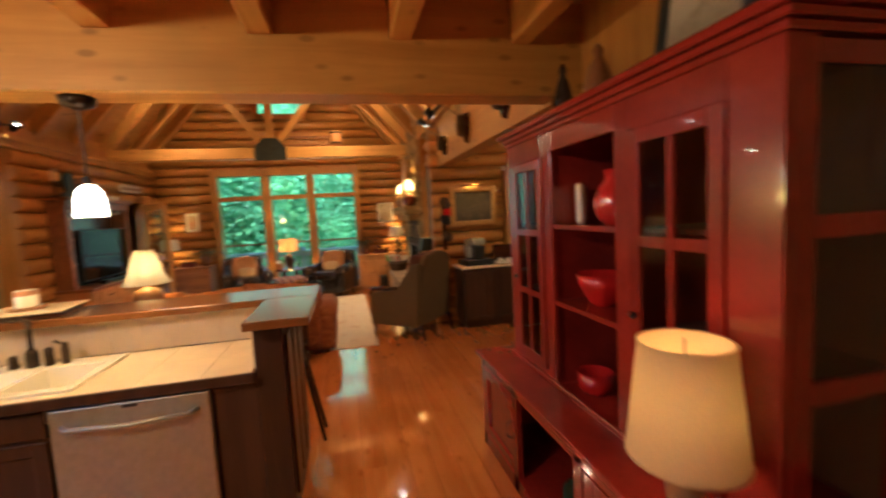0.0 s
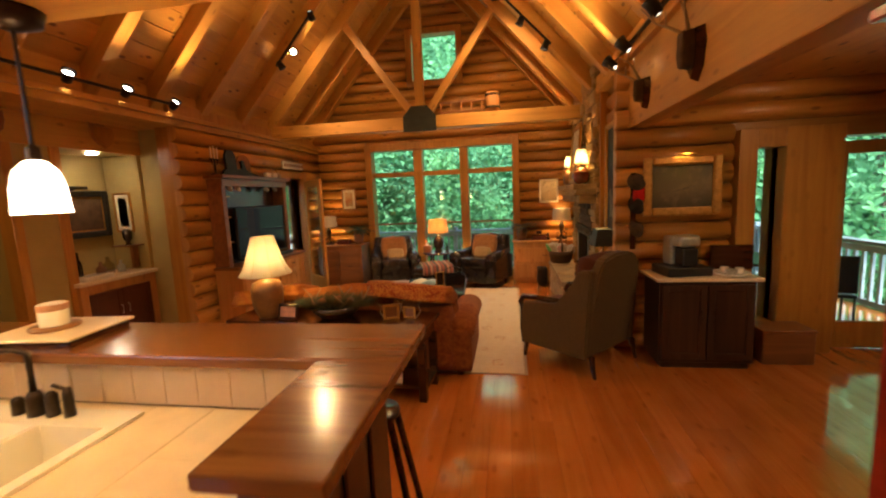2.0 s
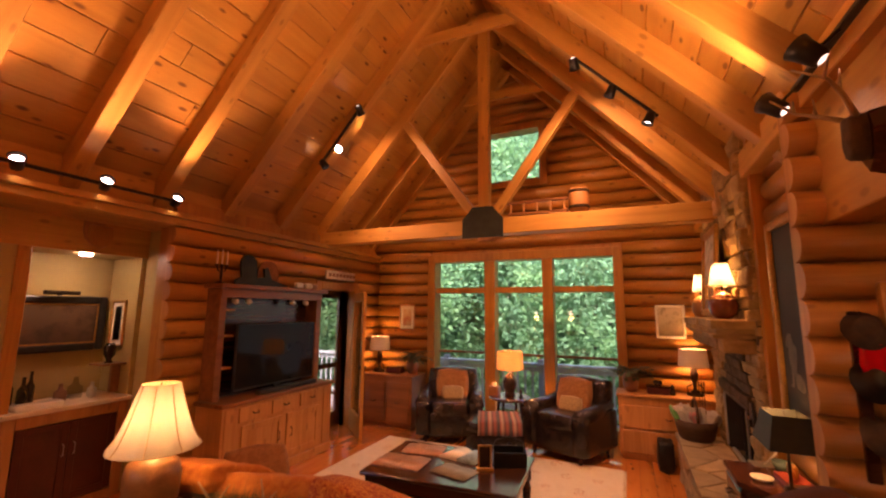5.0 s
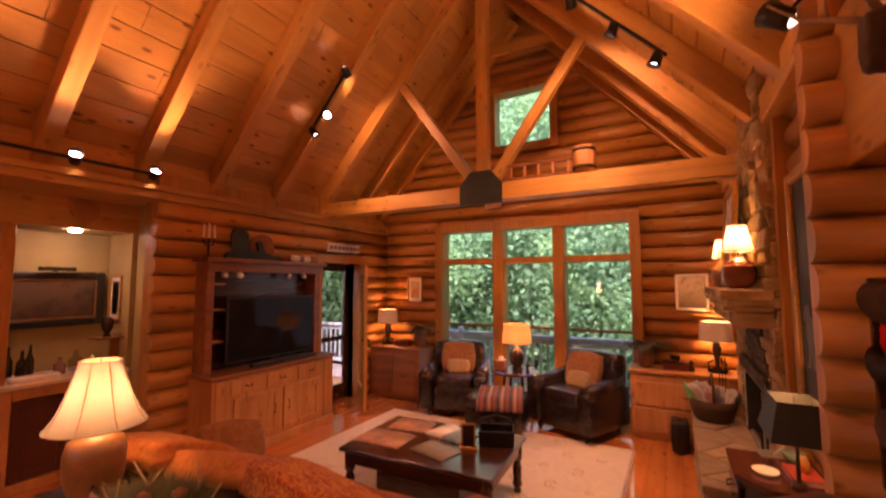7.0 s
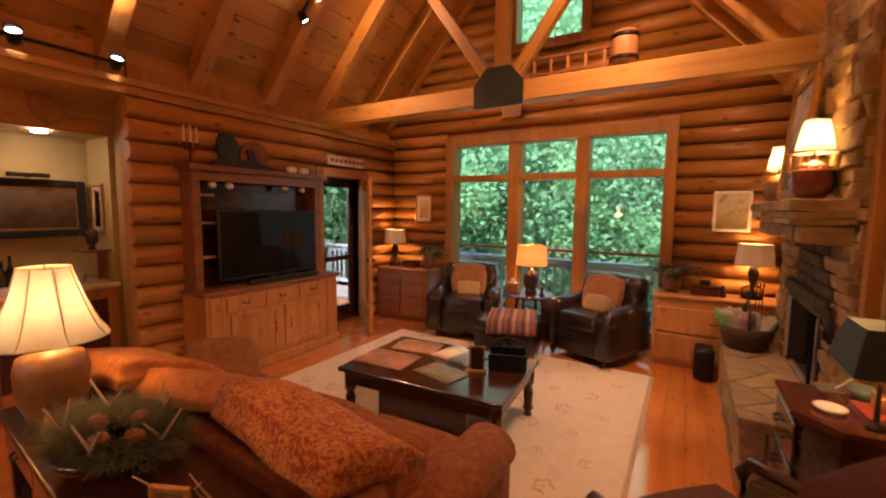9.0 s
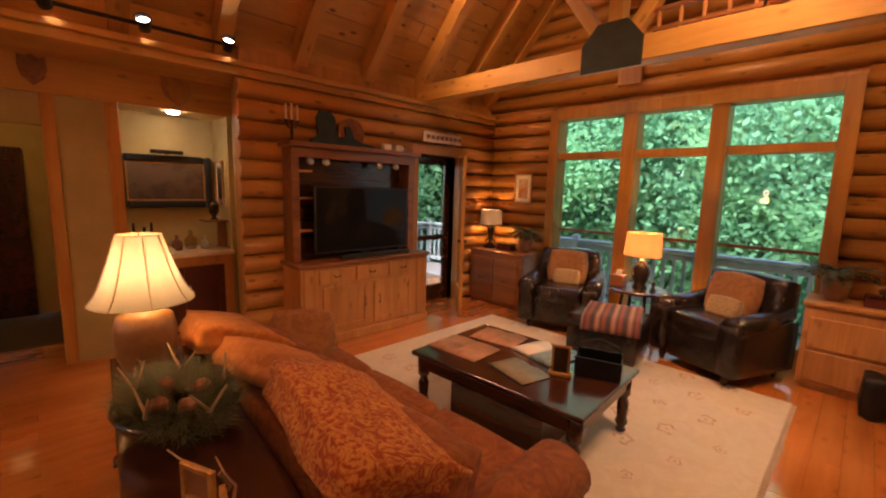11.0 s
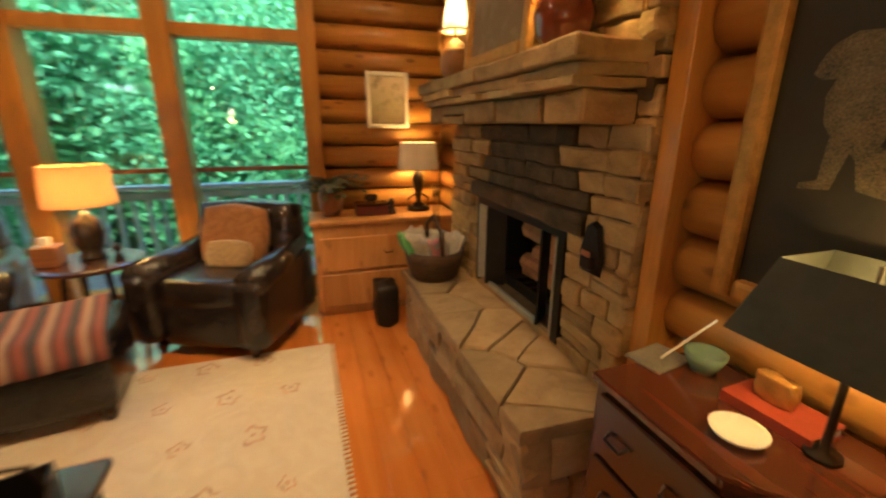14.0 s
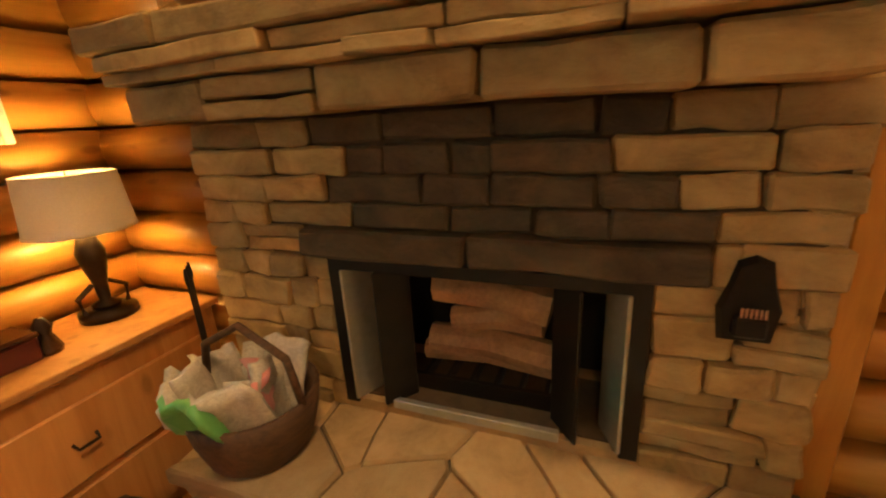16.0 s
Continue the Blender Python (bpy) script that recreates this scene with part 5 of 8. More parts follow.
# greenery with antlers in a bowl
bowl = thing("greenery_bowl", "dark bowl of pine boughs, cones and antlers", "centrepiece", (-1.88, 5.96, CZ))
bm = nb()
lathe(bm, [(0.10, 0), (0.14, 0.01), (0.20, 0.06), (0.235, 0.12), (0.22, 0.12), (0.17, 0.06), (0.09, 0.03)], seg=20)
part("bowl", bm, DARKCER, bowl, "", True)
g = random.Random(3)
bm = nb()
for i in range(4600):
    a, rr = g.uniform(0, 6.28), g.uniform(0.05, 0.22)
    b = Vector((rr * math.cos(a) * 1.5, rr * math.sin(a) * 0.8, 0.10 + g.uniform(0, 0.05)))
    d = Vector((math.cos(a) * 1.6 + g.uniform(-.9, .9), math.sin(a) + g.uniform(-.9, .9), g.uniform(0.1, 1.0))).normalized() * g.uniform(0.06, 0.15)
    s = d.cross(Vector((0, 0, 1))).normalized() * 0.0018
    bm.faces.new([bm.verts.new(b - s), bm.verts.new(b + s), bm.verts.new(b + d)])
part("foliage", bm, LEAF, bowl)
for i in range(5):
    a = i * 1.25 + 0.3
    bm = nb()
    tube(bm, [(0.12 * math.cos(a), 0.1 * math.sin(a), 0.10), (0.25 * math.cos(a), 0.17 * math.sin(a), 0.15), (0.33 * math.cos(a + .2), 0.2 * math.sin(a + .2), 0.26)], 0.011, 7, 0.004)
    tube(bm, [(0.24 * math.cos(a), 0.16 * math.sin(a), 0.15), (0.25 * math.cos(a - .4), 0.16 * math.sin(a - .4), 0.24)], 0.008, 6, 0.003)
    part("antler", bm, BONE, bowl, "", True)
for i in range(4):
    a = i * 1.7
    bm = nb()
    bmesh.ops.create_icosphere(bm, subdivisions=2, radius=0.038, matrix=Matrix.Translation((0.13 * math.cos(a), 0.09 * math.sin(a), 0.14)))
    for v in bm.verts:
        v.co += Vector((noise.noise(v.co * 60), noise.noise(v.co * 60 + Vector((5, 0, 0))), 0)) * 0.008
    part("pine_cone", bm, MIDWOOD, bowl)
# two small gilt stands with antler tips
for x, y, rz, k in ((-1.36, 5.90, 24, 1.0), (-1.20, 5.93, -12, 0.8)):
    orn = thing("ornament", "small gilt frame stand with antler tips on the console", "ornament", (x, y, CZ), rz, "gilt stands")
    bm = nb()
    for x0, x1, z0, z1 in ((-0.07, -0.05, 0.0, 0.13), (0.05, 0.07, 0.0, 0.13), (-0.05, 0.05, 0.11, 0.13), (-0.05, 0.05, 0.0, 0.02)):
        box(bm, x0 * k, -0.02, z0 * k, x1 * k, 0.0, z1 * k, 0.003)
    part("frame", bm, GOLD, orn)
    bm = nb()
    box(bm, -0.05 * k, -0.008, 0.02 * k, 0.05 * k, -0.004, 0.11 * k)
    part("panel", bm, MIDWOOD, orn)
    for sd in (-1, 1):
        bm = nb()
        tube(bm, [(sd * 0.05, 0.01, 0.0), (sd * 0.09, 0.03, 0.06), (sd * 0.08, 0.0, 0.12), (sd * 0.12, -0.02, 0.16)], 0.007, 6, 0.002)
        part("antler_tip", bm, BONE, orn, "", True)

# ---- rug and coffee table ----
rug = thing("rug", "cream wool rug with faint rosettes", "rug", (0, 0, 0))
RX0, RX1, RY0, RY1 = -3.36, -0.22, 6.30, 9.90
bm = nb()
box(bm, RX0, RY0, 0.001, RX1, RY1, 0.013, 0.004)
part("field", bm, RUG, rug)
ROSE = plain("rug_rosette", (0.58, 0.40, 0.29), 0.95, 0, 30, 0.4)
rg = random.Random(8)
for i in range(9):
    for j in range(10):
        x, y = RX0 + 0.25 + i * 0.33 + (0.16 if j % 2 else 0), RY0 + 0.25 + j * 0.36
        if x < RX1 - 0.15:
            bm = nb()
            n = 16
            c, gap, k0 = rg.uniform(0, 6), rg.randrange(16), rg.uniform(0.75, 1.35)
            ring = []
            for k in range(n):
                an, wob = 2 * math.pi * k / n + c, 1 + 0.22 * math.cos(5 * 2 * math.pi * k / n)
                ring.append([bm.verts.new((x + q * k0 * wob * math.cos(an), y + q * k0 * 1.15 * wob * math.sin(an), 0.0142)) for q in (0.034, 0.050)])
            for k in range(n):
                if (k + gap) % n > 2:
                    bm.faces.new((ring[k][0], ring[(k + 1) % n][0], ring[(k + 1) % n][1], ring[k][1]))
            core = [bm.verts.new((x + 0.014 * math.cos(k + c), y + 0.016 * math.sin(k + c), 0.0142)) for k in range(6)]
            bm.faces.new(core)
            part("rosette", bm, ROSE, rug)
bm = nb()
for i in range(120):
    y = RY0 + i * (RY1 - RY0) / 120
    box(bm, RX1, y, 0.002, RX1 + 0.03, y + 0.012, 0.006)
part("fringe", bm, PAPER, rug)

ct = thing("coffee_table", "dark stained coffee table with turned legs and a centre cupboard", "table", (-1.60, 8.02, 0.014), 3)
tw, td = 1.34, 0.92
bm = nb()
box(bm, -tw / 2, -td / 2, 0.42, tw / 2, td / 2, 0.455, 0.010, 2)
part("tabletop", bm, DARKWOOD, ct)
bm = nb()
box(bm, -tw / 2 + 0.04, -td / 2 + 0.04, 0.32, tw / 2 - 0.04, td / 2 - 0.04, 0.42, 0.004)
part("apron", bm, DARKWOOD, ct)
bm = nb()
box(bm, -tw / 2 + 0.30, -td / 2 + 0.12, 0.03, tw / 2 - 0.30, td / 2 - 0.12, 0.32, 0.004)
part("cupboard", bm, DARKWOOD, ct)
for sx in (-1, 1):
    for sy in (-1, 1):
        bm = nb()
        lathe(bm, turned_leg(0.42, 0.045), sx * (tw / 2 - 0.07), sy * (td / 2 - 0.07), 0, 14)
        part("leg", bm, DARKWOOD, ct, "", True)


def book(name, label, x, y, z, w, d, h, rz, cover, pages=PAPER, opened=False):
    t = thing(name, label, "book", (x, y, z), rz)
    if opened:
        for s in (-1, 1):
            bm = nb()
            rows = [[bm.verts.new((s * w / 2 * k / 6, yy, 0.004 + h * math.sin(math.pi * (0.15 + 0.8 * k / 6)))) for k in range(7)] for yy in (-d / 2, d / 2)]
            low = [[bm.verts.new((s * w / 2 * k / 6, yy, 0.001)) for k in range(7)] for yy in (-d / 2, d / 2)]
            for k in range(6):
                bm.faces.new((rows[0][k], rows[0][k + 1], rows[1][k + 1], rows[1][k]))
                bm.faces.new((rows[0][k], rows[0][k + 1], low[0][k + 1], low[0][k]))
                bm.faces.new((rows[1][k], rows[1][k + 1], low[1][k + 1], low[1][k]))
            part("page", bm, pages if s < 0 else cover, t, "", True)
    else:
        bm = nb()
        box(bm, -w / 2 + 0.004, -d / 2 + 0.004, 0.003, w / 2 - 0.006, d / 2 - 0.004, h - 0.003)
        part("pages", bm, PAPER, t)
        bm = nb()
        box(bm, -w / 2, -d / 2, 0, w / 2, d / 2, 0.003)
        box(bm, -w / 2, -d / 2, h - 0.003, w / 2, d / 2, h)
        box(bm, -w / 2 - 0.003, -d / 2, 0, -w / 2, d / 2, h)
        part("cover", bm, cover, t)
    return t


TZ = 0.470
MAG = plain("magazine_cover", (0.45, 0.24, 0.15), 0.3, 0, 9, 0.6, 0.0)
GREY = plain("grey_cover", (0.22, 0.20, 0.15), 0.35, 0, 12, 0.5, 0.0)
book("magazine", "glossy open magazine with rust-coloured pages", -2.02, 7.86, TZ, 0.46, 0.32, 0.012, 3, MAG, MAG, True)
book("magazine", "glossy magazine with a photo cover", -1.98, 8.24, TZ, 0.40, 0.28, 0.012, 8, MAG, PAPER_RED, True)
book("coffee_table_book", "blue and white hardback lying open", -1.55, 8.22, TZ, 0.40, 0.27, 0.04, -12, PAPER_BLUE, WHITE, True)
book("magazine", "dark grey magazine on the coffee table", -1.50, 7.84, TZ, 0.36, 0.24, 0.014, -14, GREY, GREY, True)
tray = thing("magazine_basket", "dark wire basket on the coffee table", "basket", (-1.12, 8.22, TZ), 20)
bm = nb()
box(bm, -0.14, -0.10, 0, 0.14, 0.10, 0.012)
for s in (-1, 1):
    box(bm, -0.14, s * 0.10 - 0.004, 0.012, 0.14, s * 0.10 + 0.004, 0.13)
    box(bm, s * 0.14 - 0.004, -0.10, 0.012, s * 0.14 + 0.004, 0.10, 0.13)
part("body", bm, BLACK, tray)
bm = nb()
tube(bm, [(-0.14, 0, 0.13), (-0.12, 0, 0.20), (0, 0, 0.24), (0.12, 0, 0.20), (0.14, 0, 0.13)], 0.006, 6)
part("handle", bm, BLACK, tray)
easel = thing("tabletop_easel", "small gilt frame easel standing on the coffee table", "frame", (-1.28, 8.00, TZ), 25)
bm = nb()
for x0, x1, z0, z1 in ((-0.06, -0.045, 0.02, 0.20), (0.045, 0.06, 0.02, 0.20), (-0.06, 0.06, 0.19, 0.205)):
    box(bm, x0, -0.008, z0, x1, 0.004, z1, 0.002)
box(bm, -0.075, -0.03, 0, 0.075, 0.03, 0.022, 0.003)
part("frame", bm, GOLD, easel)
bm = nb()
box(bm, -0.045, -0.003, 0.022, 0.045, 0.0, 0.19)
part("panel", bm, DARKCER, easel)

# ---- leather club chairs and ottoman ----


def club_chair(x, y, rz, label):
    c = thing("club_chair", label, "armchair", (x, y, 0), rz, "leather club chairs")
    bm = nb()
    puff(bm, pose(0, 0.02, 0.24), 0.66, 0.78, 0.32, 0.12, 0.01)
    part("seat_base", bm, LEATHER, c, "", True)
    bm = nb()
    puff(bm, pose(0, -0.06, 0.44), 0.54, 0.62, 0.20, 0.24, 0.02)
    part("seat_cushion", bm, LEATHER, c, "", True)
    bm = nb()
    puff(bm, pose(0, 0.34, 0.56, -12, 0, 0), 0.76, 0.24, 0.74, 0.26, 0.03)
    part("backrest", bm, LEATHER, c, "", True)
    for s in (-1, 1):
        bm = nb()
        puff(bm, pose(s * 0.37, -0.02, 0.34), 0.18, 0.82, 0.46, 0.16, 0.02)
        part("arm", bm, LEATHER, c, "", True)
        bm = nb()
        tube(bm, [(s * 0.38, -0.40, 0.54), (s * 0.38, 0.0, 0.57), (s * 0.36, 0.36, 0.62)], 0.10, 14, 0.08)
        part("arm_roll", bm, LEATHER, c, "", True)
    for sx in (-1, 1):
        for sy in (-1, 1):
            bm = nb()
            lathe(bm, [(0.02, 0), (0.035, 0.05), (0.03, 0.09)], sx * 0.33, sy * 0.33, 0, 10)
            part("foot", bm, DARKWOOD, c, "", True)
    return c


for x, y, rz, lab in ((-2.55, 10.30, 18, "black leather club chair beside the tall window"), (-0.86, 10.30, -24, "black leather club chair beside the tall window, angled to the room")):
    club_chair(x, y, rz, lab)
    m0 = pose(x, y, 0, 0, 0, rz)
    bm = nb()
    puff(bm, Matrix(), 0.46, 0.15, 0.42, 0.40, 0.03, seed=x)
    ob = solid("throw_cushion", bm, TAN, "brown velvet cushion on a leather chair", "cushion", "cushions on the leather chairs", smooth=True)
    ob.matrix_basis = m0 @ pose(0, 0.14, 0.72, -16, 0, 0)
    bm = nb()
    puff(bm, Matrix(), 0.30, 0.10, 0.19, 0.40, 0.03, seed=x)
    ob = solid("throw_cushion", bm, LINEN, "small tan lumbar cushion on a leather chair", "cushion", "cushions on the leather chairs", smooth=True)
    ob.matrix_basis = m0 @ pose(0.02, 0.00, 0.615, -22, 0, 3)
ott = thing("ottoman", "black leather ottoman before the club chairs", "ottoman", (-1.66, 9.62, 0), 8)
bm = nb()
puff(bm, pose(0, 0, 0.26), 0.66, 0.56, 0.34, 0.14, 0.01)
part("body", bm, LEATHER, ott, "", True)
bm = nb()
puff(bm, pose(0, 0, 0.43), 0.68, 0.58, 0.12, 0.25, 0.02)
part("cushion", bm, LEATHER, ott, "", True)
for sx in (-1, 1):
    for sy in (-1, 1):
        bm = nb()
        lathe(bm, [(0.022, 0), (0.038, 0.05), (0.03, 0.10)], sx * 0.27, sy * 0.22, 0, 10)
        part("foot", bm, DARKWOOD, ott, "", True)


def stripe_mat(name, cols, scale, axis):
    m, nt, bs = material(name)
    tc = nt.nodes.new("ShaderNodeTexCoord").outputs["Object"]
    sep = nt.nodes.new("ShaderNodeSeparateXYZ")
    nt.links.new(tc, sep.inputs[0])
    mul = nt.nodes.new("ShaderNodeMath")
    mul.operation = "MULTIPLY"
    mul.inputs[1].default_value = scale
    nt.links.new(sep.outputs[axis], mul.inputs[0])
    fr = nt.nodes.new("ShaderNodeMath")
    fr.operation = "FRACT"
    nt.links.new(mul.outputs[0], fr.inputs[0])
    n = len(cols)
    col = ramp(nt, fr.outputs[0], [(i / n, c) for i, c in enumerate(cols)])
    nt.links.new(col, bs.inputs["Base Color"])
    bs.inputs["Roughness"].default_value = 0.95
    f = noise_tex(nt, tc, 300, 2)
    bump(nt, bs, f, 0.5, 0.003)
    return m


BLANKET = stripe_mat("striped_wool", [(0.26, 0.05, 0.035), (0.36, 0.24, 0.18), (0.10, 0.04, 0.045), (0.28, 0.08, 0.06), (0.06, 0.05, 0.06)], 7, 0)
bm = nb()
grid = [[None] * 15 for _ in range(11)]
for i in range(11):
    for j in range(15):
        u, v = -0.26 + 0.052 * i, -0.44 + 0.88 * j / 14
        z = 0.515 + 0.012 * noise.noise(Vector((u * 7, v * 7, 0)))
        vv = v
        if abs(v) > 0.30:
            z -= (abs(v) - 0.30) * 0.9
            vv = math.copysign(0.30 + (abs(v) - 0.30) * 0.35, v)
        grid[i][j] = bm.verts.new((u, vv, z))
for i in range(10):
    for j in range(14):
        bm.faces.new((grid[i][j], grid[i + 1][j], grid[i + 1][j + 1], grid[i][j + 1]))
ob = solid("throw_blanket", bm, BLANKET, "folded red striped wool throw on the ottoman", "blanket", smooth=True)
ob.matrix_basis = pose(-1.62, 9.62, 0, 0, 0, 18)
sol = ob.modifiers.new("thickness", "SOLIDIFY")
sol.thickness, sol.offset = 0.012, 1

# round side table with lamp
st = thing("side_table", "small round dark side table between the leather chairs", "table", (-1.70, 10.42, 0))
bm = nb()
lathe(bm, [(0.28, 0.58), (0.30, 0.59), (0.30, 0.61), (0.28, 0.62)], seg=28)
part("tabletop", bm, DARKWOOD, st)
for i in range(4):
    a = i * math.pi / 2 + 0.78
    bm = nb()
    tube(bm, [(0.17 * math.cos(a), 0.17 * math.sin(a), 0.58), (0.20 * math.cos(a), 0.20 * math.sin(a), 0.3), (0.24 * math.cos(a), 0.24 * math.sin(a), 0.0)], 0.022, 8, 0.014)
    part("leg", bm, DARKWOOD, st)
table_lamp("table_lamp", "dark urn lamp with a lit amber drum shade", (-1.70, 10.46, 0.62), URN, DARKCER, (0.20, 0.37, 0.18, 0.62), SHADE_AMBER, 14, bulb_z=0.47)
bm = nb()
box(bm, -0.07, -0.07, 0, 0.07, 0.07, 0.13, 0.006)
ob = tagged(part("tissue_box", bm, MIDWOOD), "square wooden tissue box on the side table", "box")
ob.location = (-1.90, 10.36, 0.62)
bm = nb()
puff(bm, pose(0, 0, 0.15), 0.06, 0.03, 0.07, 0.3, 0.1)
part("tissue", bm, WHITE, ob)
bm = nb()
lathe(bm, [(0.03, 0), (0.035, 0.01), (0.012, 0.05), (0.03, 0.09), (0.008, 0.12)], -1.52, 10.36, 0.62, 12)
solid("figurine", bm, DARKCER, "small dark figurine on the side table", "figurine", smooth=True)

# ---- corner cabinets by the window ----


def corner_cabinet(x0, y0, w, d, h, mat, label, rows):
    c = thing("cabinet", label, "cabinet", (x0, y0, 0))
    bm = nb()
    box(bm, 0, 0.0, 0.05, w, d, h - 0.03, 0.004)
    box(bm, 0.03, 0.03, 0.0, w - 0.03, d, 0.05)
    part("body", bm, mat, c)
    bm = nb()
    box(bm, -0.02, -0.025, h - 0.03, w + 0.02, d, h, 0.006, 2)
    part("top", bm, mat, c)
    n = len(rows)
    z = 0.09
    for hh, k in rows:
        for i in range(k):
            drawer(c, Matrix.Translation((0.04 + i * (w - 0.06) / k, 0, z)), (w - 0.06) / k - 0.02, hh, mat, BRONZE, 1)
        z += hh + 0.03
    return c


corner_cabinet(-0.26, 10.36, 1.14, 0.46, 0.79, PINE_FURN, "pale pine drawer cabinet in the window corner", ((0.27, 1), (0.27, 1)))
corner_cabinet(-4.14, 10.30, 0.92, 0.50, 0.80, MIDWOOD, "brown wooden cabinet in the far corner", ((0.60, 2),))
for x, y, z, lab in ((0.645, 10.64, 0.79, "dark figural lamp with a linen shade on the pine cabinet"), (-3.98, 10.56, 0.80, "dark figural lamp with a linen shade on the corner cabinet")):
    t = table_lamp("table_lamp", lab, (x, y, z), [(0.10, 0), (0.10, 0.03), (0.03, 0.035)] + [(r, h + 0.04) for r, h in FIGURE], BRONZE, (0.175, 0.36, 0.155, 0.57), SHADE_WHITE, 10, "matching corner lamps", bulb_z=0.44)
    for s in (-1, 1):
        bm = nb()
        tube(bm, [(s * 0.03, 0, 0.14), (s * 0.09, 0, 0.10), (s * 0.08, 0, 0.03)], 0.010, 6)
        part("scroll", bm, BRONZE, t)


def potted_fern(x, y, z, label, h):
    p = thing("potted_plant", label, "plant", (x, y, z))
    bm = nb()
    lathe(bm, [(0.06, 0), (0.09, 0.06), (0.10, 0.16), (0.075, h - 0.02), (0.085, h), (0.065, h), (0.06, h - 0.03)], seg=18)
    part("pot", bm, TERRA, p, "", True)
    g = random.Random(x)
    bm = nb()
    for i in range(46):
        a, el = g.uniform(0, 6.28), g.uniform(0.3, 1.2)
        ln = g.uniform(0.16, 0.30)
        pts = []
        for k in range(6):
            f = k / 5
            pts.append(Vector((math.cos(a) * ln * f * math.cos(el * (1 - f * 0.8)) * 1.3, math.sin(a) * ln * f * math.cos(el * (1 - f * 0.8)), h + ln * math.sin(el) * f - 0.16 * f * f)))
        for p0, p1 in zip(pts, pts[1:]):
            for s in (-1, 1):
                q = Vector((-math.sin(a), math.cos(a), 0.25 * s)) * 0.03 * s
                bm.faces.new([bm.verts.new(p0), bm.verts.new(p1), bm.verts.new((p0 + p1) / 2 + q)])
    part("fronds", bm, LEAF, p)


potted_fern(-0.10, 10.60, 0.79, "green fern in a terracotta vase on the pine cabinet", 0.24)
potted_fern(-3.36, 10.58, 0.80, "green fern in a ceramic vase on the corner cabinet", 0.26)
for x, y, z, lab in ((0.22, 10.56, 0.79, "dark red leather box on the pine cabinet"), (-3.66, 10.54, 0.80, "dark leather box on the corner cabinet")):
    b = thing("keepsake_box", lab, "box", (x, y, z))
    bm = nb()
    box(bm, -0.13, -0.07, 0, 0.13, 0.07, 0.08, 0.006)
    part("body", bm, plain("oxblood_leather", (0.10, 0.02, 0.02), 0.35, 0, 9, 0.3), b)
    bm = nb()
    box(bm, -0.135, -0.075, 0.08, 0.135, 0.075, 0.10, 0.006)
    part("lid", bm, DARKWOOD, b)
bm = nb()
puff(bm, pose(0.22, 10.56, 0.93), 0.10, 0.04, 0.05, 0.4)
lathe(bm, [(0.012, 0), (0.006, 0.03)], 0.20, 10.56, 0.88, 6)
lathe(bm, [(0.012, 0), (0.006, 0.03)], 0.24, 10.56, 0.88, 6)
solid("figurine", bm, DARKCER, "small dark figurine on the keepsake box", "figurine", smooth=True)
bm = nb()
lathe(bm, [(0.035, 0), (0.04, 0.02), (0.02, 0.07), (0.03, 0.10), (0.012, 0.13)], 0.38, 10.52, 0.79, 10)
solid("figurine", bm, DARKCER, "upright dark figurine beside the keepsake box", "figurine", smooth=True)
framed_picture("framed_print", "white-framed landscape print on the log wall", pose(0.43, GY - 0.13, 1.70), 0.36, 0.45, 0.035, WHITE, P_LAND, 0.03)
framed_picture("framed_print", "pale-framed game bird print on the log wall", pose(-3.60, GY - 0.13, 1.70), 0.32, 0.45, 0.03, PINE_FURN, P_BIRD, 0.03, WHITE)
# black floor ornament beside the hearth
bm = nb()
puff(bm, pose(0.24, 10.14, 0.17), 0.17, 0.22, 0.34, 0.35, 0.15)
solid("doorstop_figure", bm, BLACK, "dark cast figure on the floor beside the hearth", "figurine", smooth=True)

# ---- television cabinet ----
TVX, TY0, TY1 = -3.80, 7.41, 9.09
tvc = thing("tv_cabinet", "old pine dresser with an open hutch holding the television", "cabinet")
tvc.matrix_basis = pose(TVX, TY0, 0, 0, 0, 90)          # local x runs along the wall, local -y faces the room
tw_, dp = TY1 - TY0, TVX - (LX + 0.13)
bm = nb()
box(bm, 0, 0, 0.10, tw_, dp, 0.84, 0.005)
part("body", bm, PINE_FURN, tvc)
bm = nb()
box(bm, -0.02, -0.02, 0.0, tw_ + 0.02, dp, 0.10, 0.008)
part("plinth", bm, PINE_FURN, tvc)
bm = nb()
box(bm, -0.03, -0.03, 0.84, tw_ + 0.03, dp, 0.88, 0.008, 2)
part("counter", bm, MIDWOOD, tvc)
for i in range(3):
    drawer(tvc, Matrix.Translation((0.20 + i * 0.44, 0, 0.66)), 0.40, 0.15, PINE_FURN, BRONZE)
for i in range(2):
    panel_door(tvc, Matrix.Translation((0.24 + i * 0.63, 0, 0.14)), 0.56, 0.48, PINE_FURN, (0.50 if i == 0 else 0.06, 0.22, BRONZE))
for x in (0.03, tw_ - 0.17):
    bm = nb()
    box(bm, x, -0.012, 0.12, x + 0.14, 0, 0.82, 0.004)
    part("pilaster", bm, PINE_FURN, tvc)
hz = 2.04
for x0, x1 in ((0.02, 0.10), (1.51, 1.60)):
    bm = nb()
    box(bm, x0, 0.18, 0.88, x1, dp, hz, 0.005)
    part("hutch_side", bm, MIDWOOD, tvc)
bm = nb()
box(bm, -0.03, 0.11, hz, 1.65, dp, hz + 0.05, 0.008, 2)
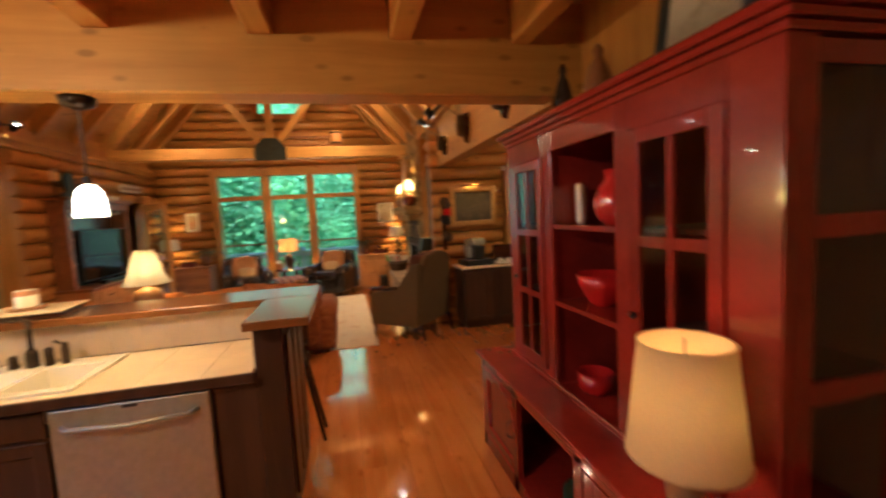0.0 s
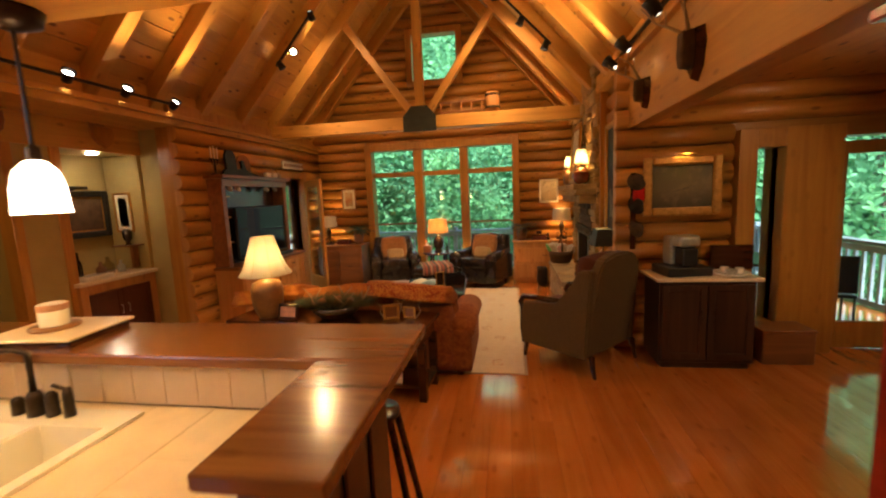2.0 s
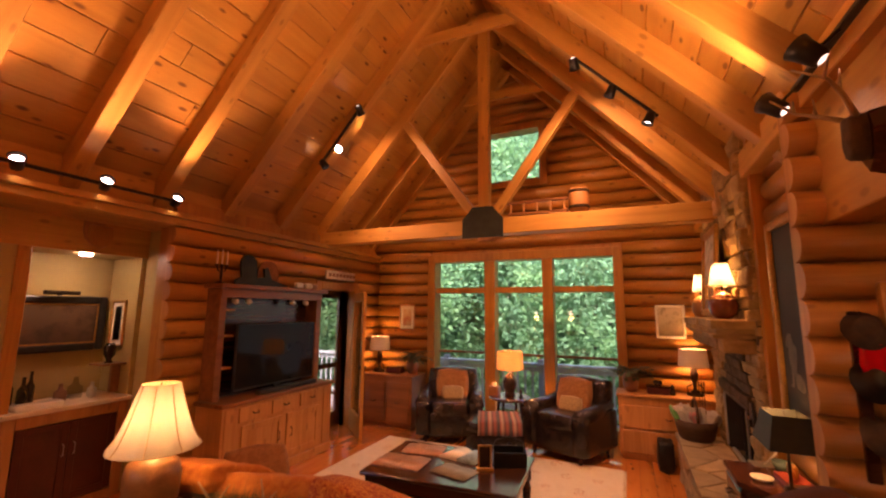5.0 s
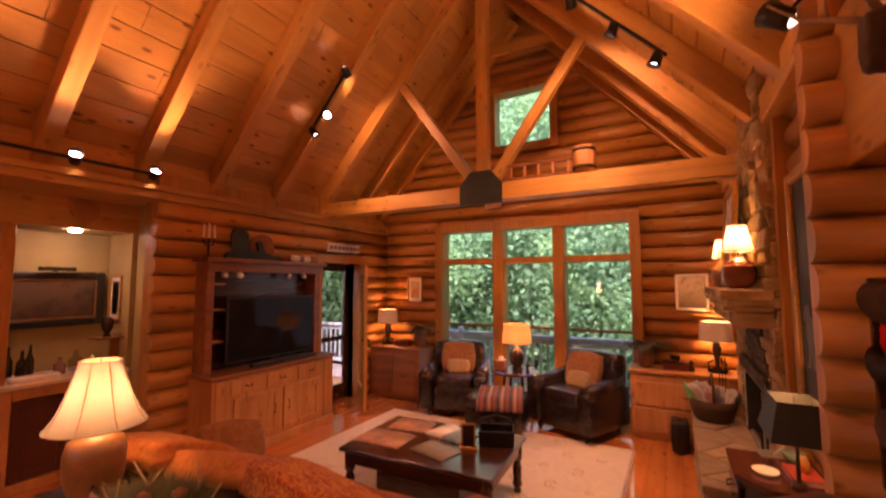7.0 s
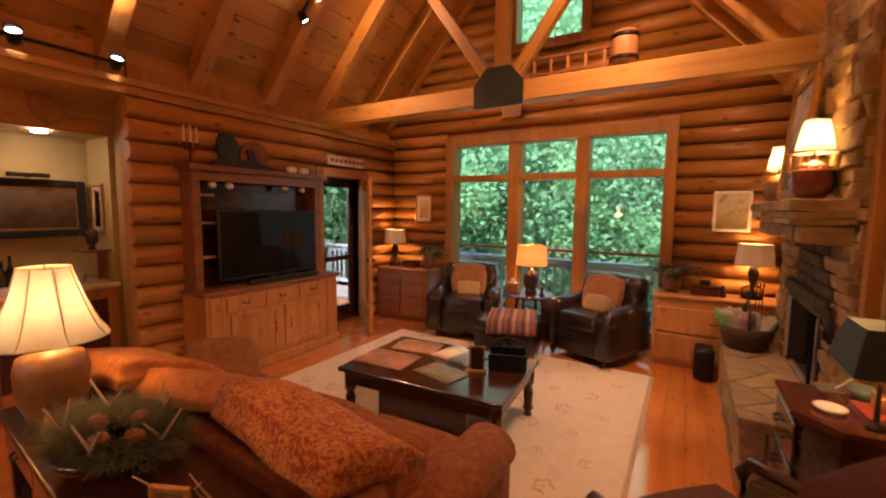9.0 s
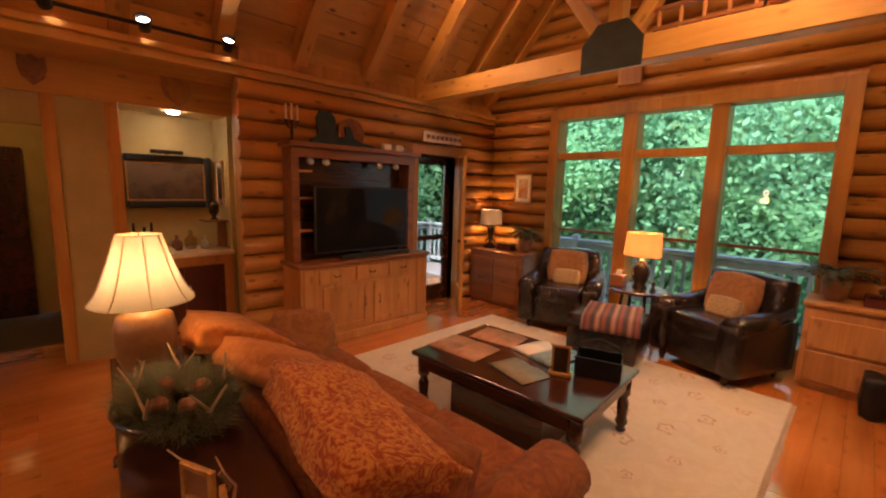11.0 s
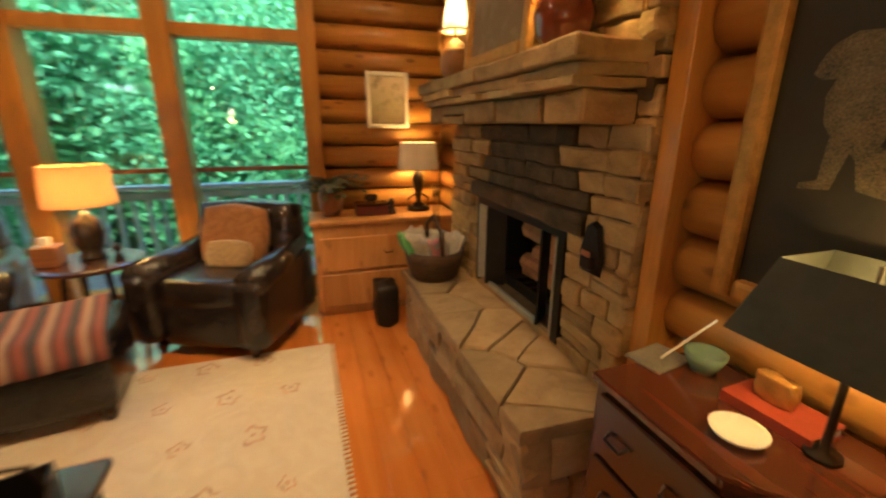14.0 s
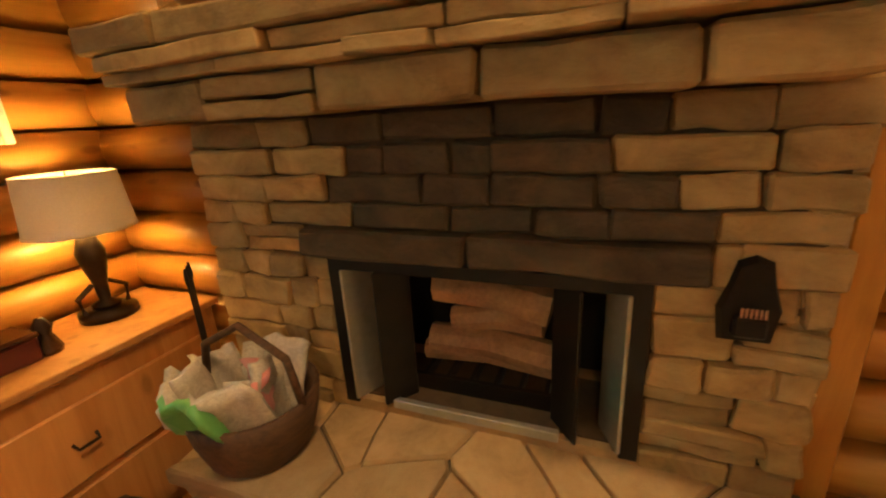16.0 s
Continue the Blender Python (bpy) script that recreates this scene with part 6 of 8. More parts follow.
box(bm, 0.02, 0.165, hz - 0.10, 1.60, 0.18, hz, 0.004)
part("cornice", bm, MIDWOOD, tvc)
bm = nb()
box(bm, 0.10, dp - 0.02, 0.88, 1.51, dp, hz - 0.01)
part("back_panel", bm, DARKWOOD, tvc)
for z in (1.18, 1.52, 1.80):
    bm = nb()
    box(bm, 0.10, 0.26, z, 0.28, dp - 0.02, z + 0.02)
    part("shelf", bm, PINE_FURN, tvc)
tv = thing("television", "large black flat-screen television in the pine hutch", "television")
tv.matrix_basis = pose(TVX, TY0, 0, 0, 0, 90)
bm = nb()
box(bm, 0.27, 0.19, 0.94, 1.505, 0.23, 1.66, 0.008)
part("bezel", bm, BLACKPL, tv)
bm = nb()
box(bm, 0.285, 0.187, 0.965, 1.49, 0.19, 1.645)
part("screen", bm, SCREEN, tv)
bm = nb()
box(bm, 0.7, 0.14, 0.881, 1.1, 0.30, 0.895, 0.004)
box(bm, 0.85, 0.20, 0.89, 0.95, 0.225, 0.95)
part("stand", bm, BLACKPL, tv)
bm = nb()
box(bm, 0.50, 0.05, 0.881, 1.44, 0.12, 0.93, 0.01, 2)
ob = solid("sound_bar", bm, BLACKPL, "long black sound bar below the television", "speaker")
ob.matrix_basis = pose(TVX, TY0, 0, 0, 0, 90)
for i, y in enumerate((0.24, 0.42, 1.10, 1.34)):
    t = thing("puck_light", "small white spot clipped under the hutch top", "light", (0, 0, 0), 0, "spots under the hutch top")
    t.matrix_basis = pose(TVX, TY0, 0, 0, 0, 90) @ pose(y, 0.22, hz - 0.125)
    bm = nb()
    lathe(bm, [(0.035, -0.03), (0.045, 0.0), (0.02, 0.025)], seg=12)
    ob = part("housing", bm, WHITE, t, "", True)
    ob.matrix_basis = pose(0, 0, 0, 35, 0, 20)
    bm = nb()
    tube(bm, [(0, 0, 0.02), (0.02, 0, 0.05)], 0.008, 6)
    part("bracket", bm, BLACK, t)
# things on the television cabinet
HT = hz + 0.05
cand = thing("candelabra", "dark three-arm candelabra with cream candles on the hutch", "candelabra", (TVX - 0.28, TY0 + 0.08, HT))
bm = nb()
lathe(bm, [(0.06, 0), (0.05, 0.015), (0.012, 0.03), (0.016, 0.10), (0.01, 0.19)], seg=12)
part("base", bm, BRONZE, cand, "", True)
for i in range(3):
    y = (i - 1) * 0.06
    bm = nb()
    tube(bm, [(0, 0, 0.13), (0, y * 0.7, 0.14), (0, y, 0.19)], 0.007, 6)
    lathe(bm, [(0.02, 0.19), (0.024, 0.205), (0.012, 0.21)], 0, y, 0, 10)
    part("arm", bm, BRONZE, cand)
    bm = nb()
    lathe(bm, [(0.011, 0.21), (0.011, 0.35 + 0.02 * (i % 2)), (0.004, 0.36)], 0, y, 0, 10)
    part("candle", bm, CREAM, cand)
scul = thing("carved_panel", "dark carved silhouette panel of trees on the hutch", "sculpture", (TVX - 0.34, TY0 + 0.32, HT))
bm = nb()
pts = [(0, 0), (0.80, 0), (0.80, 0.04), (0.62, 0.07), (0.52, 0.10), (0.46, 0.24), (0.40, 0.22), (0.42, 0.12), (0.30, 0.10), (0.28, 0.30), (0.22, 0.36), (0.10, 0.36), (0.06, 0.28), (0.08, 0.10), (0.0, 0.06)]
f = [bm.verts.new((0, a, b)) for a, b in pts]
bk = [bm.verts.new((-0.03, a, b)) for a, b in pts]
bm.faces.new(f), bm.faces.new(bk[::-1])
for i in range(len(pts)):
    bm.faces.new((f[i], f[(i + 1) % len(pts)], bk[(i + 1) % len(pts)], bk[i]))
part("silhouette", bm, GREENMETAL, scul)
bm = nb()
lathe(bm, [(0.17, 0), (0.17, 0.02)], seg=24)
ob = part("sun_disc", bm, TAN, scul)
ob.matrix_basis = pose(-0.05, 0.50, 0.16, 0, 90, 0)
for i, y in enumerate((1.22, 1.40, 1.50)):
    bm = nb()
    puff(bm, pose(TVX - 0.25, TY0 + y, HT + 0.045), 0.06, 0.12, 0.07, 0.45, 0.1, seed=i)
    lathe(bm, [(0.02, 0), (0.015, 0.05)], TVX - 0.25, TY0 + y, HT - 0.001, 8)
    solid("bird_carving", bm, (WHITE, PAPER, CERAMIC)[i], "small pale carving on the hutch top", "carving", "carvings", smooth=True)

# ---- niche with bar cabinet ----
NY0, NY1 = 6.22, 7.14
nc = thing("bar_cabinet", "built-in pine-framed bar cabinet with dark doors in the niche", "cabinet")
nc.matrix_basis = pose(NX + 0.06, NY0 - 0.05, 0, 0, 0, 90)
bm = nb()
w = NY1 - NY0 + 0.0
box(bm, 0, 0, 0, 0.09, 0.5, 0.90, 0.005)
box(bm, w - 0.05, 0, 0, w + 0.04, 0.5, 0.90, 0.005)
box(bm, 0.09, 0, 0.0, w - 0.05, 0.5, 0.09, 0.005)
box(bm, 0.09, 0, 0.80, w - 0.05, 0.5, 0.90, 0.005)
box(bm, 0.09, 0.03, 0.09, w - 0.05, 0.5, 0.80)
part("face_frame", bm, PINE_FURN, nc)
bm = nb()
box(bm, -0.02, -0.04, 0.90, w + 0.05, 0.55, 0.94, 0.006, 2)
part("counter", bm, CREAM, nc)
for i in range(2):
    panel_door(nc, Matrix.Translation((0.10 + i * 0.385, 0.02, 0.10)), 0.38, 0.69, plain("oxblood_panel", (0.09, 0.025, 0.012), 0.35, 0, 5, 0.3) if i == 0 else bpy.data.materials["oxblood_panel"], (0.34 if i == 0 else 0.04, 0.40, STEEL))
p = framed_picture("sporting_picture", "wide sporting scene in a dark frame with a picture light", pose(NX - 0.48, 6.66, 1.66, 0, 0, 90), 0.88, 0.56, 0.075, BLACKPL, P_NICHE, 0.04)
bm = nb()
box(bm, -0.15, -0.10, 0.29, 0.15, -0.06, 0.33, 0.008)
box(bm, -0.01, -0.07, 0.28, 0.01, 0, 0.30)
part("picture_light", bm, BRONZE, p, "dark picture light")
bm = nb()
box(bm, -0.365, -0.024, -0.205, 0.365, -0.02, -0.19)
box(bm, -0.365, -0.024, 0.19, 0.365, -0.02, 0.205)
box(bm, -0.365, -0.024, -0.19, -0.35, -0.02, 0.19)
box(bm, 0.35, -0.024, -0.19, 0.365, -0.02, 0.19)
part("liner", bm, GOLD, p)
spot_light("niche_light", (NX - 0.12, 6.68, 2.32), (NX - 0.35, 6.68, 0.9), 2.2, 130, 0.6, (1.0, 0.68, 0.26))
bm = nb()
lathe(bm, [(0.05, 0), (0.055, 0.01), (0.05, 0.015)], NX - 0.12, 6.68, 2.34, 14)
solid("recessed_light", bm, SPOTGLOW, "small lit recessed lamp in the niche ceiling", "light")
GLASSWARE = plain("bottle_glass", (0.03, 0.025, 0.02), 0.1, 0, 6, 0.3, 0.0, 0.5)
for i, (y, h, r, mt, lab) in enumerate(((6.30, 0.30, 0.035, GLASSWARE, "dark glass bottle"), (6.38, 0.26, 0.04, GLASSWARE, "dark squat bottle"), (6.45, 0.30, 0.034, GLASSWARE, "tall dark bottle"),
                                        (6.66, 0.16, 0.05, TERRA, "small terracotta jug"), (6.80, 0.20, 0.06, CABGLASS, "clear glass decanter"), (6.92, 0.14, 0.04, STEEL, "silver tumbler"))):
    bm = nb()
    lathe(bm, [(r * .9, 0), (r, 0.02), (r, h * .55), (r * .4, h * .72), (r * .32, h * .95), (r * .4, h)], NX - 0.25 + 0.05 * (i % 2), y, 0.94, 12)
    solid("bottle" if i < 3 else "vessel", bm, mt, lab + " on the bar counter", "bottle" if i < 3 else "vessel", "bottles on the bar" if i < 3 else "", smooth=True)
tr = thing("towel", "folded white towel on the bar counter", "towel", (NX - 0.02, 6.42, 0.94))
bm = nb()
puff(bm, pose(0, 0, 0.025), 0.14, 0.34, 0.05, 0.15, 0.05)
part("fold", bm, WHITE, tr, "", True)
sh = thing("corner_shelf", "small wooden shelf with a glass hurricane in the niche", "shelf", (NX - 0.16, 7.02, 1.24))
bm = nb()
box(bm, -0.12, -0.12, 0, 0.12, 0.11, 0.02, 0.004)
box(bm, -0.02, 0.03, -0.28, 0.02, 0.11, 0)
part("board", bm, MIDWOOD, sh)
bm = nb()
lathe(bm, [(0.04, 0.02), (0.02, 0.05), (0.05, 0.10), (0.055, 0.18), (0.035, 0.22)], seg=12)
part("hurricane", bm, DARKCER, sh, "", True)
framed_picture("framed_print", "narrow cream print hung on the niche's side", pose(NX - 0.28, 7.135, 1.66), 0.26, 0.50, 0.03, GOLD, P_LAND, 0.02, WHITE)
# pine trim round hall and niche
bm = nb()
for y0, y1 in ((4.40, 4.5), (5.70, 5.79), (6.12, 6.22)):
    box(bm, NX - 0.13, y0, 0, NX + 0.02, y1, 2.36, 0.005)
solid("trim_hall", bm, TRIM, "pine door casings of the hall opening", "trim", kind="structure")
# a solid dark slab gives the shade inside the hall's open doorway
door_3 = tagged(new("door_3"), "dark slab standing for the shade of the open hall doorway", "door", kind="structure")
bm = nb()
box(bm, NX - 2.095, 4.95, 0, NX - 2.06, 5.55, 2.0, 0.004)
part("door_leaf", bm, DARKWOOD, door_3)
framed_picture("framed_print", "small framed print on the cream hall wall", pose(NX - 1.2, 5.995, 1.55), 0.34, 0.44, 0.04, BLACKPL, P_LAND, 0.02)
# fill lamp without a fitting, added to brighten the hall
point_light("hall_light", (NX - 1.1, 5.2, 2.3), 4, 0.08)
# shield plaque with antlers on the soffit
hp = thing("mounted_plaque", "small wooden shield plaque on the header", "plaque", (NX + 0.05, 6.7, 2.52))
bm = nb()
pts = [(-0.10, 0.11), (0.10, 0.11), (0.11, 0.0), (0.06, -0.09), (0, -0.13), (-0.06, -0.09), (-0.11, 0.0)]
f = [bm.verts.new((0.0, a, b)) for a, b in pts]
bk = [bm.verts.new((0.025, a * 0.92, b * 0.92)) for a, b in pts]
bm.faces.new(f), bm.faces.new(bk[::-1])
for i in range(7):
    bm.faces.new((f[i], f[(i + 1) % 7], bk[(i + 1) % 7], bk[i]))
part("shield", bm, TRIM, hp)

# ---- mantel lamps, basket, picture ----
for y, rr, lab, wt in ((8.62, 0.10, "red glazed lamp with gold band and lit shade on mantel", 11), (9.80, 0.085, "amber lantern lamp with a lit shade on the mantel", 9)):
    t = table_lamp("mantel_lamp", lab, (0.67, y, 1.775), [(rr * .6, 0), (rr, 0.04), (rr * 1.15, 0.11), (rr, 0.18), (rr * .5, 0.22), (0.015, 0.24)], plain("oxblood_glaze", (0.16, 0.035, 0.015), 0.15, 0, 9, 0.3, 0, 0.5) if y < 9 else CERAMIC, (rr * 1.0, 0.28, rr * 0.62, 0.47), SHADE_CREAM, wt, "lamps on the mantel", bulb_z=0.37)
    for k in range(10):
        a = k * 0.628
        bm = nb()
        tube(bm, [(rr * 1.25 * math.cos(a), rr * 1.25 * math.sin(a), 0.17), (rr * 1.2 * math.cos(a), rr * 1.2 * math.sin(a), 0.28)], 0.004, 5)
        part("gallery_bar", bm, GOLD, t)
    for z in (0.17, 0.28):
        bm = nb()
        tube(bm, [(rr * 1.24 * math.cos(a * .2618), rr * 1.24 * math.sin(a * .2618), z) for a in range(25)], 0.005, 5)
        part("gallery_ring", bm, GOLD, t)
framed_picture("mantel_painting", "gilt-framed landscape painting leaning over the mantel", pose(0.70, 9.2, 2.22, -4, 0, -90), 0.74, 0.86, 0.07, GOLD, P_LAND, 0.04)
bk = thing("newspaper_basket", "dark wicker basket of newspapers on the hearth", "basket", (0.53, 9.80, 0.472))
bk.matrix_basis = bk.matrix_basis @ Matrix.Diagonal((1.1, 1.1, 1.1, 1))
bm = nb()
lathe(bm, [(0.13, 0), (0.15, 0.02), (0.18, 0.12), (0.19, 0.19), (0.175, 0.19), (0.165, 0.12), (0.13, 0.03)], seg=22)
part("body", bm, BASKET, bk, "", True)
bm = nb()
tube(bm, [(0, -0.18, 0.18), (0, -0.15, 0.32), (0, 0, 0.40), (0, 0.15, 0.32), (0, 0.18, 0.18)], 0.012, 7)
part("handle", bm, BASKET, bk, "arched wicker handle", True)
NEWS = fabric("newsprint", (0.40, 0.36, 0.31), (0.58, 0.53, 0.46), 24, 240, 0.85, 0.25, 0.0)
GREENWRAP, PINKWRAP = plain("green_wrap", (0.12, 0.35, 0.1), 0.5), plain("pink_wrap", (0.6, 0.25, 0.25), 0.5)
nr = random.Random(6)
for i in range(10):
    a = i * 0.628 + nr.uniform(-0.2, 0.2)
    rad = 0.10 if i < 7 else 0.03
    wd, ln, bend = nr.uniform(0.13, 0.20), nr.uniform(0.17, 0.25), nr.uniform(-0.06, 0.06)
    bm = nb()
    grid = []
    for u in range(7):
        fu = u / 6 - 0.5
        row = []
        for v in range(6):
            fv = v / 5
            q = Vector((fu * 5 + i, fv * 4, i * 2.0))
            row.append((fu * wd * (1 - 0.2 * fv), bend * (4 * fu * fu) + 0.03 * noise.noise(q) * (0.4 + fv), fv * ln + 0.02 * noise.noise(q + Vector((7, 0, 0)))))
        grid.append(row)
    front = [[bm.verts.new((x, y - 0.010, z)) for x, y, z in row] for row in grid]
    back = [[bm.verts.new((x, y + 0.010, z)) for x, y, z in row] for row in grid]
    for u in range(6):
        for v in range(5):
            bm.faces.new((front[u][v], front[u + 1][v], front[u + 1][v + 1], front[u][v + 1]))
            bm.faces.new((back[u][v], back[u][v + 1], back[u + 1][v + 1], back[u + 1][v]))
        bm.faces.new((front[u][5], front[u + 1][5], back[u + 1][5], back[u][5]))
    for v in range(5):
        bm.faces.new((front[0][v], front[0][v + 1], back[0][v + 1], back[0][v]))
        bm.faces.new((front[6][v], back[6][v], back[6][v + 1], front[6][v + 1]))
    ob = part("folded_newspaper", bm, GREENWRAP if i == 5 else PINKWRAP if i == 9 else NEWS, bk, "", True)
    ob.matrix_basis = pose(rad * math.cos(a), rad * math.sin(a), 0.07, 0, 0, math.degrees(a) - 90) @ pose(0, 0, 0, nr.uniform(-28, -8) if i < 7 else nr.uniform(-10, 10), nr.uniform(-14, 14), 0)
poker = thing("fire_tools", "thin iron fire tools leaning by the hearth", "fire tools", (0.62, 10.10, 0.0))
for i in range(3):
    bm = nb()
    tube(bm, [(0.02 * i, 0.02 * i, 0.0), (0.03 * i, 0.03 * i, 0.98)], 0.004, 6)
    lathe(bm, [(0.006, 0.98), (0.009, 1.0), (0.004, 1.04)], 0.03 * i, 0.03 * i, 0, 8)
    part("tool", bm, BLACK, poker)

# ---- chest with lamp below the large painting ----
LCX0, LCX1, LCY0, LCY1, LCZ = 0.51, 0.895, 7.50, 8.03, 0.80
lc = thing("side_chest", "reddish-brown bow-cornered chest with drawers", "chest", (0, 0, 0))
bm = nb()
pts = [(LCX1, LCY0), (LCX0 + 0.12, LCY0), (LCX0, LCY0 + 0.12), (LCX0, LCY1), (LCX1, LCY1)]
def prism(b, pts, z0, z1):
    lo = [b.verts.new((x, y, z0)) for x, y in pts]
    hi = [b.verts.new((x, y, z1)) for x, y in pts]
    b.faces.new(lo[::-1]), b.faces.new(hi)
    for i in range(len(pts)):
        b.faces.new((lo[i], lo[(i + 1) % len(pts)], hi[(i + 1) % len(pts)], hi[i]))
prism(bm, pts, 0.04, LCZ - 0.03)
part("body", bm, DARKWOOD, lc)
bm = nb()
prism(bm, [(LCX1, LCY0 - 0.03), (LCX0 + 0.11, LCY0 - 0.03), (LCX0 - 0.03, LCY0 + 0.11), (LCX0 - 0.03, LCY1), (LCX1, LCY1)], LCZ - 0.03, LCZ)
bmesh.ops.bevel(bm, geom=bm.edges[:], offset=0.006, segments=2, affect="EDGES")
part("top", bm, wood("mahogany_top", (0.12, 0.034, 0.014), (0.07, 0.018, 0.008), 0.2, 1, 0, grain=12, coat=0.5), lc)
for i in range(3):
    drawer(lc, pose(LCX0, LCY1 - 0.03, 0.10 + i * 0.22, 0, 0, -90), 0.40, 0.20, DARKWOOD, BRONZE, 2)
rl = table_lamp("table_lamp", "bronze lamp with a dark rectangular shade, lit within", (0.75, 7.585, LCZ), [(0.035, 0.0), (0.035, 0.012), (0.010, 0.016), (0.009, 0.05), (0.009, 0.10), (0.008, 0.16), (0.008, 0.2)], BRONZE, (0.185, 0.25, 0.125, 0.435), SHADE_DARK, 4, square=True, bulb_z=0.34)
rl.matrix_basis = rl.matrix_basis @ pose(0, 0, 0, 0, 0, 90)
bm = nb()
lathe(bm, [(0.04, 0), (0.058, 0.012), (0.063, 0.022), (0.056, 0.018), (0.03, 0.006)], 0.63, 7.69, LCZ, 20)
solid("dish", bm, WHITE, "small white oval dish on the chest", "dish", smooth=True)
bm = nb()
lathe(bm, [(0.035, 0), (0.05, 0.03), (0.06, 0.06), (0.05, 0.06), (0.03, 0.02)], 0.80, 7.93, LCZ, 16)
solid("bowl", bm, plain("celadon", (0.16, 0.24, 0.18), 0.25, 0, 8, 0.2), "small green bowl on the chest", "bowl", smooth=True)
book("hardback_book", "red hardback book below the lamp", 0.795, 7.71, LCZ, 0.13, 0.21, 0.03, 4, plain("red_cover", (0.35, 0.06, 0.03), 0.4))
bm = nb()
puff(bm, pose(0.80, 7.73, LCZ + 0.065), 0.04, 0.09, 0.07, 0.4, 0.2)
solid("figurine", bm, GOLD, "gilt figurine lying on the red book", "figurine", smooth=True)
bm = nb()
box(bm, -0.08, -0.06, 0, 0.08, 0.06, 0.006)
ob = solid("coaster_tray", bm, GREY, "small dark tray at the back of the chest", "tray")
ob.matrix_basis = pose(0.72, 8.02, LCZ, 0, 0, 10)
bm = nb()
tube(bm, [(0.72, 8.01, LCZ + 0.008), (0.82, 7.93, LCZ + 0.16)], 0.004, 6)
solid("pen", bm, WHITE, "white pen standing in the tray", "pen")

dogp = framed_picture("large_painting", "large dark oil painting in a wide gilt frame", pose(RX - 0.125, 7.58, 1.74, 0, 0, -90), 0.84, 1.44, 0.065, GOLD, P_DOG, 0.05)
bm = nb()
pale = plain("pale_oil_paint", (0.10, 0.076, 0.038), 0.5, 0, 22, 0.95)
outline = [(-0.28, -0.12), (-0.27, -0.09), (-0.25, -0.06), (-0.21, -0.04), (-0.16, -0.045), (-0.15, -0.075), (-0.136, -0.10), (-0.09, -0.12), (-0.084, -0.17),
           (-0.104, -0.23), (-0.12, -0.28), (-0.06, -0.29), (-0.004, -0.32), (0.004, -0.375), (-0.04, -0.395), (-0.10, -0.385), (-0.14, -0.375), (-0.156, -0.31),
           (-0.17, -0.295), (-0.19, -0.38), (-0.26, -0.385), (-0.256, -0.37), (-0.22, -0.36), (-0.216, -0.26), (-0.236, -0.23), (-0.244, -0.17), (-0.23, -0.135), (-0.26, -0.135)]
bm.faces.new([bm.verts.new((px, -0.0275, pz)) for px, pz in outline])
part("pale_shape", bm, pale, dogp)

# ---- wing chair ----
wc = thing("wing_chair", "olive wing chair with carved arms and a rust seat", "armchair", (0.32, 6.80, 0), 47)
# local: the back lies at -y
bm = nb()
pts = [(-0.34, 0.16), (0.34, 0.16), (0.37, 0.60), (0.36, 0.94), (0.26, 1.08), (0.10, 1.12), (-0.10, 1.12), (-0.26, 1.08), (-0.36, 0.94), (-0.37, 0.60)]
for yy in (0,):
    f = [bm.verts.new((a, -0.36 - 0.14 * (b - 0.16), b)) for a, b in pts]
    bk = [bm.verts.new((a * 0.95, -0.26 - 0.12 * (b - 0.16), b)) for a, b in pts]
    bm.faces.new(f), bm.faces.new(bk[::-1])
    for i in range(len(pts)):
        bm.faces.new((f[i], f[(i + 1) % len(pts)], bk[(i + 1) % len(pts)], bk[i]))
bmesh.ops.bevel(bm, geom=bm.edges[:], offset=0.02, segments=2, affect="EDGES")
part("back_shell", bm, WING, wc)
bm = nb()
puff(bm, pose(0, -0.25, 0.76, 9, 0, 0), 0.60, 0.16, 0.66, 0.28, 0.02)
part("backrest", bm, WINGFRONT, wc, "", True)
bm = nb()
puff(bm, pose(0, 0.10, 0.44), 0.62, 0.72, 0.18, 0.24, 0.02)
part("seat_cushion", bm, WINGFRONT, wc, "", True)
bm = nb()
box(bm, -0.33, -0.32, 0.17, 0.33, 0.42, 0.37, 0.03, 2)
part("seat_frame", bm, WING, wc)
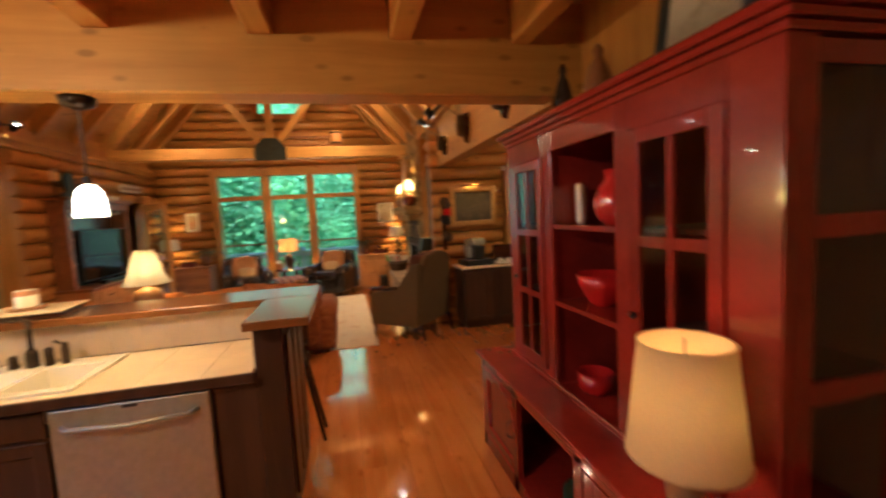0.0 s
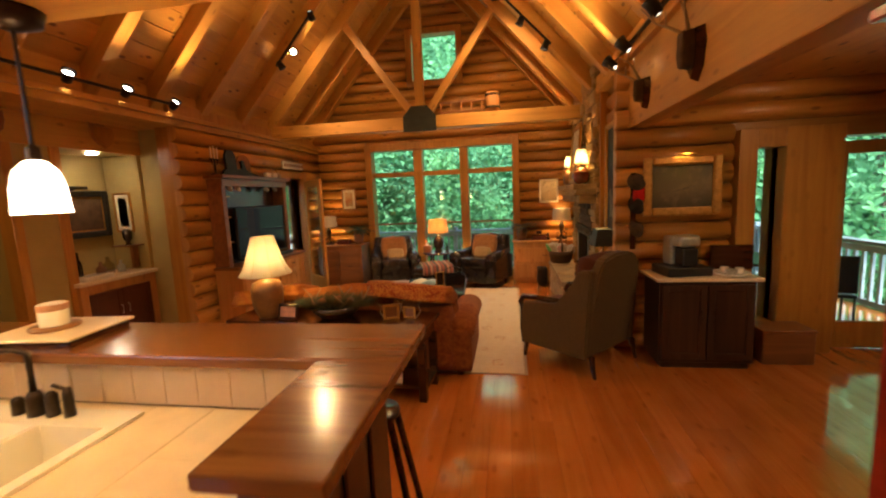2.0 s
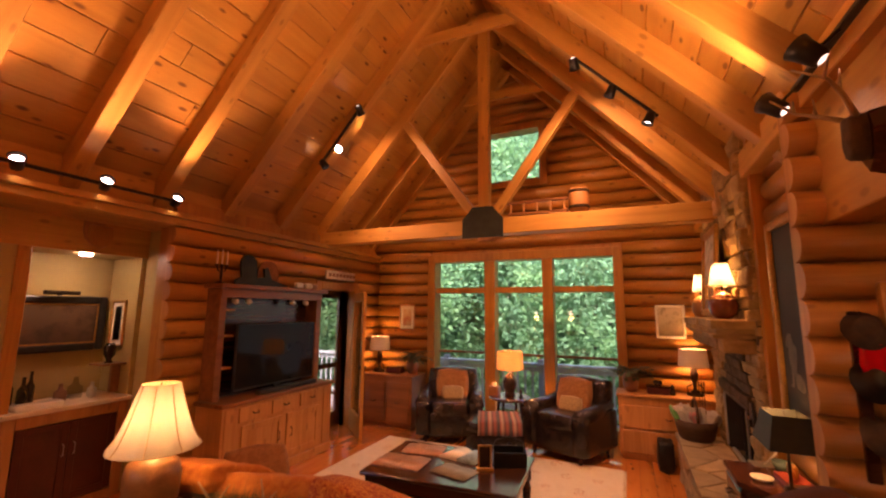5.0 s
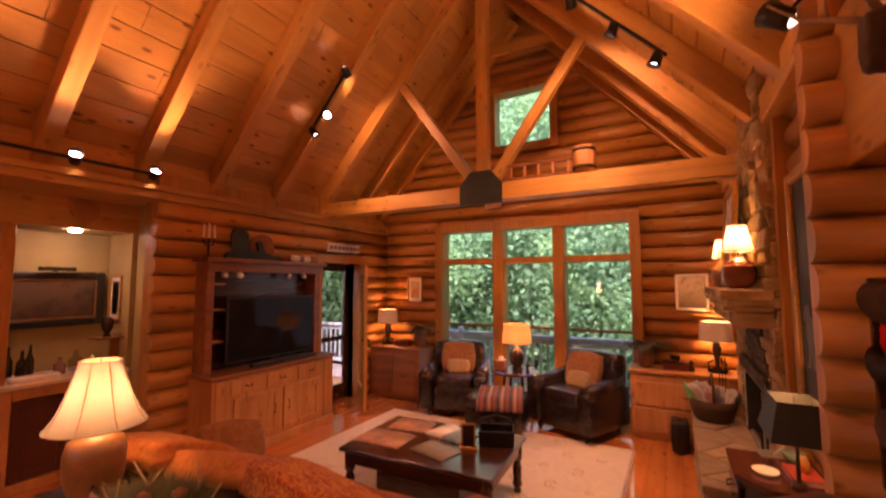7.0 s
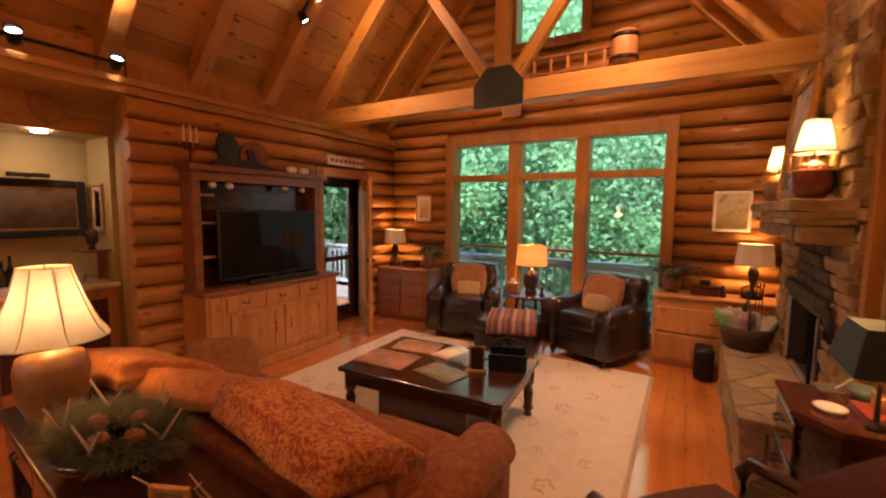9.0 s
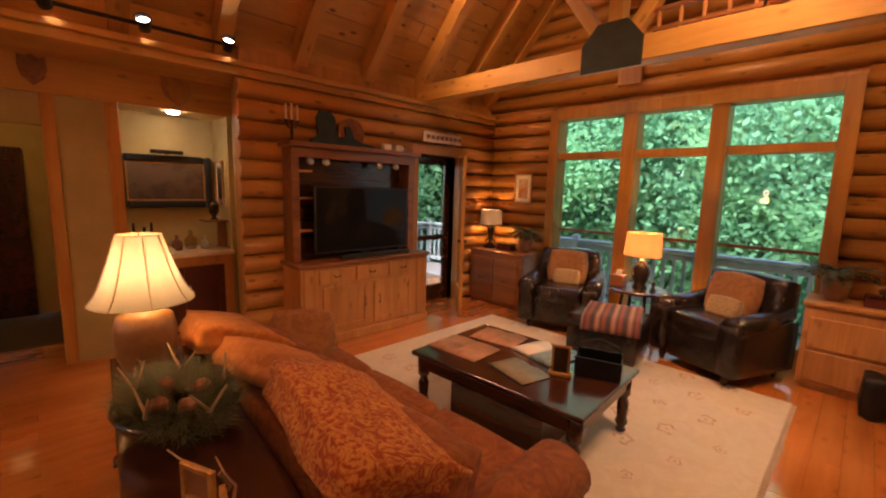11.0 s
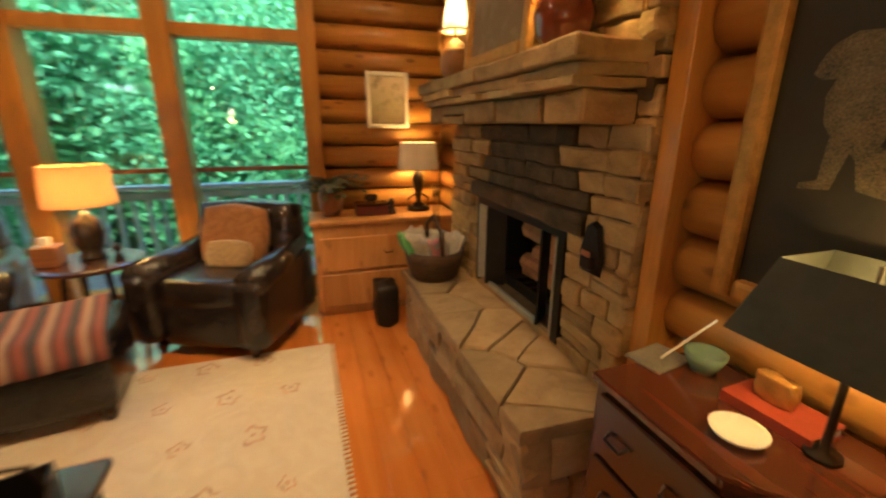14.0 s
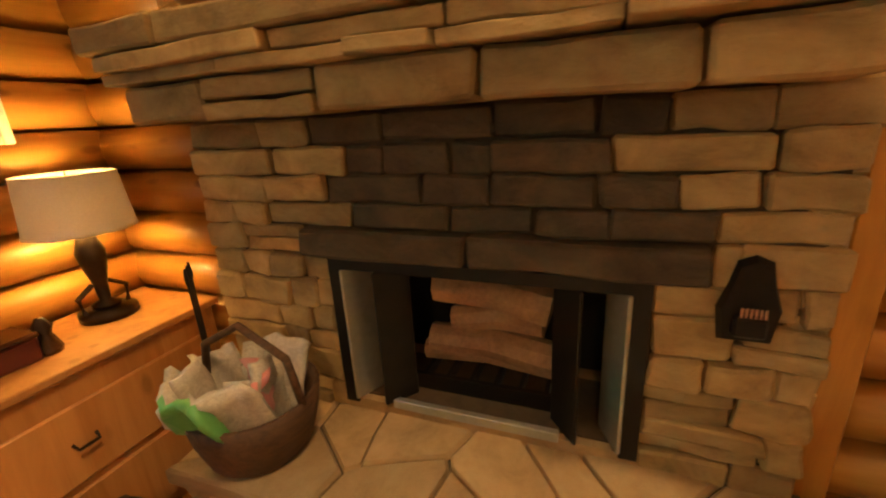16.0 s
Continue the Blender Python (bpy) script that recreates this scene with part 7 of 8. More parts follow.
for s in (-1, 1):
    bm = nb()
    side = [(-0.38, 0.17), (0.36, 0.17), (0.38, 0.40), (0.34, 0.60), (-0.08, 0.64), (-0.22, 0.80), (-0.30, 0.98), (-0.44, 1.0)]
    f = [bm.verts.new((s * 0.34, a, b)) for a, b in side]
    bk = [bm.verts.new((s * 0.42, a, b)) for a, b in side]
    bm.faces.new(f), bm.faces.new(bk[::-1])
    for i in range(len(side)):
        bm.faces.new((f[i], f[(i + 1) % len(side)], bk[(i + 1) % len(side)], bk[i]))
    bmesh.ops.bevel(bm, geom=bm.edges[:], offset=0.015, segments=2, affect="EDGES")
    part("side_panel", bm, WING, wc)
    bm = nb()
    tube(bm, [(s * 0.38, -0.10, 0.66), (s * 0.38, 0.20, 0.655), (s * 0.385, 0.36, 0.64), (s * 0.385, 0.40, 0.58), (s * 0.38, 0.37, 0.48), (s * 0.38, 0.38, 0.30), (s * 0.38, 0.36, 0.16)], 0.028, 8)
    part("arm_rail", bm, DARKWOOD, wc, "carved dark wooden arm", True)
    for yy in (-0.40, 0.34):
        bm = nb()
        tube(bm, [(s * 0.35, yy, 0.20), (s * 0.36, yy * 1.04, 0.10), (s * 0.36, yy * 1.1, 0.0)], 0.03, 8, 0.018)
        part("leg", bm, DARKWOOD, wc)

# ---- snowshoe, barrel and track lights up in the roof ----
bar_ = thing("wooden_keg", "small wooden keg with bands standing on the tie beam", "keg", (-0.55, TY, 2.98))
bm = nb()
lathe(bm, [(0.10, 0), (0.115, 0.08), (0.12, 0.15), (0.115, 0.22), (0.10, 0.30)], seg=16)
part("keg_body", bm, PINE_FURN, bar_, "", True)
for z in (0.05, 0.24):
    bm = nb()
    lathe(bm, [(0.113, z), (0.122, z + 0.005), (0.122, z + 0.03), (0.113, z + 0.035)], seg=16)
    part("band", bm, BRONZE, bar_, "dark metal band")
sled = thing("wooden_sled", "old wooden sled rack lying along the tie beam", "sled", (-1.42, TY, 2.98))
for z in (0.03, 0.18):
    bm = nb()
    box(bm, 0, -0.02, z, 0.75, 0.02, z + 0.03, 0.004)
    part("rail", bm, MIDWOOD, sled)
for i in range(5):
    bm = nb()
    box(bm, 0.03 + i * 0.165, -0.015, 0.0, 0.055 + i * 0.165, 0.015, 0.20, 0.003)
    part("slat", bm, PINE_FURN, sled)
bm = nb()
box(bm, -2.30, GY - 0.17, 2.96, -2.02, GY - 0.13, 3.2, 0.004)
solid("wall_plaque", bm, PINE_FURN, "small pale wooden plaque on the gable logs", "plaque")


def track_light(a, b, heads, label, lit=(), watts=40, spread=100):
    """A black track from a to b with swivelling heads; heads: (place along, aim point)."""
    a, b = Vector(a), Vector(b)
    t = thing("track_light", label, "light")
    bm = nb()
    d = b - a
    m = Matrix.Translation((a + b) / 2) @ d.to_track_quat("X", "Z").to_matrix().to_4x4()
    xbox(bm, m, d.length, 0.035, 0.025, 0.004)
    part("track", bm, BLACK, t)
    for i, (f, aim, drop) in enumerate(heads):
        p = a + d * f + Vector(drop)
        aim = Vector(aim)
        q = (aim - p).normalized()
        mh_ = Matrix.Translation(p) @ q.to_track_quat("Z", "Y").to_matrix().to_4x4()
        bm = nb()
        lathe(bm, [(0.025, -0.10), (0.04, -0.09), (0.045, -0.02), (0.055, 0.02), (0.05, 0.02), (0.04, -0.01)], seg=14, cap=False)
        for v in bm.verts:
            v.co = mh_ @ v.co
        hd = part("head", bm, BLACK, t, "", True)
        bm = nb()
        lathe(bm, [(0.001, -0.012), (0.04, -0.012)], seg=12, cap=False)
        for v in bm.verts:
            v.co = mh_ @ v.co
        part("lens", bm, SPOTGLOW, hd, "lit bulb face")
        bm = nb()
        tube(bm, [a + d * f, p - q * 0.05], 0.008, 6)
        part("bracket", bm, BLACK, hd)
        spot_light("track_spot", p + q * 0.03, aim, watts, spread, 0.9, (1.0, 0.60, 0.25), 0.03)
    return t


K = 1.65
track_light((-4.12, 5.2, 2.87), (-4.12, 7.0, 2.87), ((0.30, (-2.2, 4.9, 4.3), (0.06, 0, 0.02)), (0.62, (-2.0, 5.7, 4.3), (0.06, 0, 0.02)), (0.96, (-2.2, 6.6, 4.4), (0.06, 0, 0.02))), "black track with three lit spots over the niche", watts=76 * K)
track_light((-4.12, 3.9, 2.87), (-4.12, 5.0, 2.87), ((0.5, (-2.8, 4.2, 5.2), (0.06, 0, 0.02)),), "black track with one lit spot over the hall", watts=60 * K)
track_light((-3.02, 8.42, 4.34), (-3.62, 8.42, 3.66), ((0.03, (-3.2, 10.9, 2.3), (0.02, 0, -0.06)), (0.62, (-1.6, 7.0, 3.4), (0.06, 0, -0.08)), (0.95, (-1.8, 9.6, 0.3), (0.06, 0, -0.06))), "black track with spots above the television side", watts=34 * K)
track_light((-0.44, 8.42, 4.34), (0.26, 8.42, 3.60), ((0.04, (-0.3, 10.9, 2.1), (-0.04, 0, -0.06)), (0.50, (-1.8, 9.0, 0.5), (-0.05, 0, -0.08)), (0.95, (-1.2, 8.4, 0.4), (-0.05, 0, -0.08))), "black track with spots above the fireplace side", watts=55 * K)
track_light((0.76, 4.5, 2.96), (0.76, 6.9, 2.96), ((0.10, (-0.9, 4.5, 0.4), (-0.10, 0, 0.0)), (0.50, (-0.5, 5.9, 4.8), (-0.12, 0, -0.03)), (0.78, (-0.7, 7.0, 4.6), (-0.14, 0, -0.06)), (0.97, (-0.6, 7.8, 4.4), (-0.14, 0, -0.08))), "black track with spots along the nook header", watts=35 * K)
track_light((2.0, 4.9, 2.58), (3.0, 4.9, 2.58), ((0.2, (1.3, 7.0, 1.6), (0, 0, -0.08)), (0.8, (2.5, 6.0, 0.0), (0, 0, -0.08))), "black track with spots in the nook", watts=14 * K)

# mounted plaques with antlers on the header
for i, (y, s, z) in enumerate(((4.36, 1.0, 2.55), (5.46, 1.0, 2.54), (6.44, 0.8, 2.52))):
    t = thing("mounted_trophy", "dark wooden shield with a pair of antlers on the header", "trophy", (0.86, y, z), 0, "trophies on the header")
    bm = nb()
    pts = [(-0.07, 0.12), (0.07, 0.12), (0.10, 0.02), (0.07, -0.12), (0, -0.20), (-0.07, -0.12), (-0.10, 0.02)]
    f = [bm.verts.new((0.0, a * s, b * s)) for a, b in pts]
    bk = [bm.verts.new((-0.05, a * s * 0.85, b * s * 0.9)) for a, b in pts]
    bm.faces.new(f), bm.faces.new(bk[::-1])
    for k in range(7):
        bm.faces.new((f[k], f[(k + 1) % 7], bk[(k + 1) % 7], bk[k]))
    part("shield", bm, DARKWOOD, t)
    bm = nb()
    puff(bm, pose(-0.07, 0, 0.0), 0.10 * s, 0.10 * s, 0.22 * s, 0.5, 0.15, 3)
    part("boss", bm, FUR, t, "dark rounded mount", True)
    for sd in (-1, 1):
        bm = nb()
        tube(bm, [(-0.08, sd * 0.03, 0.10 * s), (-0.14, sd * 0.13 * s, 0.18 * s), (-0.20, sd * 0.20 * s, 0.24 * s), (-0.30, sd * 0.17 * s, 0.33 * s)], 0.013, 7, 0.004)
        tube(bm, [(-0.15, sd * 0.14 * s, 0.19 * s), (-0.15, sd * 0.16 * s, 0.30 * s)], 0.008, 6, 0.003)
        tube(bm, [(-0.21, sd * 0.20 * s, 0.25 * s), (-0.20, sd * 0.24 * s, 0.34 * s)], 0.008, 6, 0.003)
        part("antler", bm, BONE, t, "", True)

# ---- nook ----
cc = thing("coffee_cabinet", "very dark wooden cabinet with a pale stone top", "cabinet", (1.00, 6.50, 0))
bm = nb()
box(bm, 0.02, 0.02, 0.06, 0.83, 0.46, 0.83, 0.006)
box(bm, 0.05, 0.05, 0, 0.80, 0.46, 0.06)
part("body", bm, CABWOOD, cc)
bm = nb()
box(bm, -0.02, -0.02, 0.83, 0.87, 0.48, 0.86, 0.008, 2)
part("top", bm, CREAM, cc)
for i in range(2):
    panel_door(cc, Matrix.Translation((0.04 + i * 0.39, 0.02, 0.10)), 0.38, 0.70, CABWOOD, (0.33 if i == 0 else 0.05, 0.36, BRONZE))
cm = thing("coffee_maker", "silver and black single-cup coffee maker", "coffee maker", (1.28, 6.74, 0.86), 8)
bm = nb()
box(bm, -0.20, -0.17, 0.0, 0.20, 0.17, 0.085, 0.01, 2)
part("pod_drawer", bm, BLACKPL, cm)
bm = nb()
box(bm, -0.11, -0.02, 0.085, 0.11, 0.15, 0.36, 0.03, 3)
part("body", bm, STEEL, cm)
bm = nb()
box(bm, -0.10, -0.15, 0.27, 0.10, 0.02, 0.38, 0.035, 3)
part("brew_head", bm, STEEL, cm, "silver brewing head")
bm = nb()
box(bm, -0.07, -0.155, 0.10, 0.07, -0.01, 0.265, 0.01)
part("cup_bay", bm, BLACKPL, cm)
bm = nb()
box(bm, 0.11, -0.02, 0.10, 0.17, 0.13, 0.34, 0.015, 2)
part("water_tank", bm, CABGLASS, cm)
tr = thing("serving_tray", "white china tray with cups on the cabinet", "tray", (1.68, 6.66, 0.86))
bm = nb()
lathe(bm, [(0.10, 0), (0.15, 0.012), (0.155, 0.03), (0.145, 0.028), (0.10, 0.012)], seg=22)
part("tray", bm, WHITE, tr, "", True)
for i in range(3):
    bm = nb()
    lathe(bm, [(0.022, 0.012), (0.034, 0.03), (0.036, 0.065), (0.030, 0.065), (0.025, 0.03)], 0.07 * math.cos(i * 2.1), 0.06 * math.sin(i * 2.1), 0, 14)
    part("cup", bm, WHITE if i < 2 else STEEL, tr, "", True)
gp = framed_picture("gilt_painting", "dark seascape in a wide gilt frame with a picture light", pose(1.345, NY - 0.125, 1.69), 0.72, 0.58, 0.085, GOLD, P_GOLD, 0.06)
bm = nb()
tube(bm, [(-0.08, -0.13, 0.30), (0.08, -0.13, 0.30)], 0.012, 8)
tube(bm, [(0, -0.13, 0.30), (0, -0.06, 0.31), (0, 0, 0.28)], 0.005, 6)
part("picture_light", bm, GOLD, gp, "brass picture light")
bm = nb()
vs = [bm.verts.new((a, -0.031, b)) for a, b in ((-0.10, -0.06), (0.12, -0.01), (0.14, 0.01), (-0.06, -0.04))]
bm.faces.new(vs)
part("pale_sail", bm, pale, gp)
spot_light("picture_spot", (1.345, NY - 0.27, 2.02), (1.345, NY - 0.10, 1.5), 3.0, 120, 0.8)
bm = nb()
box(bm, 1.62, 6.92, 0.86, 2.0, 6.97, 1.10, 0.006)
solid("serving_board", bm, DARKWOOD, "dark wooden board leaning on the nook wall", "board")
hr = thing("hat_rack", "dark peg rack hung with hats beside the painting", "hat rack", (0.90, NY - 0.13, 1.3))
hr.matrix_basis = hr.matrix_basis @ Matrix.Diagonal((0.85, 0.85, 0.9, 1))
bm = nb()
box(bm, -0.03, -0.02, -0.25, 0.03, 0.01, 0.60, 0.005)
part("board", bm, DARKWOOD, hr)
for i, (z, mt) in enumerate(((0.50, BLACK), (0.24, BLACK), (-0.02, BLACK))):
    bm = nb()
    lathe(bm, [(0.10, 0.0), (0.105, 0.006), (0.06, 0.012), (0.055, 0.07), (0.03, 0.085)], seg=16)
    ob = part("hat", bm, FUR if i != 1 else BLACK, hr, "", True)
    ob.matrix_basis = pose(0.02, -0.05, z, 65, 0, 15 * i)
bm = nb()
puff(bm, pose(0.05, -0.06, 0.36), 0.12, 0.06, 0.16, 0.4, 0.2)
part("red_cap", bm, REDWARE, hr, "bright red cap", True)
bx = thing("log_box", "low dark wooden box on the floor by the nook door", "box", (1.98, 6.66, 0))
bm = nb()
box(bm, 0, 0, 0, 0.44, 0.30, 0.30, 0.008)
part("body", bm, MIDWOOD, bx)
bm = nb()
box(bm, -0.01, -0.01, 0.30, 0.45, 0.31, 0.325, 0.006)
part("lid", bm, MIDWOOD, bx)
# patio table seen through the nook door
pt = thing("patio_table", "round dark patio table on the side deck", "table", (3.0, 9.0, -0.10))
bm = nb()
lathe(bm, [(0.6, 0.70), (0.62, 0.71), (0.62, 0.73), (0.6, 0.74)], seg=28)
part("tabletop", bm, BLACK, pt)
bm = nb()
lathe(bm, [(0.25, 0), (0.05, 0.05), (0.04, 0.70)], seg=12)
part("pedestal", bm, BLACK, pt)


def patio_chair(x, y, rz):
    c = thing("patio_chair", "dark metal patio chair on the deck", "chair", (x, y, -0.10), rz, "patio chairs")
    bm = nb()
    box(bm, -0.23, -0.23, 0.40, 0.23, 0.23, 0.44, 0.01)
    part("seat", bm, BLACK, c)
    bm = nb()
    box(bm, -0.23, 0.20, 0.46, 0.23, 0.23, 0.90, 0.01)
    part("backrest", bm, BLACK, c)
    for sx in (-1, 1):
        for sy in (-1, 1):
            bm = nb()
            tube(bm, [(sx * 0.21, sy * 0.21, 0), (sx * 0.21, sy * 0.21, 0.42)], 0.014, 6)
            part("leg", bm, BLACK, c)


patio_chair(2.2, 8.6, 100)
patio_chair(3.5, 8.2, 160)
patio_chair(-5.6, 10.0, -60)

# ---- kitchen peninsula ----
PY = 3.33
CT = 0.87


def base_unit(x0, x1, label, drawers):
    u = thing("base_cabinet", label, "cabinet", (x0, PY, 0), 0, "kitchen base cabinets")
    w = x1 - x0
    bm = nb()
    box(bm, 0, 0.02, 0.09, w, 0.62, CT - 0.04 if drawers else CT - 0.20, 0.003)
    box(bm, 0, 0.08, 0.0, w, 0.62, 0.09)
    part("body", bm, CABWOOD, u)
    z = CT - 0.06 - 0.14
    drawer(u, Matrix.Translation((0.015, 0.02, z)), w - 0.03, 0.13, CABWOOD, STEEL, 1)
    if drawers:
        for k in range(2):
            drawer(u, Matrix.Translation((0.015, 0.02, z - 0.27 * (k + 1) + 0.01)), w - 0.03, 0.24, CABWOOD, STEEL, 1)
    else:
        for k in range(2):
            panel_door(u, Matrix.Translation((0.015 + k * (w - 0.02) / 2, 0.02, 0.10)), (w - 0.04) / 2, z - 0.12, CABWOOD, None)
            bm = nb()
            bmesh.ops.create_uvsphere(bm, u_segments=10, v_segments=7, radius=0.016, matrix=Matrix.Translation((w / 2 + (k * 2 - 1) * 0.05, -0.012, z - 0.08)))
            part("knob", bm, STEEL, u, "round steel knob", True)
    return u


base_unit(-4.55, -3.70, "dark kitchen base cabinet with drawers", True)
base_unit(-3.70, -2.84, "dark kitchen base cabinet with drawers", True)
base_unit(-2.84, -1.915, "dark sink cabinet with two doors", False)
dw = thing("dishwasher", "stainless steel dishwasher built into the peninsula", "dishwasher", (-1.91, PY, 0))
dw.matrix_basis = dw.matrix_basis @ Matrix.Diagonal((0.94, 1, 1, 1))
bm = nb()
box(bm, 0.005, 0.03, 0.09, 0.735, 0.60, CT - 0.05)
part("tub", bm, BLACKPL, dw)
bm = nb()
box(bm, 0.005, -0.015, 0.10, 0.735, 0.03, CT - 0.065, 0.012, 2)
part("door", bm, STEEL, dw)
bm = nb()
tube(bm, [(0.06, -0.015, 0.72), (0.10, -0.055, 0.715), (0.37, -0.07, 0.71), (0.64, -0.055, 0.715), (0.68, -0.015, 0.72)], 0.013, 8)
part("handle", bm, STEEL, dw, "curved steel bar handle", True)
bm = nb()
box(bm, 0.33, -0.0165, 0.775, 0.40, -0.014, 0.79)
part("badge", bm, BLACKPL, dw)
ep = thing("end_panel", "dark end post and panel of the peninsula", "cabinet", (0, 0, 0))
bm = nb()
box(bm, -1.215, PY + 0.02, 0.0, -1.0, PY + 0.62, CT - 0.04, 0.004)
part("filler", bm, CABWOOD, ep)
bm = nb()
box(bm, -1.0, PY + 0.01, 0.0, -0.86, 4.10, 1.095, 0.004)
box(bm, -4.55, 3.99, 0.0, -1.0, 4.10, 1.095, 0.004)
part("bar_wall", bm, CABWOOD, ep)
for i in range(3):
    bm = nb()
    box(bm, -0.86, 3.40 + i * 0.23, 0.12, -0.845, 3.58 + i * 0.23, 1.02, 0.005)
    part("panel", bm, CABWOOD, ep)
bs_ = thing("backsplash", "cream tile backsplash under the raised bar", "backsplash")
bm = nb()
box(bm, -4.55, 3.983, CT, -1.0, 3.99, 1.095)
box(bm, -1.006, PY + 0.02, CT, -1.0, 3.983, 1.095)
part("grout", bm, CREAM, bs_)
n_ = 23
for i in range(n_):
    bm = nb()
    w_ = 3.53 / n_
    box(bm, -4.545 + i * w_, 3.975, CT + 0.002, -4.548 + (i + 1) * w_, 3.983, 1.093, 0.002)
    part("tile", bm, CREAM, bs_)
for i in range(4):
    bm = nb()
    w_ = (3.97 - PY - 0.03) / 4
    box(bm, -1.014, PY + 0.025 + i * w_, CT + 0.002, -1.006, PY + 0.022 + (i + 1) * w_, 1.093, 0.002)
    part("tile", bm, CREAM, bs_)
top = thing("countertop", "cream tiled kitchen countertop with a dark wooden edge", "countertop")
SX_ = (-2.66, -1.82, 3.36, 3.90)
bm = nb()
for x0, x1, y0, y1 in ((-4.55, SX_[0], PY - 0.02, 3.975), (SX_[1], -1.012, PY - 0.02, 3.975), (SX_[0], SX_[1], PY - 0.02, SX_[2]), (SX_[0], SX_[1], SX_[3], 3.975)):
    box(bm, x0, y0, CT - 0.02, x1, y1, CT - 0.003)
part("slab", bm, CREAM, top)
for i in range(12):
    for j in range(2):
        x0, y0 = -4.55 + i * 0.3, PY - 0.02 + j * 0.3305
        x1, y1 = min(x0 + 0.2985, -1.013), y0 + 0.329
        if x1 > SX_[0] and x0 < SX_[1]:
            continue
        bm = nb()
        box(bm, x0, y0, CT - 0.02, x1, y1, CT, 0.002)
        part("tile", bm, CREAM, top)
for x0, x1 in ((-2.753, SX_[0]), (SX_[1], -1.85 + 0.297)):
    bm = nb()
    box(bm, x0, PY - 0.02, CT - 0.02, x1, 3.975, CT, 0.002)
    part("tile", bm, CREAM, top)
for y0, y1 in ((SX_[3], 3.975), (PY - 0.02, SX_[2])):
    bm = nb()
    box(bm, SX_[0], y0, CT - 0.02, SX_[1], y1, CT, 0.002)
    part("tile", bm, CREAM, top)
bm = nb()
box(bm, -4.55, PY - 0.035, CT - 0.055, -1.0, PY - 0.02, CT - 0.002, 0.004)
part("edge_strip", bm, CABWOOD, top, "dark wooden edge")
sink = thing("sink", "white enamel double-bowl sink set in the counter", "sink", (SX_[0], SX_[2], CT))
sw, sd = SX_[1] - SX_[0], SX_[3] - SX_[2]
bm = nb()
xs = (0, 0.05, 0.47, 0.50, sw - 0.05, sw)
ys = (0, 0.05, sd - 0.13, sd)
V = {}
def V_(x, y, z):
    k = (round(x, 4), round(y, 4), round(z, 4))
    if k not in V:
        V[k] = bm.verts.new((x, y, z))
    return V[k]
for i in range(5):
    for j in range(3):
        x0, x1, y0, y1 = xs[i], xs[i + 1], ys[j], ys[j + 1]
        if j == 1 and i in (1, 3):
            a = 0.03
            lo = [(x0 + a, y0 + a), (x1 - a, y0 + a), (x1 - a, y1 - a), (x0 + a, y1 - a)]
            hi = [(x0, y0), (x1, y0), (x1, y1), (x0, y1)]
            for k in range(4):
                bm.faces.new((V_(*hi[k], 0.014), V_(*hi[(k + 1) % 4], 0.014), V_(*lo[(k + 1) % 4], -0.17), V_(*lo[k], -0.17)))
            bm.faces.new([V_(*p, -0.17) for p in lo])
        else:
            bm.faces.new((V_(x0, y0, 0.014), V_(x1, y0, 0.014), V_(x1, y1, 0.014), V_(x0, y1, 0.014)))
for p, q in (((0, 0), (sw, 0)), ((sw, 0), (sw, sd)), ((sw, sd), (0, sd)), ((0, sd), (0, 0))):
    bm.faces.new([bm.verts.new((*p, 0.014)), bm.verts.new((*q, 0.014)), bm.verts.new((*q, 0.0)), bm.verts.new((*p, 0.0))])
part("basin", bm, SINKW, sink)
for x in (0.26, 0.64):
    bm = nb()
    lathe(bm, [(0.04, -0.168), (0.042, -0.165), (0.02, -0.166)], x, 0.2, 0, 14)
    part("drain", bm, STEEL, sink)
fa = thing("faucet", "dark bronze arched faucet with side handles", "faucet", (-2.26, 3.84, CT + 0.014))
bm = nb()
lathe(bm, [(0.032, 0), (0.03, 0.08), (0.02, 0.10)], seg=14)
tube(bm, [(0, 0, 0.08), (0, 0, 0.26), (-0.03, -0.02, 0.285), (-0.20, -0.08, 0.285), (-0.25, -0.10, 0.26)], 0.014, 8)
part("spout", bm, BRONZE, fa, "", True)
for x, h in ((-0.09, 0.06), (0.08, 0.09)):
    bm = nb()
    lathe(bm, [(0.024, 0), (0.022, h), (0.012, h + 0.012)], x, 0, 0, 12)
    part("handle", bm, BRONZE, fa, "", True)
bm = nb()
lathe(bm, [(0.02, 0), (0.018, 0.09), (0.014, 0.12)], 0.16, 0, 0, 12)
tube(bm, [(0.16, 0, 0.11), (0.12, -0.02, 0.14)], 0.008, 6)
part("sprayer", bm, BRONZE, fa, "", True)
ptw = thing("paper_towel_stand", "white paper towel roll on a dark stand", "paper towel", (-2.82, 3.78, CT))
bm = nb()
lathe(bm, [(0.08, 0), (0.082, 0.01), (0.075, 0.018)], seg=18)
part("base", bm, BRONZE, ptw)
bm = nb()
lathe(bm, [(0.06, 0.02), (0.062, 0.03), (0.06, 0.27), (0.056, 0.28), (0.02, 0.28)], seg=20)
part("roll", bm, WHITE, ptw, "", True)
bm = nb()
tube(bm, [(0, 0, 0.27), (0, 0, 0.32)], 0.01, 8)
part("rod", bm, BRONZE, ptw)
bar = thing("breakfast_bar", "dark stained wooden L-shaped raised bar top", "bar top")
bm = nb()
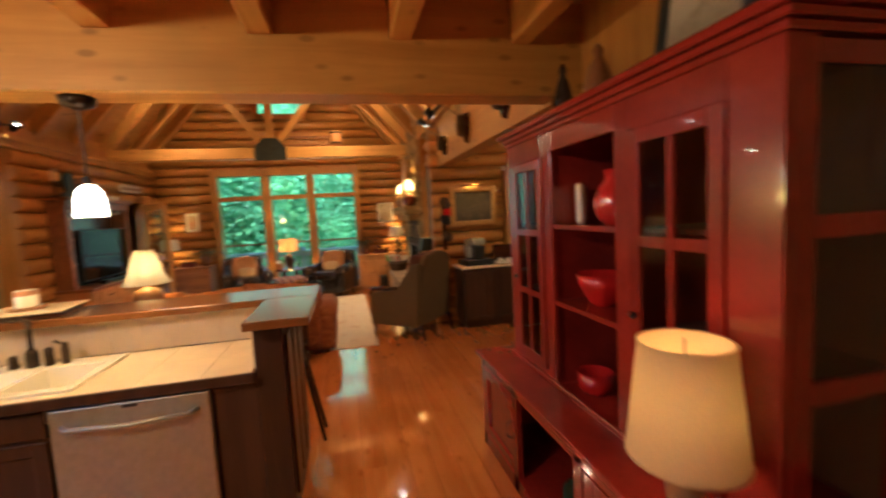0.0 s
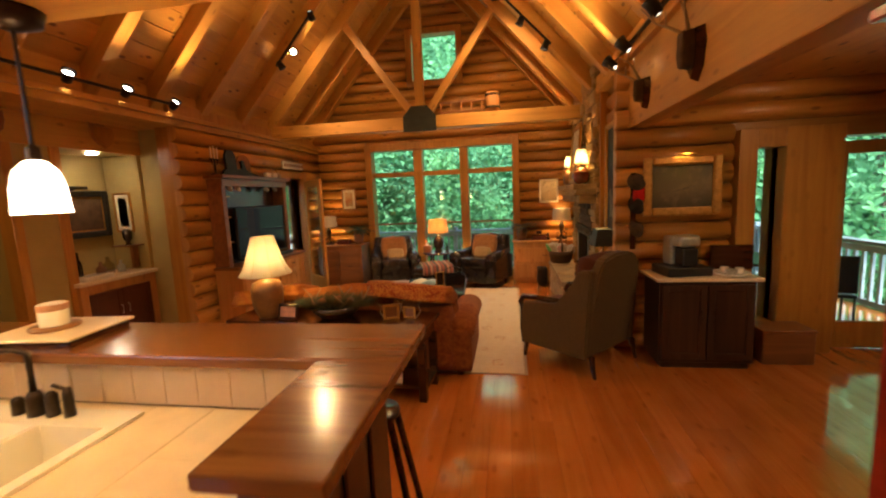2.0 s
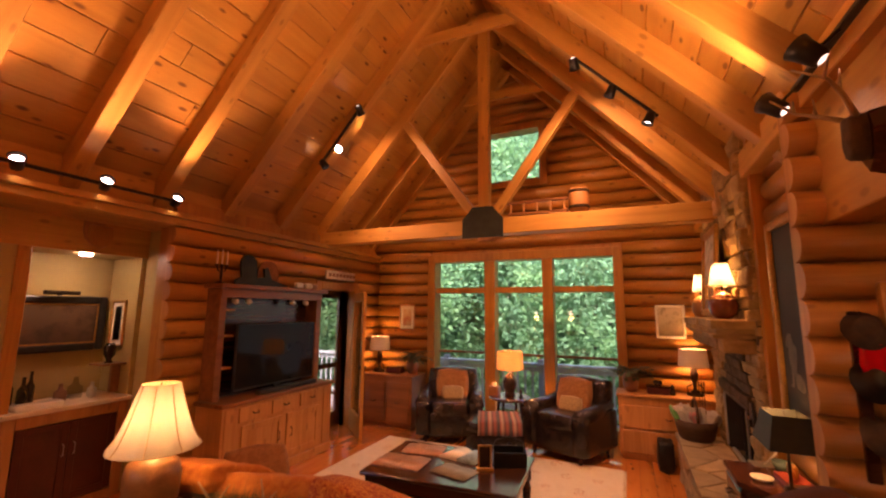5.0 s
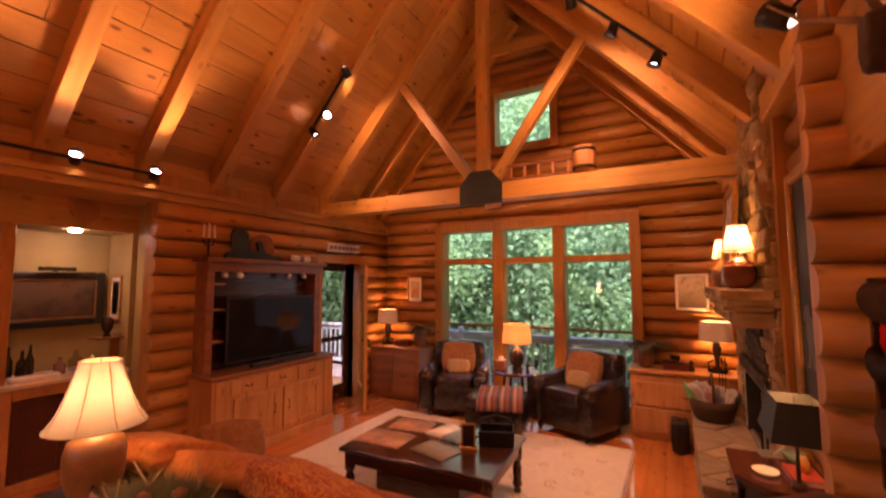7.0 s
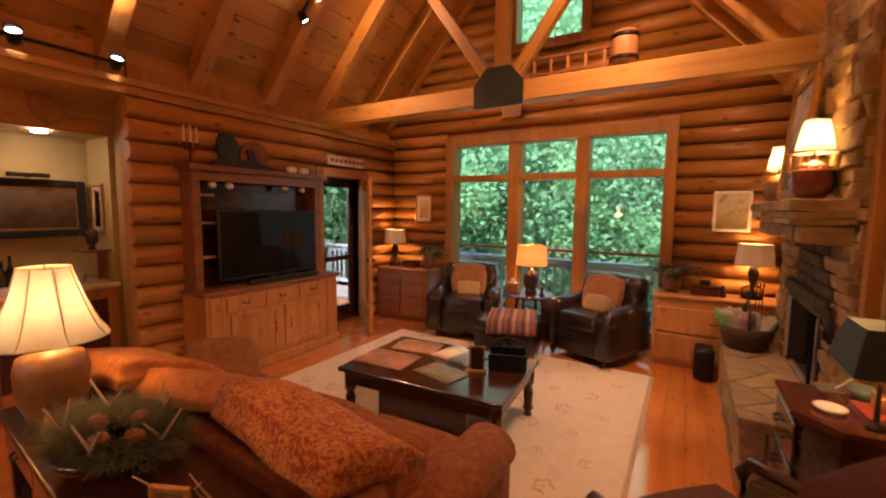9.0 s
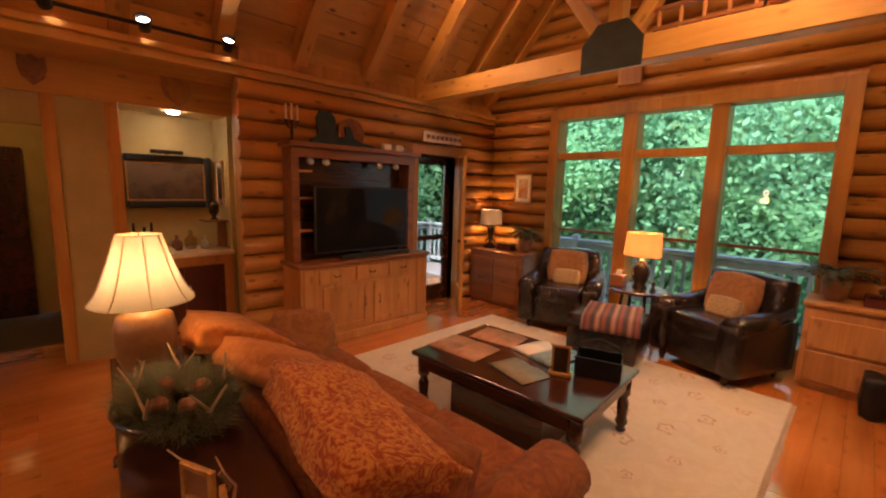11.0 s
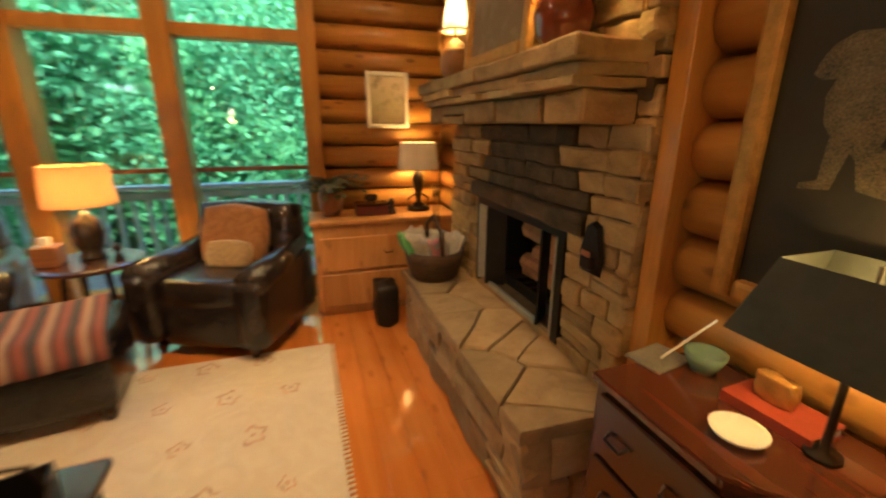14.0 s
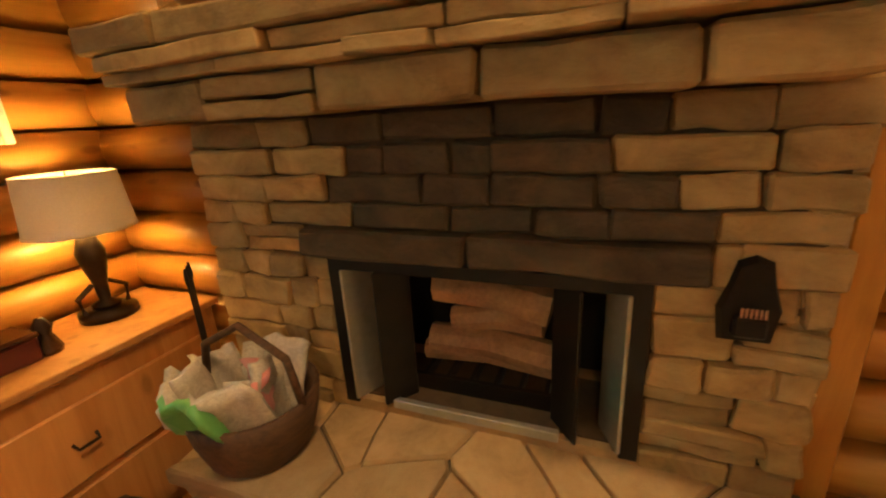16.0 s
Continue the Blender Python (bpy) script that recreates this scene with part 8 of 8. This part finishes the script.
box(bm, -1.025, 3.23, 1.095, -0.71, 3.8485, 1.14, 0.008, 2)
part("short_board", bm, BARWOOD, bar)
bm = nb()
box(bm, -4.6, 3.85, 1.095, -0.71, 4.27, 1.14, 0.008, 2)
part("long_board", bm, BARWOOD, bar)
ped = thing("pedestal_tray", "square cream-topped tray on a dark stand on the bar", "tray", (-2.36, 4.05, 1.14), 6)
bm = nb()
box(bm, -0.20, -0.16, 0.0, 0.20, 0.16, 0.03, 0.006)
part("board", bm, DARKWOOD, ped)
bm = nb()
box(bm, -0.215, -0.175, 0.03, 0.215, 0.175, 0.042, 0.003)
part("top", bm, CREAM, ped)
cd_ = thing("candle", "white pillar candle on a round wooden coaster", "candle", (-2.38, 4.05, 1.182))
bm = nb()
lathe(bm, [(0.09, 0), (0.095, 0.008), (0.09, 0.016)], seg=20)
part("coaster", bm, CERAMIC, cd_, "", True)
bm = nb()
lathe(bm, [(0.055, 0.016), (0.056, 0.02), (0.056, 0.11), (0.05, 0.115), (0.04, 0.108)], seg=20)
part("wax", bm, WHITE, cd_, "", True)
bm = nb()
lathe(bm, [(0.057, 0.085), (0.058, 0.09), (0.058, 0.112), (0.057, 0.114)], seg=20, cap=False)
part("band", bm, PAPER_RED, cd_)
# bar stool by the far side
stl = thing("bar_stool", "dark wooden bar stool tucked under the bar", "stool", (-0.72, 3.96, 0))
bm = nb()
lathe(bm, [(0.085, 0.70), (0.095, 0.715), (0.09, 0.74)], -0.225, 0.30, 0, 18)
part("seat", bm, DARKWOOD, stl, "", True)
for sx in (-1, 1):
    for sy in (-1, 1):
        bm = nb()
        tube(bm, [(-0.225 + sx * 0.06, 0.30 + sy * 0.05, 0.71), (-0.225 + sx * 0.19, 0.30 + sy * 0.10, 0.0)], 0.018, 8, 0.014)
        part("leg", bm, DARKWOOD, stl)
# pendant under the loft beam
pd = thing("pendant_lamp", "lit white glass bell pendant on a dark rod", "lamp", (-1.77, 3.61, 1.70))
PGLOW = glowing("pendant_glass", (1.0, 0.80, 0.50), 1.6)
bm = nb()
lathe(bm, [(0.072, 0), (0.070, 0.02), (0.066, 0.08), (0.054, 0.13), (0.03, 0.158), (0.015, 0.165)], seg=24, cap=False)
part("shade", bm, PGLOW, pd, "", True)
bm = nb()
tube(bm, [(0, 0, 0.16), (0, 0, 0.56)], 0.006, 6)
lathe(bm, [(0.02, 0.16), (0.018, 0.20), (0.008, 0.21)], seg=12)
part("rod", bm, BRONZE, pd)
bm = nb()
lathe(bm, [(0.02, 0.54), (0.07, 0.56), (0.08, 0.598)], seg=18)
part("canopy", bm, BRONZE, pd, "", True)
copy_thing(pd, pose(-2.86, 3.61, 1.70))
point_light("pendant_light", (-2.86, 3.61, 1.60), 9, 0.08)
point_light("pendant_light", (-1.77, 3.61, 1.60), 9, 0.08)
point_light("kitchen_light", (-2.4, 1.6, 2.5), 52, 0.10, (1.0, 0.66, 0.30))
kl = thing("ceiling_light", "black-rimmed kitchen ceiling spot between the joists", "light", (-2.4, 1.6, 2.56))
bm = nb()
lathe(bm, [(0.07, 0.0), (0.06, 0.10), (0.03, 0.30)], seg=16)
part("housing", bm, BLACK, kl, "", True)
bm = nb()
lathe(bm, [(0.055, -0.005), (0.05, -0.012), (0.01, -0.014)], seg=14)
part("lens", bm, SPOTGLOW, kl)

# ---- red hutch ----
hut = thing("hutch", "red painted hutch with glazed doors and open shelves", "hutch", (0, 0.22, 0))
HX0, HX1, HY0, HY1 = 0.54, 1.0, 1.66, 3.40
LX0, LY0, LY1, LZ = 0.32, 1.20, 3.58, 0.66
bm = nb()
box(bm, LX0 + 0.03, LY0, 0.0, LX0 + 0.06, LY0 + 0.06, LZ - 0.03)
for y0, y1 in ((LY0 + 0.06, 1.70), (1.70, 1.76), (2.30, 2.36), (2.96, 3.02), (3.50, LY1 - 0.03)):
    box(bm, LX0 + 0.03, y0, 0.0, LX0 + 0.06, y1, LZ - 0.03)
box(bm, LX0 + 0.03, LY0, 0, LX0 + 0.06, LY1 - 0.03, 0.09)
box(bm, LX0 + 0.03, LY0, LZ - 0.09, LX0 + 0.06, LY1 - 0.03, LZ - 0.03)
box(bm, LX0 + 0.06, LY0, 0, HX1, LY0 + 0.03, LZ - 0.03)
box(bm, LX0 + 0.06, LY1 - 0.06, 0, HX1, LY1 - 0.03, LZ - 0.03)
box(bm, HX1 - 0.03, LY0 + 0.03, 0, HX1, LY1 - 0.06, LZ - 0.03)
box(bm, LX0 + 0.06, LY0 + 0.03, 0.06, HX1 - 0.03, LY1 - 0.06, 0.09)
part("base_carcass", bm, RED, hut)
for y1 in (3.50, 2.28):
    panel_door(hut, pose(LX0 + 0.05, y1, 0.10, 0, 0, -90), 0.52, LZ - 0.20, RED, (0.46, 0.2, BRONZE))
bm = nb()
box(bm, LX0, LY0 - 0.02, LZ - 0.03, HX1, LY1, LZ, 0.006, 2)
part("base_top", bm, RED, hut, "glossy red ledge")
for nm, d in (("divider", (HX0 + 0.03, 2.25, LZ, HX1 - 0.03, 2.28, 1.97)), ("divider", (HX0 + 0.03, 2.86, LZ, HX1 - 0.03, 2.89, 1.97)),
              ("side_panel", (HX0 + 0.03, HY1 - 0.03, LZ, HX1, HY1, 2.0)), ("top_board", (HX0 + 0.03, HY0 + 0.03, 1.97, HX1, HY1 - 0.03, 2.0))):
    bm = nb()
    box(bm, *d)
    part(nm, bm, RED, hut)
# glazed near end: stiles, rails and three panes
for x0, x1, z0, z1 in ((HX0 + 0.03, HX0 + 0.10, LZ, 2.0), (HX1 - 0.06, HX1, LZ, 2.0)):
    bm = nb()
    box(bm, x0, HY0, z0, x1, HY0 + 0.03, z1, 0.003)
    part("side_stile", bm, RED, hut)
zr = (LZ, 1.06, 1.50, 1.93)
for z in zr:
    bm = nb()
    box(bm, HX0 + 0.10, HY0 + 0.001, z, HX1 - 0.06, HY0 + 0.029, z + 0.06, 0.003)
    part("side_rail", bm, RED, hut)
for za, zb in zip(zr, zr[1:]):
    bm = nb()
    box(bm, HX0 + 0.10, HY0 + 0.012, za + 0.06, HX1 - 0.06, HY0 + 0.016, zb)
    part("side_pane", bm, CABGLASS, hut)
# back panel and glazed-bay shelves carry the inner shade in their darker red
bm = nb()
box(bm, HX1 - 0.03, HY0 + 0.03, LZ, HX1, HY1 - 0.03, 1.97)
part("back_panel", bm, RED_SHADED, hut)
for d in ([(HX0, y0, LZ, HX0 + 0.03, y1, 2.0) for y0, y1 in ((HY0, 1.82), (2.22, 2.32), (2.84, 2.93), (3.30, HY1))]
          + [(HX0, 1.82, 1.88, HX0 + 0.03, 2.22, 2.0), (HX0, 2.32, 1.90, HX0 + 0.03, 2.84, 2.0), (HX0, 2.93, 1.88, HX0 + 0.03, 3.30, 2.0),
             (HX0, 1.82, LZ, HX0 + 0.03, 2.22, LZ + 0.06), (HX0, 2.93, LZ, HX0 + 0.03, 3.30, LZ + 0.06)]):
    bm = nb()
    box(bm, *d, 0.003)
    part("face_frame", bm, RED, hut)
for z in (1.10, 1.50):
    bm = nb()
    box(bm, HX0 + 0.01, 2.28, z, HX1 - 0.03, 2.86, z + 0.025, 0.003)
    part("shelf", bm, RED, hut)
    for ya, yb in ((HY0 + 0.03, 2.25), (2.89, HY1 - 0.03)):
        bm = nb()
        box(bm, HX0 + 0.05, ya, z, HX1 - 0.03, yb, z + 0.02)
        part("shelf", bm, RED_SHADED, hut)


def glazed_door(y0, y1, z0, z1, rows):
    bm = nb()
    s = 0.055
    x0, x1 = HX0 - 0.012, HX0 + 0.012
    box(bm, x0, y0, z0, x1, y0 + s, z1, 0.003)
    box(bm, x0, y1 - s, z0, x1, y1, z1, 0.003)
    box(bm, x0, y0 + s, z0, x1, y1 - s, z0 + s, 0.003)
    box(bm, x0, y0 + s, z1 - s, x1, y1 - s, z1, 0.003)
    ym = (y0 + y1) / 2
    box(bm, x0, ym - 0.014, z0 + s, x1, ym + 0.014, z1 - s, 0.003)
    for k in range(1, rows):
        z = z0 + s + (z1 - z0 - 2 * s) * k / rows
        box(bm, x0 + 0.001, y0 + s, z - 0.02, x1 - 0.001, ym - 0.014, z + 0.02, 0.003)
        box(bm, x0 + 0.001, ym + 0.014, z - 0.02, x1 - 0.001, y1 - s, z + 0.02, 0.003)
    d = part("door", bm, RED, hut, "red glazed door")
    for k in range(rows):
        for a, b in ((y0 + s, ym - 0.014), (ym + 0.014, y1 - s)):
            bm = nb()
            za = z0 + s + (z1 - z0 - 2 * s) * k / rows
            zb = z0 + s + (z1 - z0 - 2 * s) * (k + 1) / rows
            box(bm, HX0 - 0.002, a, za, HX0 + 0.002, b, zb)
            part("pane", bm, CABGLASS, d)
    bm = nb()
    bmesh.ops.create_uvsphere(bm, u_segments=8, v_segments=6, radius=0.013, matrix=Matrix.Translation((HX0 - 0.025, y1 - 0.03, (z0 + z1) / 2 - 0.1)))
    part("knob", bm, BRONZE, d, "dark knob", True)


glazed_door(1.82, 2.22, LZ + 0.06, 1.88, 3)
glazed_door(2.93, 3.30, LZ + 0.06, 1.88, 3)
for dx, z0, z1 in ((0.012, 2.0, 2.025), (0.03, 2.025, 2.05), (0.05, 2.05, 2.08)):
    bm = nb()
    box(bm, HX0 - dx, HY0 - dx, z0, HX1, HY1 + dx, z1, 0.005)
    part("cornice_moulding", bm, RED, hut)
bm = nb()
box(bm, HX0 - 0.02, HY0 - 0.02, LZ, HX0 + 0.01, HY1 + 0.02, LZ + 0.03, 0.006)
part("base_moulding", bm, RED, hut)
# red ware on the open shelves
for nm, lab, x, y, z, prof in (("pitcher", "glossy red glazed pitcher on the hutch shelf", 0.66, 2.70, 1.525, [(0.05, 0), (0.08, 0.04), (0.09, 0.10), (0.07, 0.16), (0.04, 0.20), (0.05, 0.24), (0.038, 0.24)]),
                               ("mixing_bowl", "large red glazed mixing bowl on the hutch shelf", 0.71, 2.88, 1.125, [(0.055, 0), (0.07, 0.02), (0.11, 0.09), (0.13, 0.155), (0.12, 0.155), (0.095, 0.08), (0.045, 0.02)]),
                               ("mixing_bowl", "small red glazed bowl on the hutch base", 0.69, 2.93, LZ, [(0.06, 0), (0.085, 0.03), (0.09, 0.11), (0.08, 0.11), (0.06, 0.03)]),
                               ("crock", "short red glazed crock on the hutch base", 0.72, 2.60, LZ, [(0.09, 0), (0.10, 0.02), (0.10, 0.15), (0.085, 0.15), (0.08, 0.03)])):
    bm = nb()
    lathe(bm, prof, x, y, z, 24)
    solid(nm, bm, REDWARE, lab, nm.split("_")[-1], smooth=True)
pl = thing("card_block", "cream plaque with a rounded top on the hutch shelf", "plaque", (0.66, 2.97, 1.525), -35)
bm = nb()
box(bm, -0.02, -0.09, 0, 0.02, 0.09, 0.20, 0.018, 3)
part("plaque", bm, CREAM, pl)
for i in range(5):
    for z in (LZ, 1.12, 1.52):
        bm = nb()
        lathe(bm, [(0.03, 0), (0.006, 0.01), (0.006, 0.07), (0.035, 0.12), (0.03, 0.19)], 0.66 + 0.06 * (i % 3), 3.18 + i * 0.07, z, 10, False)
        solid("wine_glass", bm, CABGLASS, "clear stemmed glass in the hutch", "glass", "glasses in the hutch", smooth=True)
# lamp, picture and bottles on the hutch
table_lamp("hutch_lamp", "small dark lamp with a lit cream shade on the hutch ledge", (0.38, 2.02, LZ), [(0.06, 0), (0.065, 0.015), (0.03, 0.04), (0.05, 0.12), (0.055, 0.20), (0.03, 0.22), (0.012, 0.26)], CERAMIC, (0.155, 0.25, 0.12, 0.57), SHADE_PARCHMENT, 0.7, bulb_z=0.42)
framed_picture("framed_print", "dark-framed sepia print leaning on the hutch top", pose(0.84, 2.40, 2.33, -8, 0, -90), 0.44, 0.48, 0.05, BLACKPL, P_LAND, 0.03)
for i, (y, h, r, mt, lab) in enumerate(((3.25, 0.32, 0.06, DARKCER, "dark bird-shaped carving on the hutch top"), (2.92, 0.30, 0.07, MIDWOOD, "brown wooden carving on the hutch top"), (2.02, 0.26, 0.08, DARKCER, "dark jug on the hutch top"))):
    bm = nb()
    lathe(bm, [(r * .6, 0), (r * .9, 0.03), (r, h * .35), (r * .6, h * .65), (r * .3, h * .8), (r * .4, h * .9), (r * .15, h)], 0.74, y, 2.08, 14)
    solid("carving", bm, mt, lab, "carving", smooth=True)
# plates stacked in the open base bay
for i in range(5):
    bm = nb()
    lathe(bm, [(0.08, 0), (0.14, 0.012), (0.145, 0.018), (0.13, 0.016), (0.07, 0.006)], 0.62, 2.87, 0.09 + i * 0.014, 22)
    solid("plate", bm, plain("green_plate", (0.06, 0.09, 0.07), 0.25) if i == 0 else bpy.data.materials["green_plate"], "dark green plate stacked in the hutch base", "plate", "stacked plates", smooth=True)

# carved shields on the header over the niche and hall
for y, z in ((6.65, 2.55), (5.68, 2.53)):
    sh_ = thing("wall_plaque", "carved wooden shield plaque on the header" if y < 6 else "pale pine shield carved on the niche header", "plaque", (NX + 0.022, y, z), 0, "shield plaques")
    for nm, k, x0, x1, mt in (("shield", 0.85, 0.0, 0.02, PINE_FURN if y > 6 else MIDWOOD), ("boss", 0.5, 0.02, 0.032, PINE_FURN if y > 6 else MIDWOOD)):
        bm = nb()
        out = [(-0.10, 0.13), (-0.05, 0.115), (0.0, 0.14), (0.05, 0.115), (0.10, 0.13), (0.105, 0.02), (0.08, -0.07), (0.0, -0.145), (-0.08, -0.07), (-0.105, 0.02)]
        rings = [[bm.verts.new((x, a * k * f, b * k * f)) for a, b in out] for x, f in ((x0, 1.0), (x1 - 0.006, 1.0), (x1, 0.92))]
        for p, q in zip(rings, rings[1:]):
            for i in range(10):
                bm.faces.new((p[i], p[(i + 1) % 10], q[(i + 1) % 10], q[i]))
        bm.faces.new(rings[-1])
        bmesh.ops.recalc_face_normals(bm, faces=bm.faces)
        part(nm, bm, mt, sh_)
